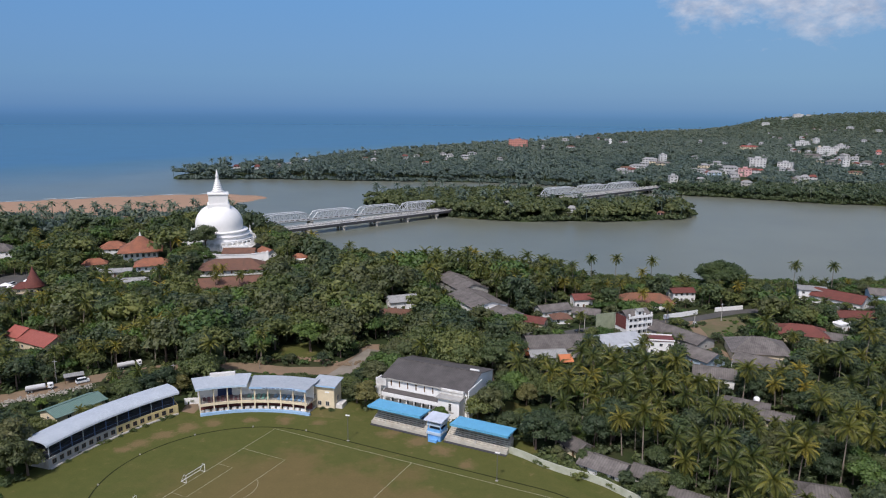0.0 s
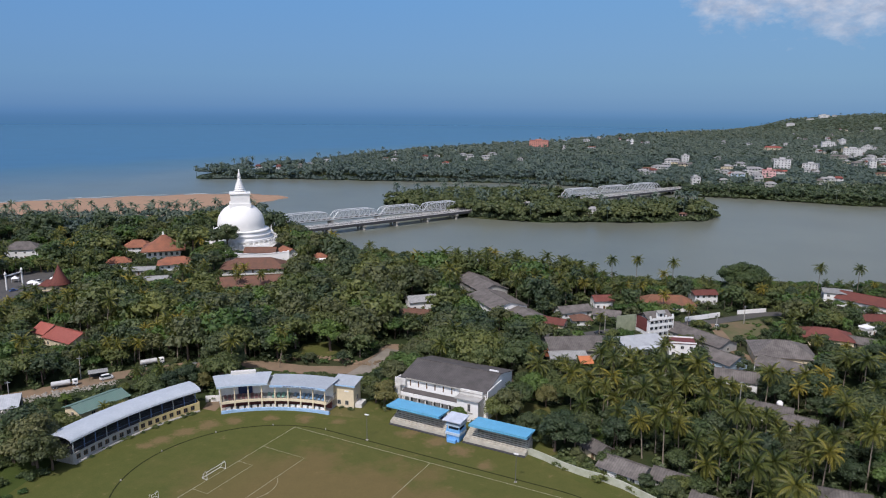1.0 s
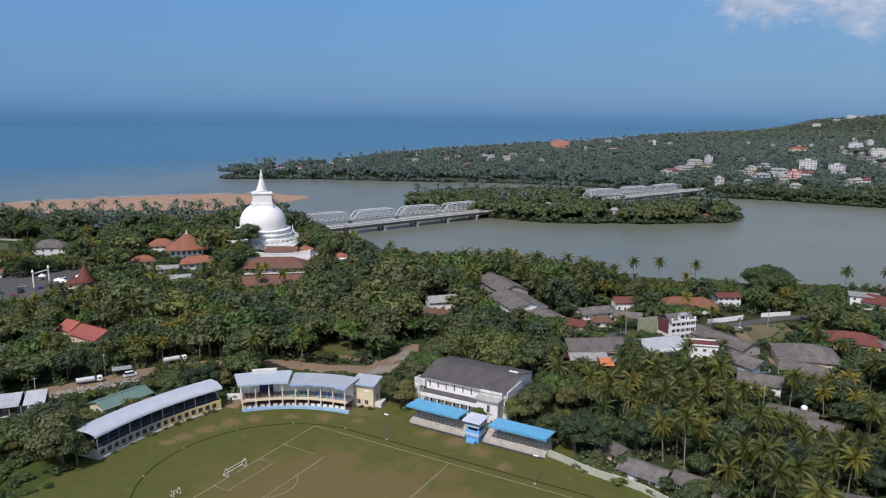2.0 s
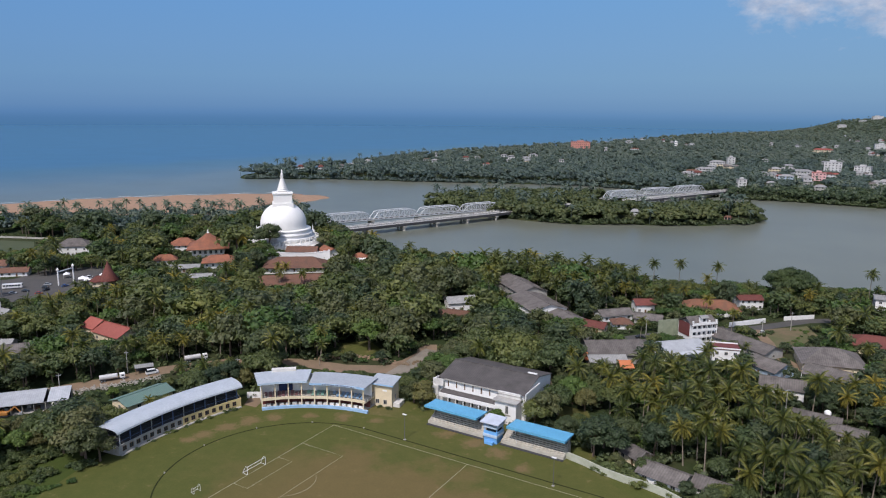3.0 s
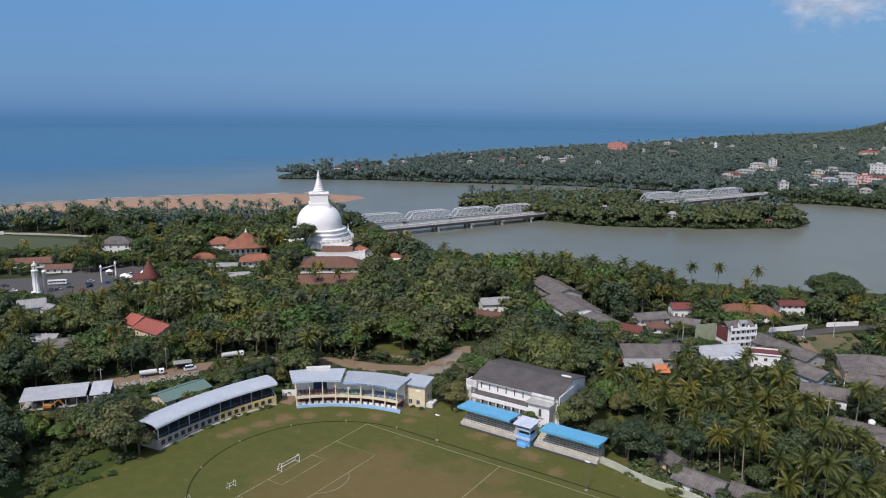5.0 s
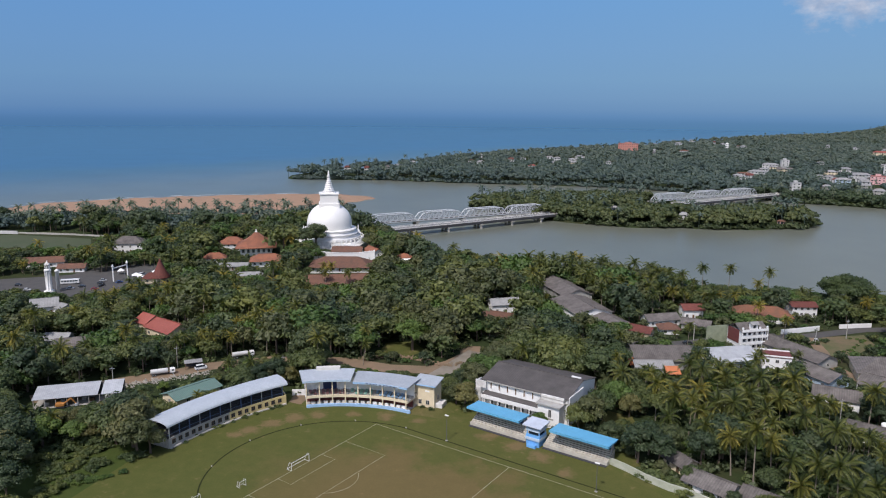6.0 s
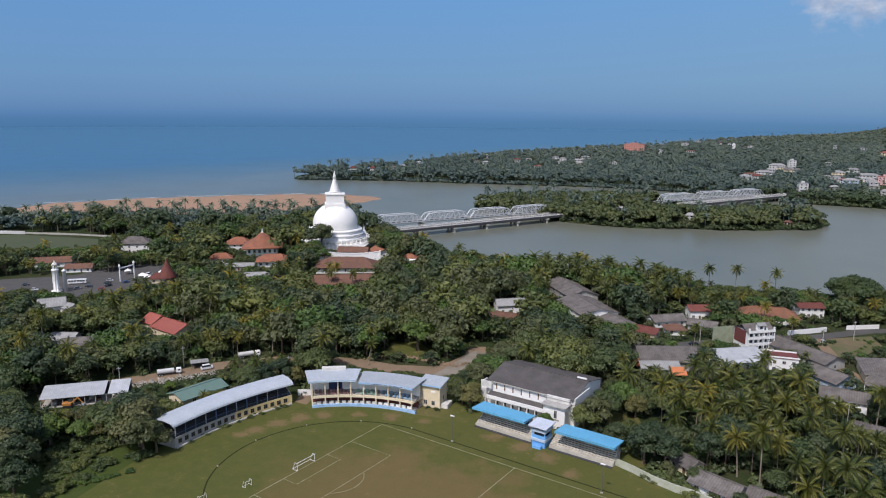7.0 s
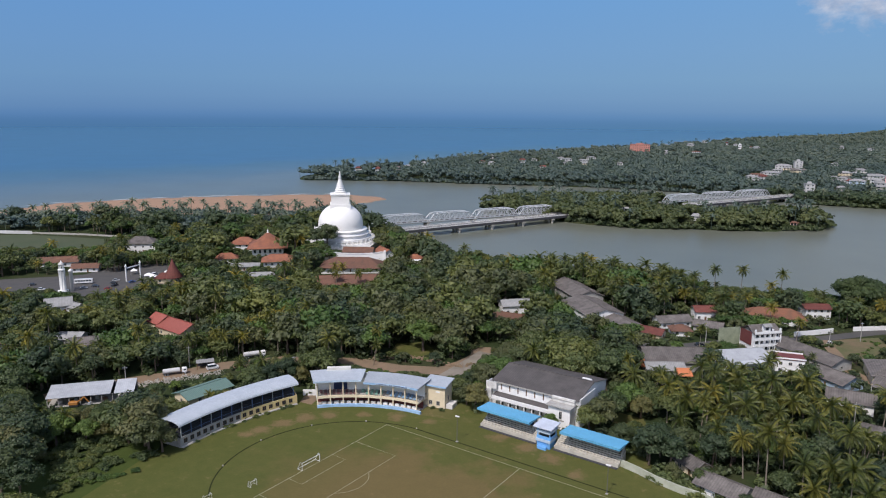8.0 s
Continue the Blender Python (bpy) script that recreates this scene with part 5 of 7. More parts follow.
house(222, 386, -48, 26, 14, 4.4, 3.0, R_MAROON, M_WHITE, "white house with a long red tiled roof", windows=5, look_z=1.8)
house(212, 398, -20, 14, 11, 6.4, 0.9, R_LIGHT, M_WHITE, "white house with a pale sheet roof", windows=3, look_z=1.5)
house(170, 325, -20, 22, 15, 4.0, 3.0, R_MAROON, M_CREAM, "old house with a dark red tiled roof in several slopes", hip=True, windows=4, look_z=2.0)
house(184, 318, -30, 11, 8, 3.0, 1.8, R_HGREY, M_CREAM, "small cream house with a grey roof", windows=2, look_z=0.5)
house(214, 356, -2, 20, 9, 3.0, 2.0, R_MAROON, M_WHITE, "low house with a dark red roof", windows=4, look_z=1.5)
house(250, 392, -15, 16, 11, 5.4, 2.4, R_HGREY, M_PALEBLUE, "blue-grey house with a dark roof", windows=4, look_z=0.8)
house(197, 338, 25, 6, 5, 3.4, 0, M_WHITE, M_WHITE, "small white flat-roofed house among the trees", windows=2, look_z=2.0)
house(42.5, 209, -55, 8, 6, 3.0, 1.6, R_HGREY, M_CREAM, "small cream cottage with a mouldy grey roof", windows=2, look_z=1.5)
house(49, 196, -38, 13, 8.5, 3.0, 1.9, R_HGREY, M_WHITE, "small cottage with a weathered grey sheet roof", windows=3, look_z=1.0)
house(61, 191, -35, 9, 7, 2.8, 1.6, R_HGREY, M_WHITE, "small cottage with a mouldy grey roof", windows=2, look_z=1.5)
house(68, 178, -35, 9, 6, 2.8, 1.6, R_HGREY, M_CREAM, "low outhouse with a grey sheet roof", windows=2, look_z=2.0)
house(104, 179, -18, 15, 12, 3.4, 2.6, R_HGREY, M_CREAM, "house with a grey sheet roof and pale ridge tiles", windows=3, hip=True, look_z=2.5)
house(109, 239, -30, 14, 8, 3.4, 1.8, R_HGREY, M_WHITE, "white house with a mouldy grey roof", windows=3, look_z=2.0)
house(116, 230, -35, 9, 8, 3.0, 1.6, R_HGREY, M_CREAM, "small house with a grey sheet roof", windows=2, look_z=2.2)
# long sheds towards the river
house(11, 405, -66, 34, 17, 6.0, 3.0, R_HGREY, M_GREYWALL, "long river-side warehouse with a dark grey gable roof", windows=6, look_z=1.5, name="warehouse")
house(19, 372, -66, 30, 20, 5.0, 2.6, R_HGREY, M_WHITE, "warehouse with a broad stained grey roof", windows=5, look_z=0.8, name="warehouse")
house(33, 353, -62, 20, 12, 3.4, 1.8, R_HGREY, M_GREYWALL, "low shed with a grey sheet roof", windows=3, look_z=2.5, name="warehouse")
house(-22, 371, 22, 15, 9, 5.0, 2.2, R_LIGHT, M_WHITE, "white house with a pale green-grey roof among trees", windows=3, look_z=0.6)
house(-24, 352, -15, 16, 8, 3.0, 2.0, R_BROWN, M_CREAM, "low house with a brown tiled roof among trees", windows=3, look_z=2.2)
# west of the sports ground
house(-129, 234, 60, 18, 9.5, 3.2, 1.5, R_GREEN, M_CREAM, "small store with a faded green sheet roof", windows=2, look_z=2.0, name="store")
house(-176, 301.5, -28, 19, 12.5, 4.2, 2.8, R_RED, M_CREAM, "house with a broad bright red painted roof", windows=3, look_z=0.2)
house(-189.4, 308, -28, 9, 10, 4.9, 2.8, R_RED, M_CREAM, "house wing with a bright red painted roof", windows=2, look_z=0.8)
house(-206, 276, 30, 15, 10, 3.4, 2.0, R_HGREY, M_WHITE, "old house with a patched grey roof", windows=3, look_z=2.5)
house(-218, 281, 10, 10, 8, 3.4, 1.8, R_LIGHT, M_GREYWALL, "small house with a grey sheet roof", windows=2, look_z=2.5)
house(-246, 262, -20, 16, 11, 3.4, 2.2, R_BROWN, M_WHITE, "old house with a brown tiled roof", windows=3, look_z=2.0)
# temple buildings round the stupa
temple_wall = thing("temple_wall", pose(-134, 452, 0, 0, 0, 9), "white plastered temple wall with a sagging curved top", "wall")
for k in range(12):
    x0, x1 = -19 + k * 3.2, -19 + (k + 1) * 3.2
    rise = 1.6 * ((x0 + x1) / 38) ** 2
    part("wall_panel", boxes((x0, x1 - 0.01, -0.35, 0.35, 2, 10.7 + rise)), M_LIME, temple_wall)
    part("coping", boxes((x0, x1 - 0.01, -0.6, 0.6, 10.704 + rise, 11.1 + rise)), M_LIME, temple_wall)
for x in (-19.6, 20.0):
    part("end_pier", boxes((x - 0.6, x + 0.6, -0.7, 0.7, 2, 13.2)), M_LIME, temple_wall)
house(-131, 435, 10, 37, 19, 3.4, 4.2, R_BROWN, M_LIME, "long white temple hall with an old brown tiled roof", hip=True, over=1.6, windows=9, look_z=0.2, name="temple_hall")
house(-126, 405, 18, 38, 17, 3.2, 3.2, R_BROWN, M_LIME, "lower white temple hall with a dark brown tiled roof", over=1.4, windows=9, look_z=0.0, name="temple_hall")
house(-137, 471, 6, 20, 11, 3.4, 2.4, R_BROWN, M_LIME, "temple hall with a dark tiled roof below the stupa", windows=5, look_z=0.4, name="temple_hall")
house(-119, 473, -50, 14, 9, 3.6, 2.4, R_TERRA, M_LIME, "small temple hall with an orange tiled roof", windows=3, look_z=0.8, name="temple_hall")
house(-96, 466, 10, 9, 8, 4.0, 2.2, R_TERRA, M_LIME, "small shrine house with an orange tiled roof", hip=True, windows=2, look_z=1.0)
house(-93, 458, 10, 6, 5, 3.0, 0, M_WHITE, M_WHITE, "small white flat-roofed hut below the shrine house", windows=2, look_z=1.0)


def image_house():
    """Square hall under a flared pyramid of tiles."""
    base = float(land_height(np.array([-203.0]), np.array([470.0]))[0][0])
    g = thing("image_house", pose(-203, 470, base, 0, 0, 20), "white square image house under a flared orange tiled roof", "temple hall")
    part("wall", boxes((-10.5, 10.5, -10.5, 10.5, -1.5, 6.2)), M_LIME, g)
    roof = [(13.8, 5.5), (13.8, 5.9), (10.4, 7.4), (7.2, 9.3), (4.4, 11.6), (2.2, 13.6), (0.7, 14.9)]
    bm = lathe(bmesh.new(), [(r * math.sqrt(2), z) for r, z in roof], 4)
    bmesh.ops.rotate(bm, verts=bm.verts[:], cent=(0, 0, 0), matrix=Matrix.Rotation(radians(45), 3, "Z"))
    part("roof", bm, R_TERRA, g, "flared orange tiled roof")
    part("finial", lathe(bmesh.new(), [(0.9, 14.5), (0.9, 15.1), (0.35, 15.4), (0.5, 16.0), (0.05, 17.2)], 10), M_LIME, g)
    for k in range(6):
        window_at(g, pose(-8.6 + 3.44 * k, -10.53, 3.4), 1.5, 2.2)
        window_at(g, pose(10.53, -8.6 + 3.44 * k, 3.4, 0, 0, 90), 1.5, 2.2)
    part("string_course", boxes((-10.8, 10.8, -10.75, -10.51, 4.9, 5.3)), M_LIME, g)
    keep(-203, 470, 13, 13, 20, base + 0.8, 12)


image_house()
house(-182, 437, 20, 19, 12, 4.0, 3.0, R_TERRA, M_LIME, "temple hall with an orange tiled hipped roof", hip=True, over=1.5, windows=5, look_z=0.2, name="temple_hall")
house(-235, 500, 18, 18, 14, 6.0, 4.0, R_TERRA, M_LIME, "temple hall with an orange tiled roof", hip=True, windows=4, look_z=3.0, name="temple_hall")
house(-226, 452, 25, 14, 9, 4.0, 2.8, R_TERRA, M_LIME, "small temple hall with an orange roof", hip=True, windows=3, look_z=2.8, name="temple_hall")

OPEN_GROUND = []   # outlines of grass, roads and yards with no trees

# ---------------- roads, yards and lawns


def road(name, pts, width, mat, label, z=0.0, height=0.06, clear=True):
    bm = bmesh.new()
    strip(bm, pts, width, z - 0.3, z + height)
    tagged(part(name, bm, mat), label, "road", kind="structure")
    if clear:
        left, right = ribbon_points(pts, width + 1.5)
        OPEN_GROUND.append(left + right[::-1])
        for x, y in pts:
            OPEN_VIEWS.append((x, y, 2.5, width * 0.5))


road("earth_road", [(-186, 222), (-168, 241), (-152, 252), (-137, 266), (-112, 279), (-84, 281), (-64, 276), (-48, 277), (-38, 286), (-32, 298), (-33, 310)], 9.0, M_EARTH, "bare brown earth road behind the stands")
for (x0, y0), (x1, y1) in (((-168, 241), (-152, 252)), ((-152, 252), (-137, 266)), ((-64, 276), (-48, 277)), ((-48, 277), (-38, 286)), ((-84, 281), (-64, 276))):
    for f in (0.2, 0.5, 0.8):
        OPEN_VIEWS.append((x0 + (x1 - x0) * f, y0 + (y1 - y0) * f, 0.3, 6.0))
road("stadium_road", [(-44, 268), (-37, 284), (-30, 303)], 7.5, M_TRACK, "pale worn road beside the white hall", 0.05)
road("street", [(-20, 316), (18, 324), (59, 329), (84, 341), (106, 350), (128, 354), (157, 369), (200, 377), (260, 384), (330, 395)], 7.0, M_ASPHALT, "narrow grey asphalt street between the houses")
road("side_lane", [(126, 351), (125, 330), (122, 312), (127, 296), (136, 280), (148, 262)], 5.0, M_EARTH, "unpaved brown side lane between houses", 0.02)
sheet("bare_yard", [(122, 334), (128, 322), (136, 325), (153, 345), (154, 360), (131, 352)], 0.0, surface("dry_grass_yard", (0.098, 0.104, 0.042), 0.95, stain=(0.170, 0.122, 0.072), amount=1.0, scale=0.09), "dry grassy yard with bare brown earth", "yard", 0.03)
OPEN_GROUND.append([(122, 334), (128, 322), (136, 325), (153, 345), (154, 360), (131, 352)])
OPEN_VIEWS.extend([(140, 350, 0.5, 14), (133, 335, 0.5, 9), (128, 310, 0.5, 5), (134, 290, 0.5, 4), (148, 366, 0.5, 18), (125, 358, 0.5, 10)])
sheet("paved_square", [(-338, 345), (-300, 350), (-247, 358), (-236, 380), (-236, 398), (-232, 440), (-258, 450), (-296, 428), (-300, 404), (-312, 396), (-352, 376)], 0.0, M_ASPHALT, "wide grey paved road junction by the temple", "road", 0.05)
OPEN_GROUND.append([(-342, 340), (-300, 345), (-243, 352), (-234, 378), (-248, 404), (-238, 442), (-258, 450), (-282, 414), (-316, 402), (-356, 380)])
for x, y in ((-320, 365), (-295, 375), (-275, 378), (-258, 368), (-285, 392)):
    OPEN_VIEWS.append((x, y, 0.5, 12))
sheet("green_field", [(-475, 440), (-409, 456), (-346, 470), (-352, 500), (-366, 520), (-432, 524), (-500, 512)], 0.0, surface("field_grass", (0.062, 0.080, 0.040), 0.95, stain=(0.085, 0.090, 0.050), scale=0.05), "flat green grass field near the beach", "field", 0.04)
OPEN_GROUND.append([(-480, 436), (-409, 452), (-340, 466), (-346, 504), (-362, 526), (-432, 540), (-510, 530)])
OPEN_VIEWS.extend([(-440, 490, 1.0, 25), (-400, 490, 1.0, 25), (-365, 492, 1.0, 16), (-420, 470, 0.5, 25), (-440, 530, 0.5, 40), (-380, 528, 0.5, 30)])
road("shore_road", [(-560, 520), (-470, 530), (-420, 536), (-350, 534), (-310, 548)], 6.0, M_CONC, "grey shore road behind the field", 0.0)
bm = bmesh.new()
strip(bm, [(-520, 526), (-470, 525), (-438, 528)], 0.5, 0, 2.6)
tagged(part("field_wall", bm, M_DULLWHITE), "long low white wall behind the field", "wall", kind="structure")
bm = bmesh.new()
strip(bm, [(-432, 530), (-390, 532), (-352, 529)], 0.5, 0, 1.4)
tagged(part("field_wall", bm, M_CONC), "long low grey wall behind the field", "wall", kind="structure")
bm = bmesh.new()
strip(bm, [(114, 354), (124, 358.5), (135, 364)], 0.4, 0, 2.4)
tagged(part("street_wall", bm, M_WHITE), "white garden wall along the street", "wall", kind="structure")
bm = bmesh.new()
strip(bm, [(146, 369), (153, 371), (163, 374)], 0.4, 0, 2.2)
tagged(part("street_wall", bm, M_LIME), "white garden wall along the street", "wall", kind="structure")
sheet("back_lawn", [(20, 236), (28, 226), (34, 228), (32, 244), (24, 248)], 0.0, M_GRASS, "small worn lawn behind the terrace", "lawn", 0.04)
OPEN_GROUND.append([(19, 236), (27, 224), (36, 227), (34, 246), (24, 250)])
OPEN_VIEWS.append((27, 237, 0.3, 7))
sheet("garden_clearing", [(-72, 292), (-58, 292), (-52, 300), (-60, 312), (-72, 308)], 0.0, M_GRASS, "small grassy clearing among the trees", "lawn", 0.04)
OPEN_GROUND.append([(-72, 290), (-56, 290), (-50, 300), (-60, 313), (-74, 309)])
OPEN_VIEWS.append((-62, 300, 0.3, 8))
# rough grass bank and hedge beside the curved stand
sheet("rough_bank", [(-175, 150), (-168, 198), (-150, 214), (-128, 210), (-122, 190), (-128, 150)], 0.0, surface("rough_grass", (0.046, 0.070, 0.016), 0.95, stain=(0.070, 0.082, 0.022), scale=0.12, bump=0.2, spec=0.1), "rough green grass bank beside the curved stand", "grass", 0.01)
OPEN_GROUND.append([(-160, 140), (-150, 178), (-143, 196), (-134, 190), (-120, 185), (-118, 150)])

# ---------------- sheds, vehicles and other things west of the field


def long_shed():
    g = thing("open_shed", pose(-167.5, 224.5, 0, 0, 0, 25), "long open-sided shed with a pale sheet metal roof", "shed")
    for x0, x1 in ((-15.0, 6.5), (7.6, 14.5)):
        bm = bmesh.new()
        slab(bm, [(x0, -5.2, 3.7), (x1, -5.2, 3.7), (x1, 4.6, 5.3), (x0, 4.6, 5.3)], 0.14)
        part("roof", bm, R_PALE, g, "pale grey corrugated roof")
    for k in range(9):
        x = -14.6 + k * 3.6
        part("front_post", boxes((x - 0.12, x + 0.12, -4.8, -4.56, -0.4, 3.6)), M_CONC, g)
        part("back_post", boxes((x - 0.12, x + 0.12, 4.1, 4.34, -0.4, 5.05)), M_CONC, g)
    # the shed's inner shade is put into this wall's near-black colour
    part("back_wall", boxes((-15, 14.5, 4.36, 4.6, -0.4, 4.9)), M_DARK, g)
    part("floor", boxes((-15, 14.5, -4.9, 4.3, -0.4, 0.1)), M_CONC, g)
    for k, x in enumerate((-11, -4.5, 1, 4, 9, 11.5)):
        tagged(part("crate", boxes((-0.7, 0.7, -0.6, 0.6, 0, 1.0 + 0.2 * (k % 3))), M_WOOD if k % 2 else M_CONCLIGHT), "stacked crate under the shed roof", "crate", "crates in the shed").matrix_world = pose(-167.5, 224.5, 0.1, 0, 0, 25) @ pose(x, -1.5 + k % 3, 0)
    for x in (-12, 0, 12):
        p = pose(-167.5, 224.5, 0, 0, 0, 25) @ Vector((x, 0, 0))
        keep(p.x, p.y, 7, 5.5, 25, 0.5, 6)


long_shed()


def wheel(g, x, y, r, w=0.3):
    bm = bmesh.new()
    tube(bm, [(x, y - w / 2, r), (x, y + w / 2, r)], [r, r], 12)
    t = part("tyre", bm, M_TYRE, g)
    bm = bmesh.new()
    tube(bm, [(x, y - w / 2 - 0.02, r), (x, y + w / 2 + 0.02, r)], [r * 0.55, r * 0.55], 10)
    part("rim", bm, M_STEEL, t)


def tanker(x, y, turn, label):
    g = thing("tanker_truck", pose(x, y, 0.06, 0, 0, turn) @ Matrix.Scale(0.88, 4), label, "truck", "parked tanker trucks")
    bm = bmesh.new()
    tube(bm, [(-5.3, 0, 1.95), (-5.1, 0, 1.95), (2.0, 0, 1.95), (2.2, 0, 1.95)], [0.85, 1.12, 1.12, 0.85], 16)
    part("tank", bm, M_DULLWHITE, g, "weathered white cylindrical tank")
    part("chassis", boxes((-5.4, 5.2, -0.5, 0.5, 0.62, 0.86)), M_DARK, g)
    bm = boxes((3.0, 5.2, -1.15, 1.15, 0.85, 2.75))
    bmesh.ops.bevel(bm, geom=bm.edges[:], offset=0.14, segments=2, affect="EDGES")
    part("cab", bm, M_WHITE, g)
    part("windscreen", boxes((5.19, 5.24, -0.95, 0.95, 1.75, 2.45)), M_GLASS, g)
    for s in (-1, 1):
        part("side_window", boxes((3.7, 4.7, s * 1.16 - 0.02, s * 1.16 + 0.02, 1.75, 2.4)), M_GLASS, g)
    for wx in (-4.4, -3.2, 4.2):
        for s in (-1, 1):
            wheel(g, wx, s * 1.0, 0.5)
    keep(x, y, 5.5, 2, turn, 0.2, 5)


tanker(-151.5, 253.2, 33, "white tanker truck parked on bare earth")
tanker(-128.5, 278.5, 35, "white tanker truck parked behind the trees")


def car(x, y, turn, paint, label, van=False):
    g = thing("car" if not van else "van", pose(x, y, 0.06, 0, 0, turn), label, "car" if not van else "van", "parked vehicles")
    l, w, h = (2.1, 0.85, 0.85) if not van else (2.4, 0.92, 1.3)
    bm = boxes((-l, l, -w, w, 0.32, h))
    bmesh.ops.bevel(bm, geom=bm.edges[:], offset=0.12, segments=2, affect="EDGES")
    part("body", bm, paint, g)
    bm = bmesh.new()
    z0, z1 = h, h + (0.6 if not van else 0.75)
    a, b = (-1.5, 1.0) if not van else (-2.2, 1.7)
    v = [bm.verts.new(p) for p in ((a, -w + 0.06, z0 - 0.05), (b, -w + 0.06, z0 - 0.05), (b, w - 0.06, z0 - 0.05), (a, w - 0.06, z0 - 0.05), (a + 0.4, -w + 0.2, z1), (b - 0.55, -w + 0.2, z1), (b - 0.55, w - 0.2, z1), (a + 0.4, w - 0.2, z1))]
    for f in ((3, 2, 1, 0), (0, 1, 5, 4), (1, 2, 6, 5), (2, 3, 7, 6), (3, 0, 4, 7)):
        bm.faces.new([v[i] for i in f])
    part("windows", bm, M_GLASS, g)
    part("roof", boxes((a + 0.38, b - 0.53, -w + 0.18, w - 0.18, z1 - 0.01, z1 + 0.06)), paint, g)
    for wx in (-l + 0.75, l - 0.75):
        for s in (-1, 1):
            wheel(g, wx, s * (w - 0.05), 0.32, 0.22)


for x, y, turn, c, van, label in ((-139.5, 261.5, 40, 0, True, "white van parked beside a small hut"), (-273, 376, 20, 2, False, "dark parked car on the square"), (-267, 385, 15, 2, False, "dark parked car on the square"), (-277, 371, 25, 1, False, "silver car on the square"),
                                  (-299, 363, 20, 0, False, "white car on the road"), (-263, 380, 70, 2, False, "dark parked car by the temple"), (-258, 390, 60, 4, False, "blue parked car by the temple"), (-262, 372, 30, 3, False, "red parked car on the square"), (-270, 392, 20, 1, False, "silver parked car on the square"),
                                  (-255, 410, 70, 0, True, "white van by the temple"), (-250, 420, 70, 2, False, "dark car by the temple"), (-252, 432, 70, 0, True, "white van by the temple"), (127, 345, 60, 0, False, "white car parked on bare ground"), (66, 331, 15, 2, False, "dark car on the street"), (-312, 372, 15, 2, False, "dark car on the road")):
    car(x, y, turn, M_CARS[c], label, van)


def bus(x, y, turn, paint, label):
    g = thing("bus", pose(x, y, 0.06, 0, 0, turn), label, "bus", "buses at the temple")
    bm = boxes((-5.2, 5.2, -1.25, 1.25, 0.45, 3.0))
    bmesh.ops.bevel(bm, geom=bm.edges[:], offset=0.18, segments=2, affect="EDGES")
    part("body", bm, paint, g)
    for s in (-1, 1):
        for k in range(6):
            part("side_window", boxes((-4.7 + k * 1.55, -3.4 + k * 1.55, s * 1.26 - 0.02, s * 1.26 + 0.02, 1.6, 2.5)), M_GLASS, g)
        for wx in (-3.2, 3.4):
            wheel(g, wx, s * 1.1, 0.5)
    part("windscreen", boxes((5.19, 5.24, -1.05, 1.05, 1.4, 2.6)), M_GLASS, g)


bus(-285, 382, 25, M_CARS[0], "white bus standing on the square")
bus(-240, 441, 66, M_CARS[0], "white bus parked by the temple")
bus(-236, 450, 66, M_CARS[4], "blue and white bus parked by the temple")


def excavator():
    g = thing("excavator", pose(-170.5, 217.5, 0, 0, 0, 20), "orange digger standing before the shed", "digger")
    orange = plain("digger_orange", (0.42, 0.18, 0.04), 0.6)
    for s in (-1, 1):
        bm = boxes((-1.6, 1.6, s * 1.0 - 0.3, s * 1.0 + 0.3, 0, 0.75))
        bmesh.ops.bevel(bm, geom=bm.edges[:], offset=0.2, segments=2, affect="EDGES")
        part("track", bm, M_TYRE, g)
    bm = boxes((-1.7, 1.3, -1.15, 1.15, 0.8, 1.9))
    bmesh.ops.bevel(bm, geom=bm.edges[:], offset=0.1, segments=1, affect="EDGES")
    part("engine_housing", bm, orange, g)
    part("cab", boxes((0.1, 1.4, 0.1, 1.15, 1.9, 2.9)), M_GLASS, g)
    bm = bmesh.new()
    beam(bm, (1.2, -0.5, 1.7), (3.6, -0.5, 3.6), 0.4), beam(bm, (3.6, -0.5, 3.6), (5.2, -0.5, 1.4), 0.32)
    part("arm", bm, orange, g)
    part("bucket", boxes((4.8, 5.7, -1.0, 0.0, 0.6, 1.5)), M_STEEL, g)
    keep(-170.5, 217.5, 4, 3, 20, 0.2, 4)


excavator()
g = thing("hut", pose(-143.5, 263, 0, 0, 0, 30), "small open hut with a flat grey roof", "hut")
part("roof", boxes((-3.6, 3.6, -2.2, 2.2, 2.7, 2.9)), R_LIGHT, g)
for x in (-3.2, 3.2):
    for y in (-1.9, 1.9):
        part("post", boxes((x - 0.1, x + 0.1, y - 0.1, y + 0.1, 0, 2.7)), M_WOOD, g)
# shade inside the hut is painted on as a near-black wall
part("back_wall", boxes((-3.2, 3.2, 1.7, 1.85, 0, 2.4)), M_DARK, g)
keep(-143.5, 263, 4, 3, 30, 0.2, 4)
random.seed(3)
bm = bmesh.new()
for k in range(420):
    f = random.random()
    x, y = -160 + 26 * f + random.uniform(-3, 3), 240 + 18 * f + random.uniform(-3, 3)
    s = random.choice((0.14, 0.2, 0.26, 0.35, 0.55))
    bmesh.ops.create_icosphere(bm, subdivisions=1, radius=s, matrix=pose(x, y, s * 0.25, random.uniform(0, 90), random.uniform(0, 90), 0) @ Matrix.Diagonal((1, 0.8, 0.55, 1)))
tagged(part("rubble_heap", bm, M_RUBBLE), "heap of pale rubble and rubbish beside the earth road", "rubble", kind="stuff")
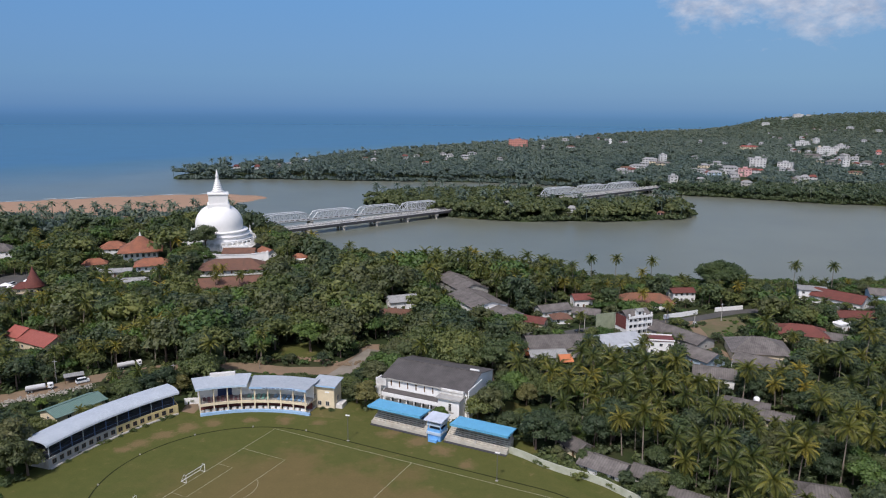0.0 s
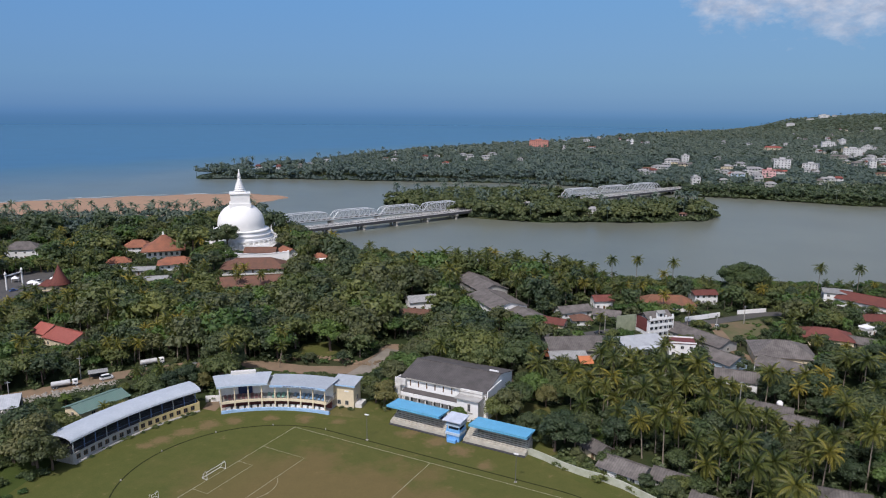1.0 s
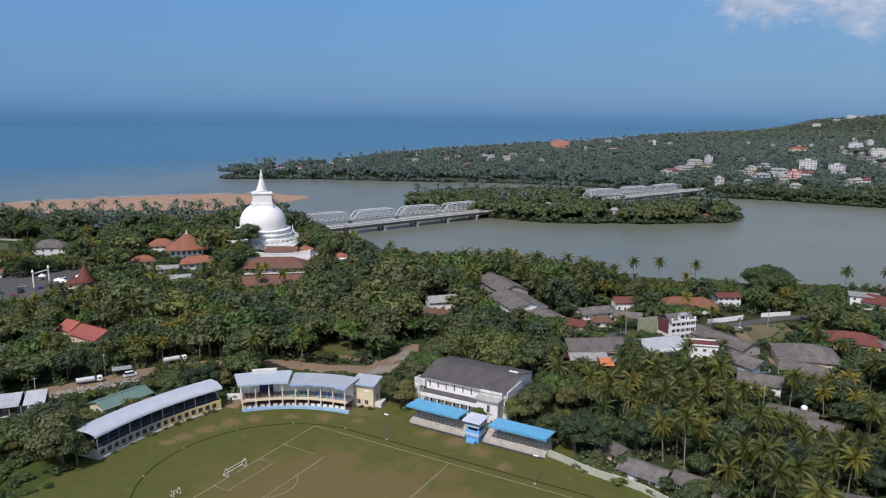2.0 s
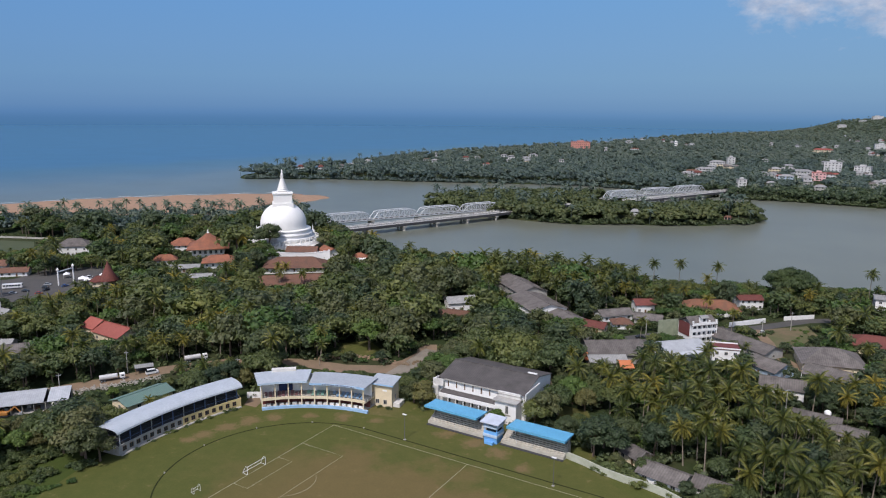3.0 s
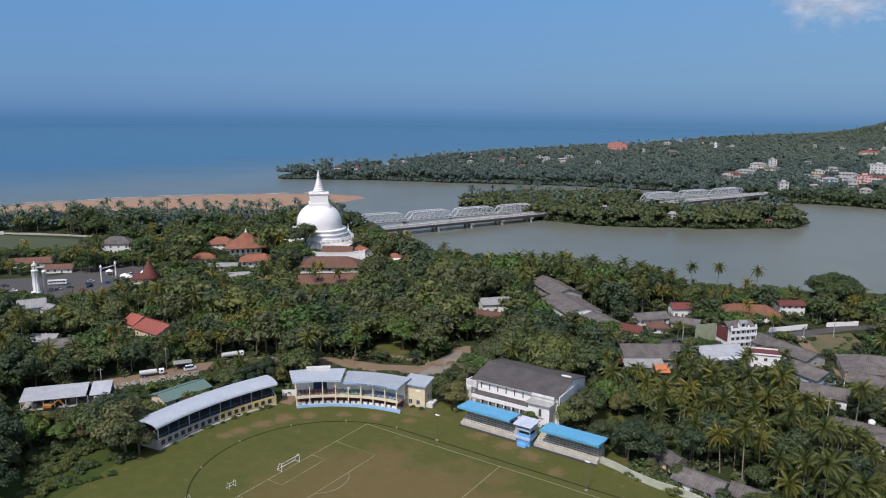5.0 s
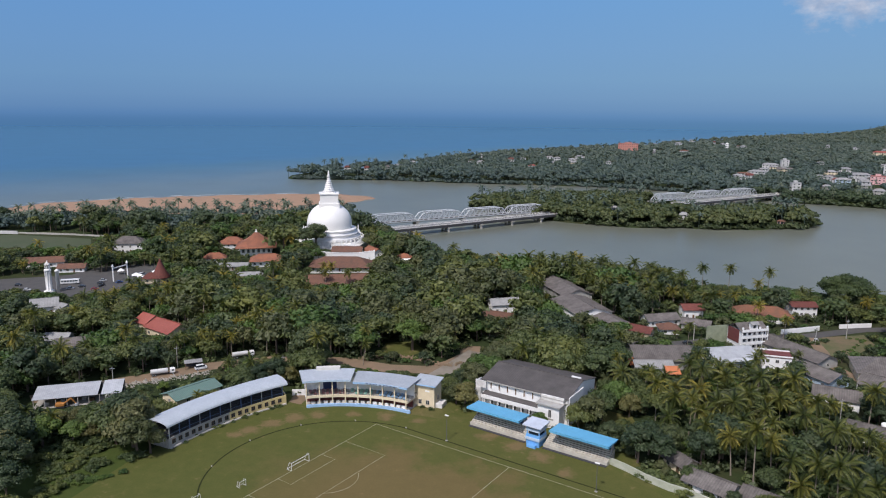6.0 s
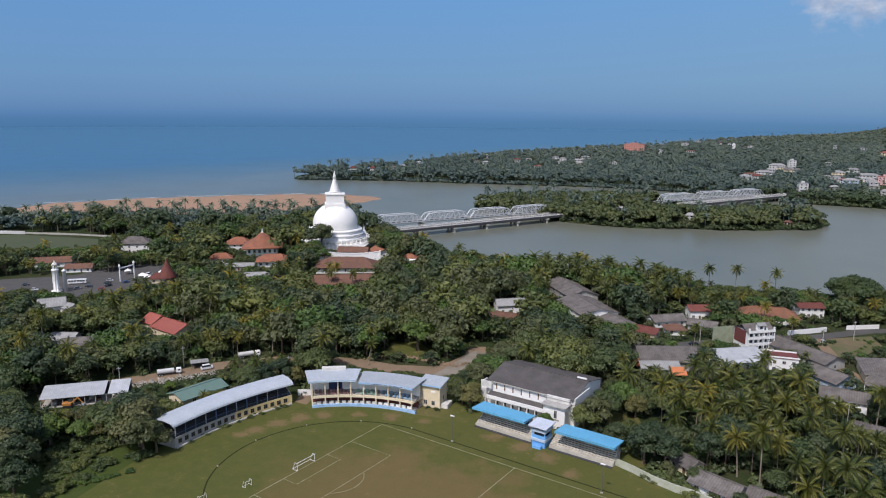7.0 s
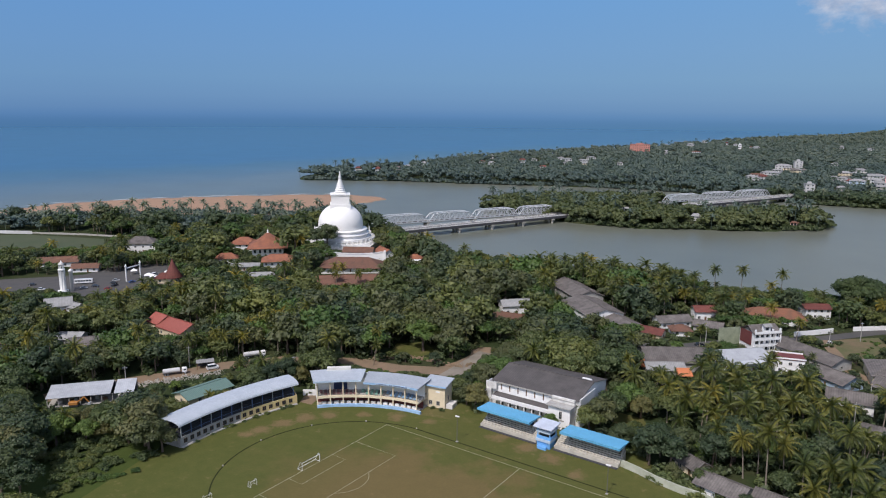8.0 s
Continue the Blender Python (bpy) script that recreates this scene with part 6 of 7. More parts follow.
OPEN_GROUND.append([(-164, 236), (-136, 254), (-132, 262), (-168, 246)])
OPEN_VIEWS.extend([(-156, 243, 0.3, 6), (-146, 249, 0.3, 6), (-138, 256, 0.3, 6)])
bm = bmesh.new()
for k in range(150):
    f = random.random()
    x, y = -78 + 44 * f + random.uniform(-2, 2), 284 + 6 * math.sin(f * 5) + 8 * f * f + random.uniform(-2, 2)
    s = random.uniform(0.3, 1.0)
    bmesh.ops.create_icosphere(bm, subdivisions=1, radius=s, matrix=pose(x, y, s * 0.3, random.uniform(0, 90), random.uniform(0, 90), 0) @ Matrix.Diagonal((1, 0.8, 0.6, 1)))
tagged(part("earth_heap", bm, M_EARTH), "heaps of reddish earth along the road", "earth heap", kind="stuff")

# ---------------- the junction by the temple


def clock_tower():
    g = thing("clock_tower", pose(-284.5, 363, 0, 0, 0, 20) @ Matrix.Scale(0.92, 4), "round white memorial tower with a small lantern top", "tower")
    part("shaft", lathe(bmesh.new(), [(3.2, -0.3), (3.2, 0.8), (1.7, 1.0), (1.5, 13.5), (2.1, 13.8), (2.1, 14.6), (1.4, 14.8)], 16), M_LIME, g)
    for k in range(8):
        a = k * 45
        m = pose(0, 0, 0, 0, 0, a)
        part("lantern_post", box(bmesh.new(), 1.2, 1.5, -0.18, 0.18, 14.8, 17.3, m), M_LIME, g)
        part("fin", box(bmesh.new(), 1.45, 1.9, -0.2, 0.2, 1.0, 13.6, m), M_LIME, g)
    part("cap", lathe(bmesh.new(), [(1.8, 17.3), (1.8, 17.6), (1.1, 18.6), (0.5, 19.0), (0.1, 20.2)], 16), M_CONCLIGHT, g)
    keep(-284.5, 363, 4, 4, 0, 1.0, 4)


clock_tower()
g = thing("water_pillar", pose(-279.5, 364, 0), "plain white round pillar beside the junction", "pillar")
part("pillar_shaft", lathe(bmesh.new(), [(1.1, -0.3), (1.0, 12.0), (1.3, 12.2), (1.3, 12.8), (0.1, 13.6)], 14), M_LIME, g)


def cone_house():
    g = thing("round_pavilion", pose(-231, 391, 0), "round white pavilion with a steep dark red conical roof", "pavilion")
    part("wall", lathe(bmesh.new(), [(3.9, -0.3), (3.9, 5.0)], 20), M_CREAM, g)
    part("roof", lathe(bmesh.new(), [(5.6, 4.6), (5.5, 5.0), (3.4, 8.6), (1.6, 12.4), (0.3, 15.6), (0.1, 16.2)], 24), R_MAROON, g, "steep dark red conical roof")
    for k in range(8):
        a = k * 45 + 10
        m = pose(0, 0, 0, 0, 0, a)
        # near-black panels stand for the shade inside the doorways
        part("opening", box(bmesh.new(), 3.8, 3.98, -0.7, 0.7, 0.6, 3.4, m), M_DARK, g)
    keep(-231, 391, 6, 6, 0, 1.0, 6)


cone_house()
house(-239, 396, 20, 11, 8, 3.4, 2.4, R_MAROON, M_CREAM, "low wing with a dark red roof beside the round pavilion", windows=2, look_z=2.5, hip=True)


def gate_arch(x, y, turn):
    g = thing("gate_arch", pose(x, y, 0, 0, 0, turn), "slender white ornamental gate arch over the road", "arch")
    for s in (-6, 6):
        part("pillar", boxes((s - 0.3, s + 0.3, -0.3, 0.3, 0, 9.0)), M_LIME, g)
        part("finial", lathe(bmesh.new(), [(0.6, 9.0), (0.8, 9.6), (0.1, 11.0)], 10), M_LIME, g).location = (s, 0, 0)
    part("crossbeam", boxes((-5.7, 5.7, -0.22, 0.22, 8.0, 8.6)), M_LIME, g)


gate_arch(-262, 398, 80)
for x, y, s in ((-270, 411, 1.0), (-254, 402, 1.3), (-249, 399, 1.1), (-244, 405, 1.2), (-247, 412, 1.0)):
    g = thing("market_canopy", pose(x, y, 0, 0, 0, 30), "small white canopy over a stall", "canopy", "stalls by the temple")
    bm = bmesh.new()
    v = [bm.verts.new(p) for p in ((-2 * s, -2 * s, 2.4), (2 * s, -2 * s, 2.4), (2 * s, 2 * s, 2.4), (-2 * s, 2 * s, 2.4), (0, 0, 3.9))]
    for i in range(4):
        bm.faces.new((v[i], v[(i + 1) % 4], v[4]))
    bm.faces.new(v[3::-1])
    part("awning", bm, M_WHITE, g)
    for i in (-1, 1):
        for j in (-1, 1):
            part("post", boxes((1.8 * s * i - 0.06, 1.8 * s * i + 0.06, 1.8 * s * j - 0.06, 1.8 * s * j + 0.06, 0, 2.4)), M_STEEL, g)
house(-259, 326, 35, 12, 10, 4.4, 3.0, R_LIGHT, M_LIME, "white gabled house with a pale roof among trees", windows=2, look_z=1.5)
house(-250, 327, -20, 9, 7, 3.4, 1.6, R_LIGHT, M_LIME, "small white house with a pale roof", windows=2, look_z=1.5)
house(-334, 424, 25, 26, 11, 3.6, 2.6, R_BROWN, M_WHITE, "long house with an old brown tiled roof", windows=5, look_z=3.2)
house(-306, 414, 20, 16, 9, 3.0, 2.0, R_BROWN, M_WHITE, "low building with an old brown roof by the junction", windows=4, look_z=2.6)
house(-308, 482, 15, 22, 15, 7.0, 4.0, R_HGREY, M_LIME, "white two-storey house with a grey hipped roof", hip=True, windows=4, look_z=1.0)
house(-200, 425, 15, 18, 7, 3.0, 1.4, R_LIGHT, M_CONC, "low open shelter with a pale roof among trees", windows=3, look_z=2.2)
house(-182, 408, 20, 16, 6, 3.0, 1.4, R_LIGHT, M_CONC, "low grey shelter among trees", windows=3, look_z=2.2)
# street poles
for x, y, h in ((143, 352, 9.5), (-104, 262, 8.0), (70, 337, 8.5), (-150, 262, 9.0), (-162, 236, 9.0), (100, 243, 12.0), (125, 340, 8.0)):
    g = thing("utility_pole", pose(x, y, 0, 0, 0, 20), "grey concrete utility pole with a cross arm", "utility pole", "utility poles")
    bm = bmesh.new()
    tube(bm, [(0, 0, -0.4), (0, 0, h)], [0.2, 0.13], 8)
    part("pole", bm, M_CONC, g)
    part("cross_arm", boxes((-0.9, 0.9, -0.07, 0.07, h - 0.7, h - 0.55)), M_STEEL, g)
# orange sheets at the half-built house
for x, y, t in ((38.5, 293, 8), (52, 285, 8)):
    bm = bmesh.new()
    slab(bm, [(-3, -2.4, 2.6), (3, -2.4, 2.6), (3, 2.4, 4.4), (-3, 2.4, 4.4)], 0.1)
    ob = part("tarpaulin_awning", bm, M_TARP)
    ob.matrix_world = pose(x, y, 0, 0, 0, t)
    tagged(ob, "bright orange tarpaulin awning beside the house", "awning", "orange awnings")
    keep(x, y, 3, 3, t, 2.0, 3)
g = thing("roof_tank", pose(113.5, 241.5, 3.2), "round white plastic water tank", "water tank")
part("tank_body", lathe(bmesh.new(), [(1.1, 0), (1.1, 1.7), (0.6, 2.1), (0.3, 2.2)], 16), M_WHITE, g)
# the far town across the river
W, B, C, T, G = "white house among trees across the river", "low house with a red-brown roof across the river", "cream house among trees across the river", "tall white block across the river", "grey house among trees across the river"


def far_house(x, y, length, high, roof, wall, label, floors=2):
    z = float(land_height(np.array([x]), np.array([y]))[0][0])
    turn = (x * 7 + y * 3) % 40 - 20 - math.degrees(math.atan2(x, y)) * 0.6
    g = thing("far_house", pose(x, y, z, 0, 0, turn), label, "house", "houses across the river")
    deep = min(length * 0.7, 16)
    # far white walls take the dulled white in place of haze
    wall = M_DULLWHITE if wall is M_WHITE else wall
    h = high if floors > 2 else high * 0.72
    part("wall", boxes((-length / 2, length / 2, -deep / 2, deep / 2, -4, h)), wall, g)
    if floors > 2:
        part("roof", boxes((-length / 2 - 0.4, length / 2 + 0.4, -deep / 2 - 0.4, deep / 2 + 0.4, h, h + 0.5)), roof, g)
        part("roof_room", boxes((-length / 5, length / 6, -deep / 5, deep / 4, h + 0.5, h + 3)), wall, g)
    else:
        part("roof", hip_or_gable(bmesh.new(), length, deep, h, high * 0.3, 0.8, True), roof, g)
    for f in range(floors):
        for k in range(max(2, int(length // 5))):
            n = max(2, int(length // 5))
            wx, wz = -length / 2 + length * (k + 0.5) / n, h * (f + 0.5) / floors
            part("window", boxes((wx - 1.0, wx + 1.0, -deep / 2 - 0.08, -deep / 2 + 0.02, wz - 0.7, wz + 0.7)), M_GLASS, g)
    keep(x, y, length / 2 + 2, deep / 2 + 2, turn, z + high * 0.35, length * 0.45)


far_house(192, 1863, 48, 22, roofing("light_red_roof", (0.52, 0.20, 0.15), (0.42, 0.16, 0.12), 0.7, 0.6), surface("red_brown_paint", (0.52, 0.24, 0.19), 0.7), "big red-roofed hotel block over the trees", 5)
far_house(346, 1273, 29, 8.4, R_LIGHT, M_WHITE, W); far_house(321, 1259, 21, 5.2, R_BROWN, M_WHITE, B); far_house(411, 1432, 28, 9.5, R_LIGHT, M_WHITE, W)
far_house(441, 1448, 14, 14.4, R_LIGHT, M_WHITE, T, 4); far_house(377, 1348, 16, 6.7, R_LIGHT, M_WHITE, W); far_house(470, 1296, 20, 8.8, R_LIGHT, M_CREAM, C)
far_house(517, 1360, 23, 9.2, R_LIGHT, M_WHITE, W); far_house(435, 1148, 21, 9, R_LIGHT, M_PALEBLUE, "pale blue house across the river"); far_house(495, 1243, 32, 9.6, R_LIGHT, M_WHITE, W)
far_house(485, 1152, 20, 12, R_RED, M_PINK, "pink and red house across the river", 3); far_house(561, 1282, 27, 20, R_LIGHT, M_WHITE, T, 5); far_house(608, 1275, 25, 13.5, R_LIGHT, M_WHITE, T, 4)
far_house(424, 999, 14, 8.6, R_LIGHT, M_GREYWALL, G); far_house(707, 1577, 14, 8.2, R_LIGHT, M_WHITE, W); far_house(795, 1880, 45, 11, R_RED, M_CREAM, "long house with a red roof on the far hill", 2)
far_house(998, 2011, 32, 17.8, R_LIGHT, M_WHITE, T, 4); far_house(949, 1979, 14, 10.4, R_LIGHT, M_WHITE, W); far_house(1123, 2178, 16, 19, R_LIGHT, M_WHITE, T, 4)
far_house(896, 1687, 39, 19, R_LIGHT, M_WHITE, T, 4); far_house(816, 1592, 37, 10, R_HGREY, M_GREYWALL, G); far_house(751, 1392, 18, 11, R_HGREY, M_GREYWALL, G)
far_house(746, 1332, 12, 17, R_LIGHT, M_WHITE, T, 4); far_house(838, 1512, 27, 10, R_LIGHT, M_WHITE, W); far_house(879, 1539, 17, 8.4, R_LIGHT, M_WHITE, W)
far_house(1021, 1690, 13, 14, R_RED, M_PINK, "pink house on the far hill"); far_house(1926, 3956, 52, 18, R_LIGHT, M_WHITE, "large white building on the far ridge", 4); far_house(1830, 3900, 40, 9, R_LIGHT, M_WHITE, W); far_house(2000, 3990, 26, 10, R_LIGHT, M_WHITE, W); far_house(1587, 3580, 37, 14, R_LIGHT, M_WHITE, W)
far_house(330, 1028, 12, 11, R_LIGHT, M_WHITE, "white house beside the bridge end", 3); far_house(483, 2097, 8, 15, M_LIME, M_LIME, T, 3); far_house(384, 2288, 18, 9, R_LIGHT, M_WHITE, W)
far_house(260, 1899, 9, 7.6, R_LIGHT, M_WHITE, W); far_house(336, 1910, 25, 6, R_BROWN, M_WHITE, B); far_house(791, 2227, 10, 9.4, R_LIGHT, M_WHITE, W); far_house(440, 1038, 10, 5.4, R_BROWN, M_CREAM, C)
far_house(-290, 1340, 14, 7, R_LIGHT, M_WHITE, W); far_house(-262, 1360, 10, 6, R_LIGHT, M_WHITE, W); far_house(43, 1498, 17, 7, R_LIGHT, M_WHITE, W); far_house(62, 1588, 18, 7.6, R_LIGHT, M_WHITE, W)
far_house(-33, 1332, 13, 5.3, R_RED, M_WHITE, B); far_house(-58, 1518, 12, 5, R_LIGHT, M_WHITE, W); far_house(-150, 1560, 9, 8, R_LIGHT, M_WHITE, W); far_house(6, 1441, 10, 5, R_LIGHT, M_WHITE, W)
far_house(249, 1803, 9, 7.2, R_LIGHT, M_WHITE, W); far_house(72, 788, 9, 4, R_LIGHT, M_WHITE, "small white house on the wooded island"); far_house(133, 732, 8, 7, R_LIGHT, M_WHITE, "small white shrine house on the wooded island")
far_house(222, 722, 6, 3.6, R_BROWN, M_PINK, "small pink house on the wooded island"); far_house(1747, 2911, 27, 11, R_LIGHT, M_WHITE, W); far_house(1362, 2342, 17, 10.7, R_LIGHT, M_WHITE, W)
far_house(1720, 3068, 28, 11, R_LIGHT, M_WHITE, W); far_house(984, 1808, 16, 13, R_LIGHT, M_WHITE, T, 3); far_house(940, 1804, 16, 12.9, R_LIGHT, M_CREAM, C, 3); far_house(539, 1543, 13, 6.5, R_LIGHT, M_WHITE, W)
far_house(825, 1398, 18, 10, R_HGREY, M_GREYWALL, G); far_house(380, 1056, 11, 7, R_LIGHT, M_GREYWALL, G); far_house(439, 1078, 13, 7.4, R_LIGHT, M_GREYWALL, G); far_house(690, 1200, 24, 6, R_BROWN, M_CREAM, C)
far_house(455, 1120, 12, 9, R_LIGHT, M_WHITE, W); far_house(530, 1200, 14, 8, R_RED, M_WHITE, B); far_house(640, 1500, 12, 7, R_LIGHT, M_WHITE, W); far_house(1080, 1960, 20, 12, R_LIGHT, M_WHITE, T, 3)
random.seed(77)
# knots of small houses: the middle, the spread and how many
for cx, cy, rx, ry, many in ((905, 1710, 40, 110, 10), (1090, 2100, 40, 160, 7), (450, 1190, 30, 30, 6), (500, 1205, 26, 26, 5), (585, 1245, 30, 30, 4), (800, 1435, 36, 60, 6), (545, 1075, 30, 26, 4), (395, 1375, 36, 40, 6), (310, 1190, 22, 20, 3), (410, 2500, 90, 160, 5), (55, 1500, 70, 90, 4), (1240, 2480, 110, 140, 6), (870, 2080, 70, 90, 4), (820, 1370, 40, 30, 4), (560, 2290, 110, 120, 4), (-110, 1400, 60, 60, 3), (-300, 1190, 50, 60, 3), (1500, 3000, 160, 200, 5)):
    for i in range(many):
        x, y = cx + rx * random.uniform(-1, 1), cy + ry * random.uniform(-1, 1)
        kind = random.random()
        far_house(x, y, random.uniform(8, 15), random.uniform(5.5, 9.5), R_LIGHT if kind < 0.6 else R_HGREY if kind < 0.8 else R_MAROON, M_WHITE if kind < 0.5 or kind > 0.8 else M_CREAM if kind < 0.65 else M_GREYWALL, W if kind < 0.5 else C if kind < 0.65 else G if kind <= 0.8 else B, 2)
far_house(930, 1750, 14, 10, R_LIGHT, M_WHITE, W); far_house(870, 1640, 12, 8, R_LIGHT, M_WHITE, W); far_house(1010, 1900, 12, 10, R_LIGHT, M_WHITE, W)

# ---------------- vegetation


def rnd(a, b):
    return random.uniform(a, b)


def frond_palm(seed, fronds, leaflets, height, reach):
    """Arrays of a palm crown about the origin (the top of its trunk): arched fronds, each a midrib with a comb of hanging leaflets."""
    rg = np.random.default_rng(seed)
    co, quads = [], []
    up = np.array((0, 0, 1.0))
    for k in range(fronds):
        az = math.tau * (k * 0.381966) + rg.uniform(-0.25, 0.25)
        f = k / fronds
        ang = 1.25 - 1.75 * f + rg.uniform(-0.18, 0.18)
        e, side = np.array((math.cos(az), math.sin(az), 0)), np.array((-math.sin(az), math.cos(az), 0))
        length, n = reach * rg.uniform(0.85, 1.12), leaflets
        hang = rg.uniform(0.30, 0.60)
        pts = [np.zeros(3)]
        for i in range(n):
            ang -= (1.45 + 0.55 * f) / n * (0.35 + 1.1 * i / n)
            pts.append(pts[-1] + (e * math.cos(ang) + up * math.sin(ang)) * length / n)
        rib = len(co)
        co.extend(pts)
        for i in range(n):
            a, b = pts[i], pts[i + 1]
            size = (0.30 + math.sin(math.pi * min(1, (i + 0.9) / (n + 0.6)) ** 0.85)) * reach * 0.165
            for s in (-1, 1):
                tip = (a + b) / 2 + side * s * size * 0.85 + (b - a) * 0.8 - up * size * (hang + rg.uniform(-0.1, 0.1))
                j = len(co)
                co.extend((tip, tip + (b - a) * 0.24))
                quads.append((rib + i, rib + i + 1, j + 1, j))
    return np.array(co), np.array(quads)


def strip_palm(seed, fronds, reach):
    """The same crown in coarse form for palms far away."""
    rg = np.random.default_rng(seed)
    co, quads = [], []
    up = np.array((0, 0, 1.0))
    for k in range(fronds):
        az = math.tau * k * 0.381966 + rg.uniform(-0.3, 0.3)
        ang = 1.0 - 1.6 * k / fronds
        e, side = np.array((math.cos(az), math.sin(az), 0)), np.array((-math.sin(az), math.cos(az), 0))
        length, p = reach * rg.uniform(0.85, 1.1), np.zeros(3)
        for i in range(2):
            q = p + (e * math.cos(ang) + up * math.sin(ang)) * length / 2
            w0, w1 = (0.3, 0.7)[i] * reach * 0.22, (0.7, 0.08)[i] * reach * 0.22
            for s in (-1, 1):
                n = len(co)
                co.extend((p, q, q + side * s * w1 - up * w1 * 0.6, p + side * s * w0 - up * w0 * 0.6))
                quads.append((n, n + 1, n + 2, n + 3))
            p, ang = q, ang - 0.85
    return np.array(co), np.array(quads)


def lump(n):
    """A unit ball in quads, n to an edge of its cube."""
    co, quads, index = [], [], {}
    for axis in range(3):
        for sign in (-1, 1):
            for i in range(n):
                for j in range(n):
                    face = []
                    for a, b in ((i, j), (i + 1, j), (i + 1, j + 1), (i, j + 1)):
                        p = np.zeros(3)
                        p[axis], p[(axis + 1) % 3], p[(axis + 2) % 3] = sign, math.tan((2 * a / n - 1) * 0.785398), math.tan((2 * b / n - 1) * 0.785398)
                        key = tuple((p * 1000).round().astype(int))
                        if key not in index:
                            index[key] = len(co)
                            co.append(p / np.linalg.norm(p))
                        face.append(index[key])
                    quads.append(face if sign > 0 else face[::-1])
    return np.array(co), np.array(quads)


LUMPS = {n: lump(n) for n in (1, 2, 3)}


def leaf_crown(seed, lobes, leaves, wide, high, size, core=2, lobe=1.0, fuzz=0.50, heart=0.68):
    """Arrays of a broad crown: lobes of many small leaf clusters with gaps between, above a trunk fork at z = 0.3 high."""
    rg = np.random.default_rng(seed)
    co, tris = [], []
    centres = []
    for k in range(lobes):
        a, r = math.tau * k / lobes * 2.4 + rg.uniform(-0.4, 0.4), wide / 2 * math.sqrt((k + 0.3) / lobes) * 0.72
        centres.append((r * math.cos(a), r * math.sin(a), high * (0.70 - 0.36 * (r / (wide / 2)) ** 1.6 + rg.uniform(-0.10, 0.10)), wide * rg.uniform(0.17, 0.25) * lobe))
    for cx, cy, cz, cr in centres:
        if core:
            bc, bq = LUMPS[core]
            i = sum(len(x) for x in co)
            rough = 1 + 0.22 * rg.normal(size=(len(bc), 1)).clip(-1.5, 1.5)
            co.append(np.array((cx, cy, cz)) + bc * rough * cr * heart * (1, 1, 0.70))
            tris.append(np.concatenate((bq[:, :3], bq[:, [0, 2, 3]])) + i)
        n = leaves // lobes
        v = rg.normal(size=(n, 3))
        v /= np.linalg.norm(v, axis=1)[:, None]
        v[:, 2] = np.where(v[:, 2] < -0.35, -v[:, 2], v[:, 2])
        rad = cr * (0.78 + 0.42 * rg.uniform(0, 1, n) ** 1.8)[:, None]
        c = np.array((cx, cy, cz)) + v * rad * (1, 1, 0.72)
        nrm = v + (0, 0, 0.30) + rg.normal(size=(n, 3)) * fuzz
        nrm /= np.linalg.norm(nrm, axis=1)[:, None]
        t = np.cross(nrm, rg.normal(size=(n, 3)))
        t /= np.linalg.norm(t, axis=1)[:, None]
        b = np.cross(nrm, t)
        s = size * rg.uniform(0.6, 1.25, n)[:, None]
        corners = np.stack((c - t * s, c + t * s * 0.55 - b * s * 0.75, c + t * s * 0.7 + b * s * 0.75), 1)
        i = sum(len(x) for x in co)
        co.append(corners.reshape(-1, 3))
        tris.append(i + np.arange(n * 3).reshape(n, 3))
    return np.concatenate(co), np.concatenate(tris), centres


PALMS, TREES = [], []


def palm_kind(seed, height, leaf, label, reach=4.6, lean=0.6, fronds=28):
    g = thing("palm_tree", Matrix(), label, "palm tree", "coconut palms")
    bm = bmesh.new()
    rg = random.Random(seed)
    ax, ay = rg.uniform(-1, 1) * lean, rg.uniform(-1, 1) * lean
    pts = [(ax * (k / 6) ** 1.6, ay * (k / 6) ** 1.6, height * k / 6 - (0.6 if k == 0 else 0)) for k in range(7)]
    tube(bm, pts, [0.30, 0.20, 0.18, 0.17, 0.16, 0.15, 0.15], 7)
    part("trunk", bm, M_TRUNK, g)
    co, q = frond_palm(seed, fronds, 13, height, reach * 0.9)
    crown = new("crown", mesh_from(co + np.array((ax, ay, height)), q, "crown", leaf))
    crown.parent = g
    bm = bmesh.new()
    for k in range(4):
        a = k * 1.7
        bmesh.ops.create_icosphere(bm, subdivisions=1, radius=0.18, matrix=Matrix.Translation((ax + 0.32 * math.cos(a), ay + 0.32 * math.sin(a), height - 0.35)))
    part("coconut_bunch", bm, M_CREAM if leaf is L_PALMY else M_PALEGREEN, g)
    return g, height


def tree_kind(seed, height, wide, leaf, label, lobes=11, leaves=2000, size=0.36, lobe=0.95):
    g = thing("broadleaf_tree", Matrix(), label, "tree", "broadleaf trees")
    co, q, centres = leaf_crown(seed, lobes, leaves, wide, height, size, 2, lobe)
    crown = new("crown", mesh_from(co, q, "crown", leaf))
    crown.parent = g
    bm = bmesh.new()
    fork = height * 0.32
    tube(bm, [(0, 0, -0.6), (0.1, 0, fork * 0.5), (0, 0.1, fork)], [0.42, 0.3, 0.26], 8)
    part("trunk", bm, M_BARK, g)
    for cx, cy, cz, cr in centres[:4]:
        bm = bmesh.new()
        tube(bm, [(0, 0.1, fork - 0.2), (cx * 0.5, cy * 0.5, (fork + cz) / 2 - 0.3), (cx, cy, cz)], [0.2, 0.14, 0.05], 6)
        part("limb", bm, M_BARK, g)
    return g, height


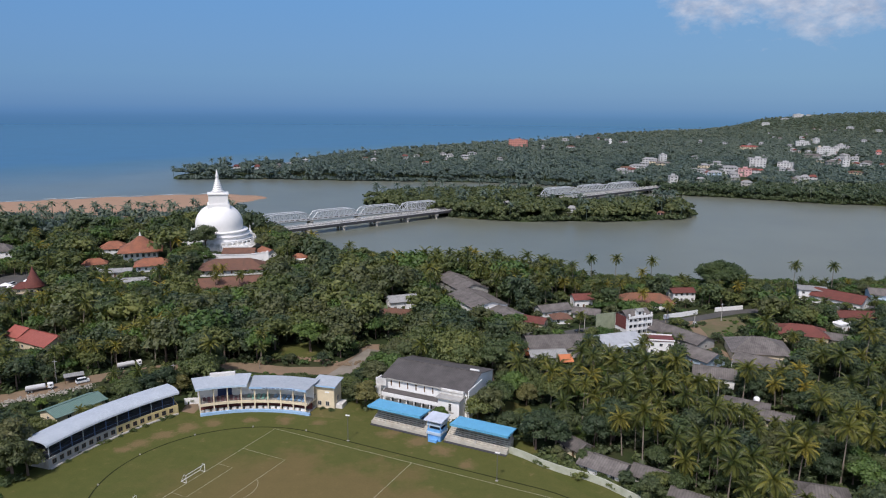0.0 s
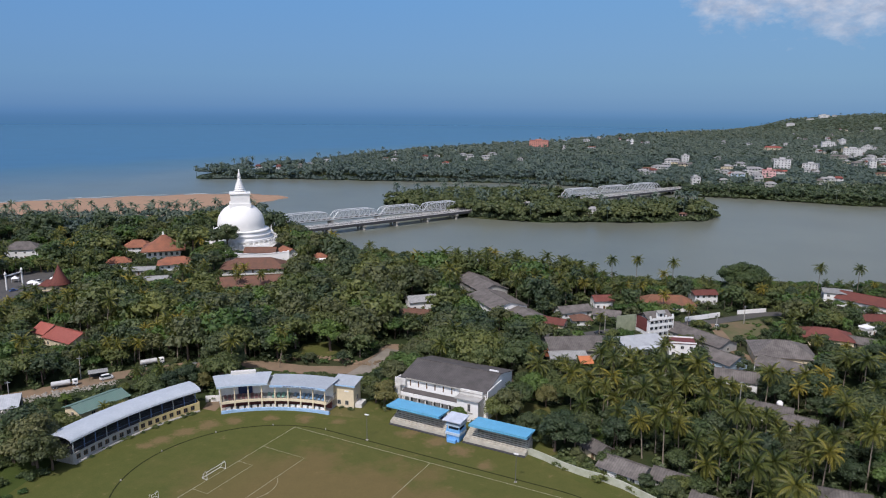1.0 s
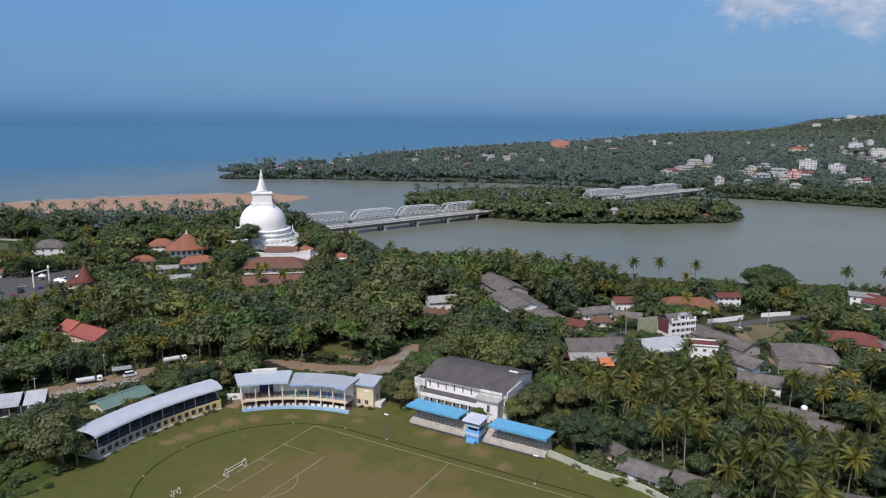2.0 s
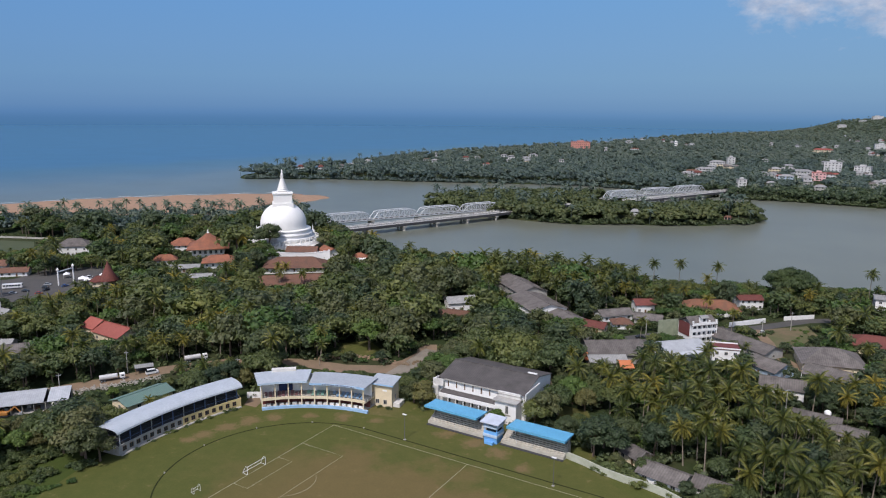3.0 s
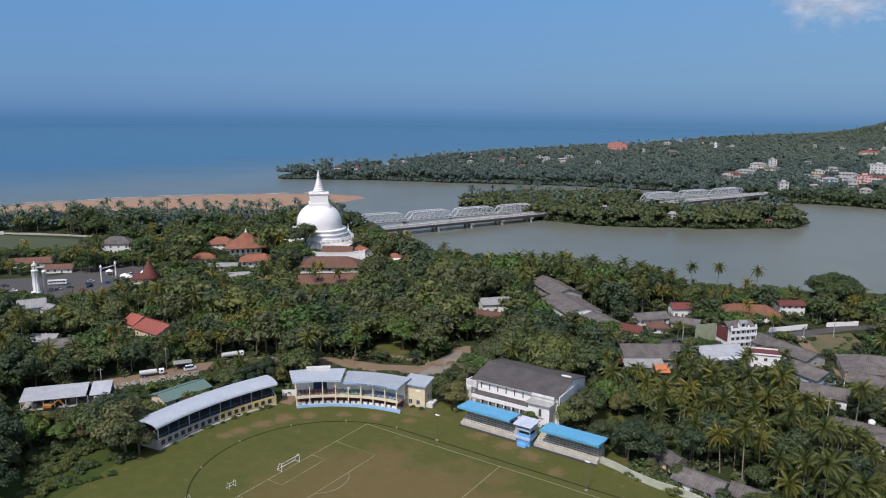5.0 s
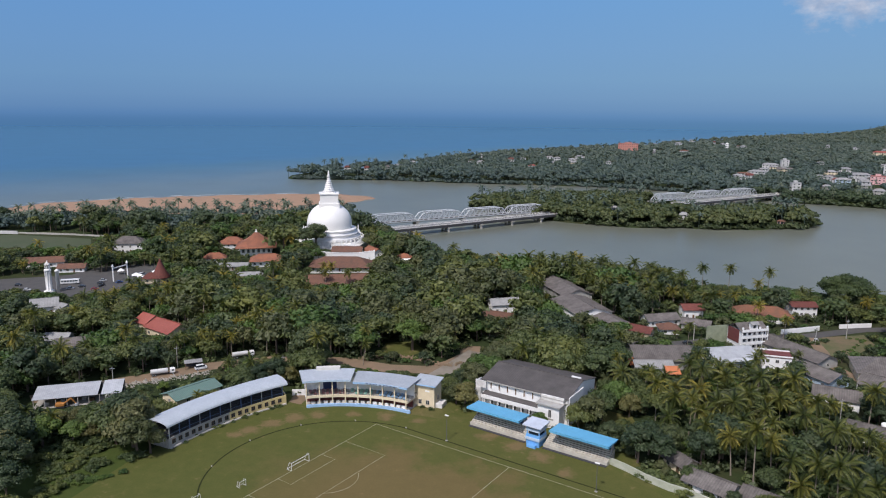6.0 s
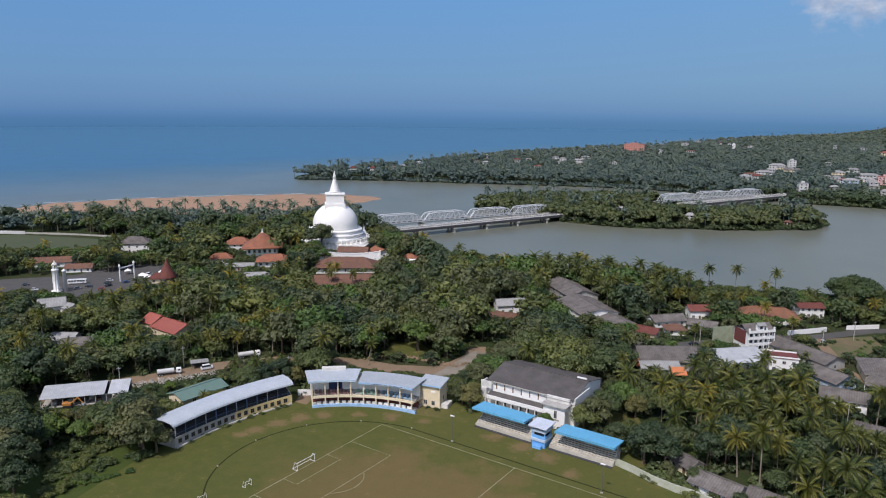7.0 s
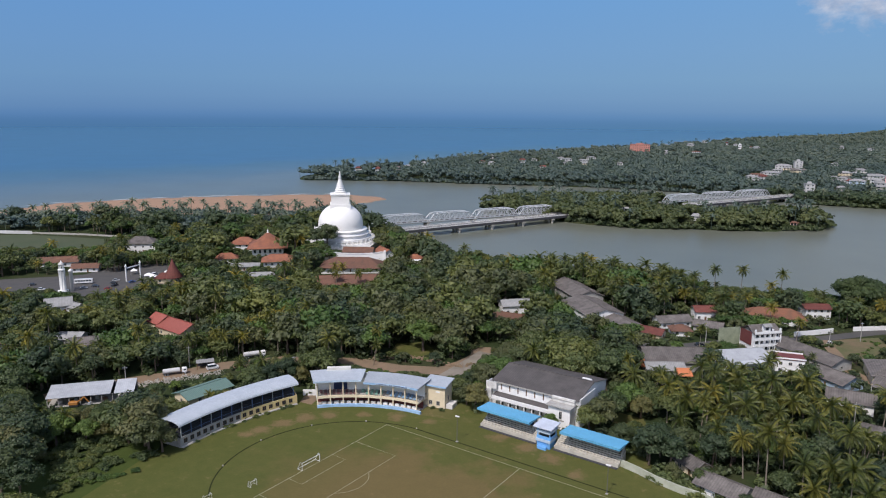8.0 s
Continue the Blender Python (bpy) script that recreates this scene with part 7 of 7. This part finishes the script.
for i, (h, leaf, r, label) in enumerate(((12.5, L_PALM, 5.7, "tall green coconut palm"), (16, L_PALM, 5.2, "tall slender green coconut palm"), (11, L_PALM, 5.8, "short bushy green coconut palm"), (12, L_PALMY, 5.2, "coconut palm with golden yellow fronds"), (13, L_PALM, 5.6, "green coconut palm with drooping fronds"))):
    PALMS.append(palm_kind(11 + i, h, leaf, label, r, 0.5 + 0.35 * i, 24 if i != 4 else 21))
for i, (h, w, leaf, lobes, label) in enumerate(((11, 10, L_TREE, 11, "broad green leafy tree"), (13, 11, L_TREED, 12, "dense dark green tree"), (9, 8, L_TREEB, 9, "bright green young tree"), (12, 12, L_TREE, 13, "wide spreading green tree"), (10, 9, L_TREEO, 10, "olive brown dusty tree"))):
    TREES.append(tree_kind(31 + i, h, w, leaf, label, lobes))
TREES.append(tree_kind(41, 20, 29, L_TREE, "huge spreading rain tree with a flat layered crown", 40, 9000, 0.46, 0.52))


def bush_kind(seed, leaf, label):
    g = thing("bush", Matrix(), label, "bush", "bushes and hedges")
    co, q, _ = leaf_crown(seed, 6, 300, 5.0, 3.4, 0.32)
    crown = new("leaves", mesh_from(co - np.array((0, 0, 0.9)), q, "leaves", leaf))
    crown.parent = g
    bm = bmesh.new()
    tube(bm, [(0, 0, -0.3), (0, 0, 1.2)], [0.15, 0.08], 6)
    part("stem", bm, M_BARK, g)
    return g, 3.0


BUSHES = [bush_kind(51, L_TREEB, "low bright green bush"), bush_kind(52, L_TREE, "low dark green bush")]

FOOT = np.array(FOOTPRINTS)
VIEW = np.array(OPEN_VIEWS)


def blocked(x, y, margin):
    dx, dy = x - FOOT[:, 0], y - FOOT[:, 1]
    c, s = np.cos(FOOT[:, 4]), np.sin(FOOT[:, 4])
    return bool(np.any((np.abs(dx * c + dy * s) < FOOT[:, 2] + margin) & (np.abs(-dx * s + dy * c) < FOOT[:, 3] + margin)))


def allowed_height(x, y, reach):
    """How high a tree may stand without hiding, from the camera's place, what lies beyond it."""
    d = np.hypot(VIEW[:, 0], VIEW[:, 1])
    ex, ey = VIEW[:, 0] / d, VIEW[:, 1] / d
    s = d - (x * ex + y * ey)
    lat = np.abs(-x * ey + y * ex)
    near = (s > -1) & (s < 75 + 0.05 * d) & (lat < VIEW[:, 3] + reach * 0.6)
    if not near.any():
        return 99.0
    return float(np.min((VIEW[:, 2] + s * (107 - VIEW[:, 2]) / d)[near]))


def open_mask(px, py):
    """Which of the places lie on open ground."""
    found = np.zeros(px.shape, bool)
    for poly in OPEN_GROUND:
        found |= inside(px, py, poly)
    return found


PIECES = {g: list(g.children) for g, _ in PALMS + TREES + BUSHES}


def plant(kinds, x, y, scale, count):
    """Sets one tree of a kind: the first is the model itself, the rest are copies that share its meshes."""
    g, h = kinds
    z = float(land_height(np.array([x]), np.array([y]))[0][0])
    m = pose(x, y, z - 0.1, rnd(-3, 3), rnd(-3, 3), rnd(0, 360)) @ Matrix.Scale(scale, 4)
    if count[0]:
        t = g.copy()
        scene.collection.objects.link(t)
        for p in PIECES[g]:
            c = p.copy()
            c.parent = t
            scene.collection.objects.link(c)
        t.matrix_basis = m
    else:
        g.matrix_basis = m
    count[0] += 1


def fuller(parts_list, name, mat, label, parent=None, category="woodland"):
    """Many copies of small templates, joined into one mesh: (template places, quads, list of (x, y, z, scale, turn))."""
    cos, qs, at = [], [], 0
    for co, q, spots in parts_list:
        if not len(spots):
            continue
        s = np.array(spots)
        c, n = np.cos(s[:, 4])[:, None], np.sin(s[:, 4])[:, None]
        x, y, z = co[:, 0] * s[:, 3:4], co[:, 1] * s[:, 3:4], co[:, 2] * s[:, 3:4]
        p = np.stack((x * c - y * n + s[:, 0:1], x * n + y * c + s[:, 1:2], z + s[:, 2:3]), -1)
        cos.append(p.reshape(-1, 3))
        qs.append((q[None] + (np.arange(len(s)) * len(co))[:, None, None]).reshape(-1, q.shape[1]) + at)
        at += len(s) * len(co)
    if not cos:
        return None
    ob = new(name, mesh_from(np.concatenate(cos), np.concatenate(qs), name, mat))
    ob.parent = parent
    if parent is None:
        tagged(ob, label, category, kind="stuff")
    return ob


def post_template(h, r0, r1):
    co = [(r * math.cos(k * math.pi / 2), r * math.sin(k * math.pi / 2), z) for r, z in ((r0, -0.5), (r1, h)) for k in range(4)]
    return np.array(co), np.array([(k, (k + 1) % 4, 4 + (k + 1) % 4, 4 + k) for k in range(4)])


def palm_share(x, y):
    if x < -118 and y < 222:
        return 0.06
    if x > 25 and y < 285:
        return 0.45 if x > 112 else 0.85 if y < 268 else 0.5
    if x > -8 and y > 380:
        return 0.85 if x < 95 else 0.18
    if x < -105 and y < 430:
        return 0.34 if 0.55 < math.sin(x * 0.045 + 1) * math.sin(y * 0.05) + 0.6 else 0.10
    if x > 30:
        return 0.16
    return 0.07


spots = []
random.seed(5)
step = 6.4
for iy in range(int((560 - 120) / step)):
    for ix in range(int(800 / step)):
        x, y = -430 + ix * step + rnd(-2.6, 2.6), 125 + iy * step + rnd(-2.6, 2.6)
        a = math.degrees(math.atan2(x, y))
        if not -43.5 < a < 34.5:
            continue
        spots.append((math.hypot(x, y), x, y))
for iy in range(34):
    for ix in range(22):
        x, y = 34 + ix * 5.0 + rnd(-2, 2), 172 + iy * 5.0 + rnd(-2, 2)
        if y < 262 and y > 240 - 0.9 * x and 12 < math.degrees(math.atan2(x, y)) < 34.5 and random.random() < 0.45:
            spots.append((math.hypot(x, y), x, y))
for iy in range(10):
    for ix in range(62):
        x, y = -4 + ix * 5.2 + rnd(-2, 2), 402 + iy * 5.2 + rnd(-2, 2)
        if math.degrees(math.atan2(x, y)) < 34.5:
            spots.append((math.hypot(x, y), x, y))
spots.sort()
sx, sy = np.array([s[1] for s in spots]), np.array([s[2] for s in spots])
sz, ssand = land_height(sx, sy)
palm_n, tree_n, counts = 0, 0, {}
stems = {}   # palms already set, by 8 m square


def crowded(x, y, gap):
    """Whether a palm already stands within the gap; if none does, this one is noted."""
    i, j = int(x // 8), int(y // 8)
    for a in (i - 1, i, i + 1):
        for b in (j - 1, j, j + 1):
            if any(math.hypot(x - u, y - v) < gap for u, v in stems.get((a, b), ())):
                return True
    stems.setdefault((i, j), []).append((x, y))
    return False


far_palms, far_palmsy, far_trees = [], [], [[], [], [], [], []]
OVALP = [on_pitch(46 + 78 * math.cos(a), -6 + 53 * math.sin(a))[:2] for a in np.linspace(0, math.tau, 40)[:-1]]
OPEN_GROUND += [OVALP, [(-136, 161), (-133, 171), (-131, 184), (-118, 188), (-116, 196), (-104, 222), (-92, 240), (-60, 256), (-36, 250), (-24, 235), (24, 214), (40, 192), (70, 160), (110, 100), (-100, 90)]]
bare = open_mask(sx, sy)
for (d, x, y), z, sd, is_bare in zip(spots, sz, ssand, bare):
    if z < -2.2 or sd > 0.35 or is_bare:
        continue
    is_palm = random.random() < palm_share(x, y)
    scale = rnd(0.75, 1.2) if is_palm else rnd(0.7, 1.35) * (1.35 if y > 415 and x < -80 else 1.0)
    if not is_palm and -130 < x < 40 and 262 < y < 480:
        if random.random() < 0.10:
            continue
        scale *= 1.25
    reach = (5.0 if is_palm else 4.8) * scale
    if x > 95 and y > 370:
        scale *= 0.92
    if blocked(x, y, 1.5 if is_palm else reach * 0.6):
        continue
    high = allowed_height(x, y, reach) - max(0.0, z)
    if y > 392 and x > 76:
        high = min(high, 8.5 if x < 172 else 7.5)
    pick = random.random()
    turn = rnd(0, 6.28)
    if is_palm:
        k = 3 if pick < (0.10 if x > 20 and y < 400 else 0.16 if x < -70 else 0.03) else (0 if pick < 0.42 else 1 if pick < 0.62 else 2 if pick < 0.85 else 4)
        h = PALMS[k][1] * scale + 1.5
        if high < h:
            if high < 6.5:
                is_palm = False
            else:
                scale = (high - 1.5) / PALMS[k][1]
        if is_palm and crowded(x, y, 5.6 if y < 300 else 5.6):
            if x > 25 and y < 285 and random.random() < 0.85:
                continue
            is_palm = False
        if is_palm:
            if palm_n < 300:
                plant(PALMS[k], x, y, scale, counts.setdefault(("p", k), [0]))
                palm_n += 1
            else:
                (far_palmsy if k == 3 else far_palms).append((x, y, z, scale, turn))
            continue
    dusty = 0.40 if -170 < x < -10 and 285 < y < 430 else 0.14
    k = 4 if pick < dusty else (0, 0, 0, 1, 1, 1, 2, 2, 3, 3)[int((pick - dusty) / (1 - dusty) * 9.99)]
    if x > 104 and y < 330 and k in (0, 3) and random.random() < 0.75:
        k = 1
    if random.random() < 0.16:
        scale *= rnd(1.25, 1.65)
    h = TREES[k][1] * scale
    if high < h:
        if high < 1.3:
            continue
        scale *= high / h
    if tree_n < 282:
        plant(TREES[k], x, y, scale, counts.setdefault(("t", k), [0]))
        tree_n += 1
    else:
        far_trees[k].append((x, y, z, scale, turn))

# single trees that stand out
for kind, k, x, y, s in (("p", 1, 90, 421, 1.08), ("p", 1, 105, 424, 1.08), ("p", 1, 126, 421, 1.04), ("p", 1, 206, 408, 1.08), ("p", 1, 230, 410, 1.05), ("p", 3, 84, 384, 0.85), ("p", 3, 92, 386, 0.9), ("p", 3, 99, 389, 0.9), ("p", 3, 117, 412, 0.95), ("p", 3, 113, 347, 0.8), ("p", 3, 165, 386, 0.9), ("p", 3, 115, 257, 0.85), ("p", 3, 120, 241, 0.85), ("p", 3, 131, 241, 0.8), ("p", 3, 127, 246, 0.9), ("p", 3, 124, 257, 0.8), ("p", 3, 77, 188, 0.85), ("p", 3, 81, 184, 0.75), ("p", 3, 52, 222, 0.9), ("p", 3, 106, 367, 0.9), ("p", 3, -138, 296, 0.85), ("p", 3, -140, 276, 0.85), ("p", 3, -129, 395, 0.85), ("p", 3, -117, 397, 0.85), ("p", 3, -141, 359, 0.85), ("p", 4, -75, 278, 0.7), ("p", 3, -91, 290, 0.8), ("p", 3, -102, 285, 0.8), ("p", 3, -121, 286, 0.8), ("p", 3, -134, 279, 0.8), ("p", 3, -190, 342, 0.85),
                         ("p", 3, -128, 408, 0.9), ("p", 3, -134, 410, 0.85), ("p", 3, -160, 400, 0.9), ("p", 3, -150, 372, 0.9), ("p", 3, -118, 352, 0.9), ("p", 3, -104, 330, 0.9), ("t", 5, 163, 407, 1.14), ("t", 1, 155, 399, 1.0), ("t", 0, 168, 399, 1.1), ("t", 1, -486, 568, 1.5), ("t", 1, -482, 572, 1.2), ("t", 1, -164, 484, 1.75), ("t", 1, -171, 482, 1.5), ("t", 4, -125, 531, 1.9), ("t", 4, -123.5, 188.5, 1.5), ("t", 4, -120.5, 191, 1.15), ("t", 1, -125.5, 201, 0.8), ("t", 4, -128, 194, 1.8), ("t", 1, -133, 198, 1.5), ("t", 4, -133, 205, 1.5), ("t", 0, -136, 202, 1.1), ("t", 0, -104, 470, 1.1), ("t", 3, -110, 480, 1.1), ("t", 4, -27.5, 241, 1.15), ("t", 4, -31, 245, 1.0), ("t", 4, 16, 230, 1.5), ("t", 0, 21, 240, 1.2), ("t", 2, 27, 250, 1.4), ("t", 1, 22, 219, 0.8), ("t", 0, 25, 222, 0.75),
                         ("t", 2, -58, 300, 1.9), ("t", 2, -48, 304, 1.5), ("t", 0, -62, 316, 1.5), ("t", 1, -156, 176, 1.5), ("t", 1, -166, 185, 1.5), ("t", 1, -160, 168, 1.35), ("t", 1, -151, 167, 1.3), ("t", 1, -178, 196, 1.15), ("t", 1, -143, 158, 1.1), ("t", 1, -149, 158, 1.3), ("t", 1, -168, 174, 1.4), ("t", 1, -173, 188, 1.15), ("t", 0, -184, 206, 1.1), ("t", 1, 57, 178, 0.8), ("t", 0, 44, 200, 0.6), ("t", 3, 93, 286, 0.6), ("t", 1, 84, 271, 0.95), ("t", 4, 88, 268, 0.9), ("t", 2, 75, 191, 1.0), ("t", 0, 61, 184, 0.75), ("t", 0, 67, 183, 0.8), ("t", 1, 53, 187, 0.5), ("t", 1, 30, 210, 1.15), ("t", 1, 36, 208, 1.0), ("t", 1, 40, 215, 1.0), ("t", 1, 34, 216, 1.0), ("t", 4, 31, 244, 1.0), ("t", 0, 38, 250, 1.0), ("t", 1, 150, 274, 1.15), ("t", 1, 172, 288, 1.1), ("t", 1, 156, 246, 1.2), ("t", 1, 161, 310, 0.8), ("t", 1, 122, 199, 1.0), ("t", 0, 126, 190, 1.1), ("p", 3, 82, 196, 0.8)):
    plant((PALMS if kind == "p" else TREES)[k], x, y, s, counts.setdefault((kind, k), [0]))
# hedges and bushes along the bank, the walls and the stands
random.seed(17)
for line, n, k, s in (([(-136, 160), (-134, 172), (-131, 184), (-122, 189)], 16, 1, 0.9), ([(-150, 180), (-146, 192), (-138, 204), (-146, 210)], 44, 1, 1.1), ([(-158, 190), (-152, 206), (-160, 214)], 34, 1, 1.1), ([(-137, 165), (-139, 177), (-141, 187), (-136, 194)], 30, 1, 0.8), ([(-142, 168), (-146, 182), (-150, 194)], 26, 1, 0.8), ([(30, 204), (38, 198), (46, 192), (53, 186), (60, 176)], 30, 1, 0.95), ([(45, 215), (60, 230), (80, 225), (95, 208), (98, 192)], 44, 0, 1.0), ([(36, 222), (44, 236), (56, 248), (75, 250)], 26, 1, 1.1),
                      ([(-112, 204), (-108, 214), (-101, 225), (-95, 232)], 9, 1, 0.38), ([(-44, 240), (-37, 237)], 3, 1, 0.5), ([(-84, 252), (-70, 258), (-50, 256)], 14, 1, 0.8), ([(20, 216), (26, 226), (30, 240)], 12, 1, 0.8), ([(-60, 284), (-50, 290), (-40, 300)], 9, 0, 0.7), ([(131, 353), (126, 340)], 4, 1, 0.8), ([(128, 328), (138, 334), (150, 350), (142, 354)], 14, 0, 0.42), ([(-136, 168), (-128, 172), (-120, 180)], 16, 0, 0.5), ([(112, 330), (120, 320), (124, 300)], 6, 1, 0.7)):
    for i in range(n):
        f = random.random() * (len(line) - 1)
        a, b = line[int(f)], line[min(int(f) + 1, len(line) - 1)]
        w = 0.6 if s < 0.6 else 2.6
        x, y = a[0] + (b[0] - a[0]) * (f % 1) + rnd(-w, w), a[1] + (b[1] - a[1]) * (f % 1) + rnd(-w, w)
        plant(BUSHES[k], x, y, s * rnd(0.7, 1.25), counts.setdefault(("b", k), [0]))
for a in (159, 155.5, 151, 148.5, 146, 143.5, 140, 138.3):
    plant(BUSHES[1], -16.3 + 103.6 * math.cos(radians(a)), 162.1 + 103.6 * math.sin(radians(a)), rnd(0.32, 0.6), counts.setdefault(("b", 1), [0]))
# undergrowth below the trees
shrubs = [[], []]
keepout = open_mask(sx, sy)
for (d, x, y), z, sd, is_bare in zip(spots, sz, ssand, keepout):
    if z < -1.5 or sd > 0.3 or is_bare or d > 440:
        continue
    x, y = x + rnd(-3, 3), y + rnd(-3, 3)
    if blocked(x, y, 0.6):
        continue
    s = min(rnd(0.7, 1.6), max(0.35, (allowed_height(x, y, 2.5) - max(0.0, z)) / 3.2))
    shrubs[0 if random.random() < 0.6 else 1].append((x, y, z - 0.3, s, rnd(0, 6.28)))
for i, (leaf, name) in enumerate(((L_TREED, "undergrowth"), (L_TREE, "light_undergrowth"))):
    co, q, _ = leaf_crown(150 + i, 4, 40, 5.5, 3.4, 0.55, 1)
    fuller([(co - np.array((0, 0, 0.8)), q, shrubs[i])], name, leaf, "dense green undergrowth below the trees", category="undergrowth")

mid_palm = [frond_palm(70 + i, 18, 6, 13, 5.5) for i in range(2)]
lifted = [(co + np.array((0, 0, 13.0)), q) for co, q in mid_palm]
half = len(far_palms) // 2
grove = fuller([(*lifted[0], far_palms[:half]), (*lifted[1], far_palms[half:])], "palm_grove", L_PALMD, "dense grove of green coconut palms")
if grove:
    fuller([(*post_template(13.0, 0.22, 0.15), far_palms)], "trunks", M_TRUNK, "", grove)
grove = fuller([(*lifted[1], far_palmsy)], "yellow_palm_grove", L_PALMY, "scattered coconut palms with golden yellow fronds")
if grove:
    fuller([(*post_template(13.0, 0.22, 0.15), far_palmsy)], "trunks", M_TRUNK, "", grove)
for i, (leaf, name, label) in enumerate(((L_TREE, "woodland", "dense green broadleaf trees"), (L_TREED, "dark_woodland", "dense dark green broadleaf trees"), (L_TREEB, "young_woodland", "bright green young trees and shrubs"), (L_TREE, "wide_woodland", "wide spreading green trees"), (L_TREEO, "olive_woodland", "dusty olive brown trees"))):
    co, q, _ = leaf_crown(90 + i, 9, 430, 11, 11, 0.56, 1)
    co2, q2, _ = leaf_crown(95 + i, 8, 370, 9.5, 9.5, 0.54, 1)
    n = len(far_trees[i]) // 2
    grove = fuller([(co, q, far_trees[i][:n]), (co2, q2, far_trees[i][n:])], name, leaf, label)
    if grove:
        fuller([(*post_template(5.0, 0.35, 0.2), far_trees[i])], "trunks", M_BARK, "", grove)

# woods of the island, the spit and the far shore
random.seed(9)


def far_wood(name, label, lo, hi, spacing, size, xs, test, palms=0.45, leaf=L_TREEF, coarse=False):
    xx, yy = [], []
    y = lo
    while y < hi:
        x = xs[0]
        while x < xs[1]:
            xx.append(x + rnd(-0.45, 0.45) * spacing), yy.append(y + rnd(-0.45, 0.45) * spacing)
            x += spacing
        y += spacing
    xx, yy = np.array(xx), np.array(yy)
    z, sand = land_height(xx, yy)
    a = np.degrees(np.arctan2(xx, yy))
    ok = ~open_mask(xx, yy) & (z > -3.1) & (sand < 0.4) & (a > -44) & (a < 35) & test(xx, yy)
    trees, plms = [], []
    for x, y, zz in zip(xx[ok], yy[ok], z[ok]):
        if blocked(x, y, 4.0):
            continue
        s = size * rnd(0.7, 1.2)
        h = allowed_height(x, y, 5 * size) - max(0.0, zz)
        if h < 12 * s:
            s = h / 12
        if s < 0.25:
            continue
        (plms if random.random() < palms else trees).append((x, y, zz, s, rnd(0, 6.28)))
    # crowns smoothed to keep contrast low, as haze would
    co, q, _ = leaf_crown(120, 6, 54, 12.0, 11.5, 1.1, 1, 1.1, 0.28, 0.85)
    co2, q2, _ = leaf_crown(121, 5, 45, 11.0, 9.5, 1.1, 1, 1.1, 0.28, 0.85)
    if coarse:
        co, q, _ = leaf_crown(122, 4, 24, 14.0, 11.5, 1.8, 1, 1.2, 0.25, 0.9)
        co2, q2, _ = leaf_crown(123, 3, 18, 13.0, 9.5, 1.8, 1, 1.2, 0.25, 0.9)
    n = len(trees) // 2
    fuller([(co, q, trees[:n]), (co2, q2, trees[n:])], name, leaf, label)
    # palms of every far wood take the haze-tinted fronds
    co, q = strip_palm(130, 9, 5.4)
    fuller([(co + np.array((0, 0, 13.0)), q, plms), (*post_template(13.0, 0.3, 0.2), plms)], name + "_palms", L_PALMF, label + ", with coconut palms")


far_wood("island_wood", "dense green wood on the river island", 680, 900, 7.6, 1.32, (-100, 280), lambda x, y: depth_in(x, y, ISLAND) > -4, 0.10, L_TREED)
SPIT = [(-620, 440), (-560, 500), (-500, 576), (-460, 604), (-420, 630), (-370, 650), (-312, 660), (-262, 668), (-232, 700), (-205, 720), (-175, 630), (-150, 590), (-120, 575), (-180, 545), (-400, 540), (-480, 500)]
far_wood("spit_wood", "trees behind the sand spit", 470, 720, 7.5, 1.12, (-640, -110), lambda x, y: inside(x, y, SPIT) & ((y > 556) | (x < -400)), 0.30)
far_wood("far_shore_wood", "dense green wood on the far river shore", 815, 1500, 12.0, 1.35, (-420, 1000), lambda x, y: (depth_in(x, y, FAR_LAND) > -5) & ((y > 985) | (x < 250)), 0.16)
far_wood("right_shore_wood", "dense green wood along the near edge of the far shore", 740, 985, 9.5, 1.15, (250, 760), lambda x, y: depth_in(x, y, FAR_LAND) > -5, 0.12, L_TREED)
far_wood("distant_wood", "distant woods behind the far shore, leaves tinted for haze", 1500, 2500, 19.0, 1.2, (-300, 1800), lambda x, y: depth_in(x, y, FAR_LAND) > 5, 0.1, L_TREEF, True)
far_wood("horizon_wood", "woods reaching to the horizon, leaves tinted for haze", 2500, 4300, 26.0, 1.25, (0, 3000), lambda x, y: (depth_in(x, y, FAR_LAND) > 10) & (np.hypot(x, y) < 4480), 0.06, L_TREEF, True)

# bushes hanging over the river banks
random.seed(21)
rim, far_rim = [], []
for line, gap in ((ISLAND + ISLAND[:1], 3.6), (FAR_LAND[:12], 5.5), (NEAR_LAND[12:25], 4.0)):
    for (x0, y0), (x1, y1) in zip(line, line[1:]):
        n = int(math.hypot(x1 - x0, y1 - y0) / gap)
        for i in range(n):
            f = (i + random.random()) / n
            for k in range(3 if y0 > 880 else 1):
                x, y = x0 + (x1 - x0) * f + rnd(-4, 4), y0 + (y1 - y0) * f + rnd(-4, 4 + 8 * k)
                if x > -386 and -44 < math.degrees(math.atan2(x, y)) < 35 and not blocked(x, y, 1.0):
                    (far_rim if y > 900 and x < 300 else rim).append((x, y, -2.9 + rnd(0, 0.8), rnd(0.9, 1.8) * (1.6 if y > 655 else 1.0), rnd(0, 6.28)))
co, q, _ = leaf_crown(160, 5, 70, 5.5, 3.6, 0.6, 1)
fuller([(co - np.array((0, 0, 1.2)), q, rim)], "bank_bushes", L_TREED, "low green bushes hanging over the river bank", category="undergrowth")
# bushes in the leaf colour tinted for haze
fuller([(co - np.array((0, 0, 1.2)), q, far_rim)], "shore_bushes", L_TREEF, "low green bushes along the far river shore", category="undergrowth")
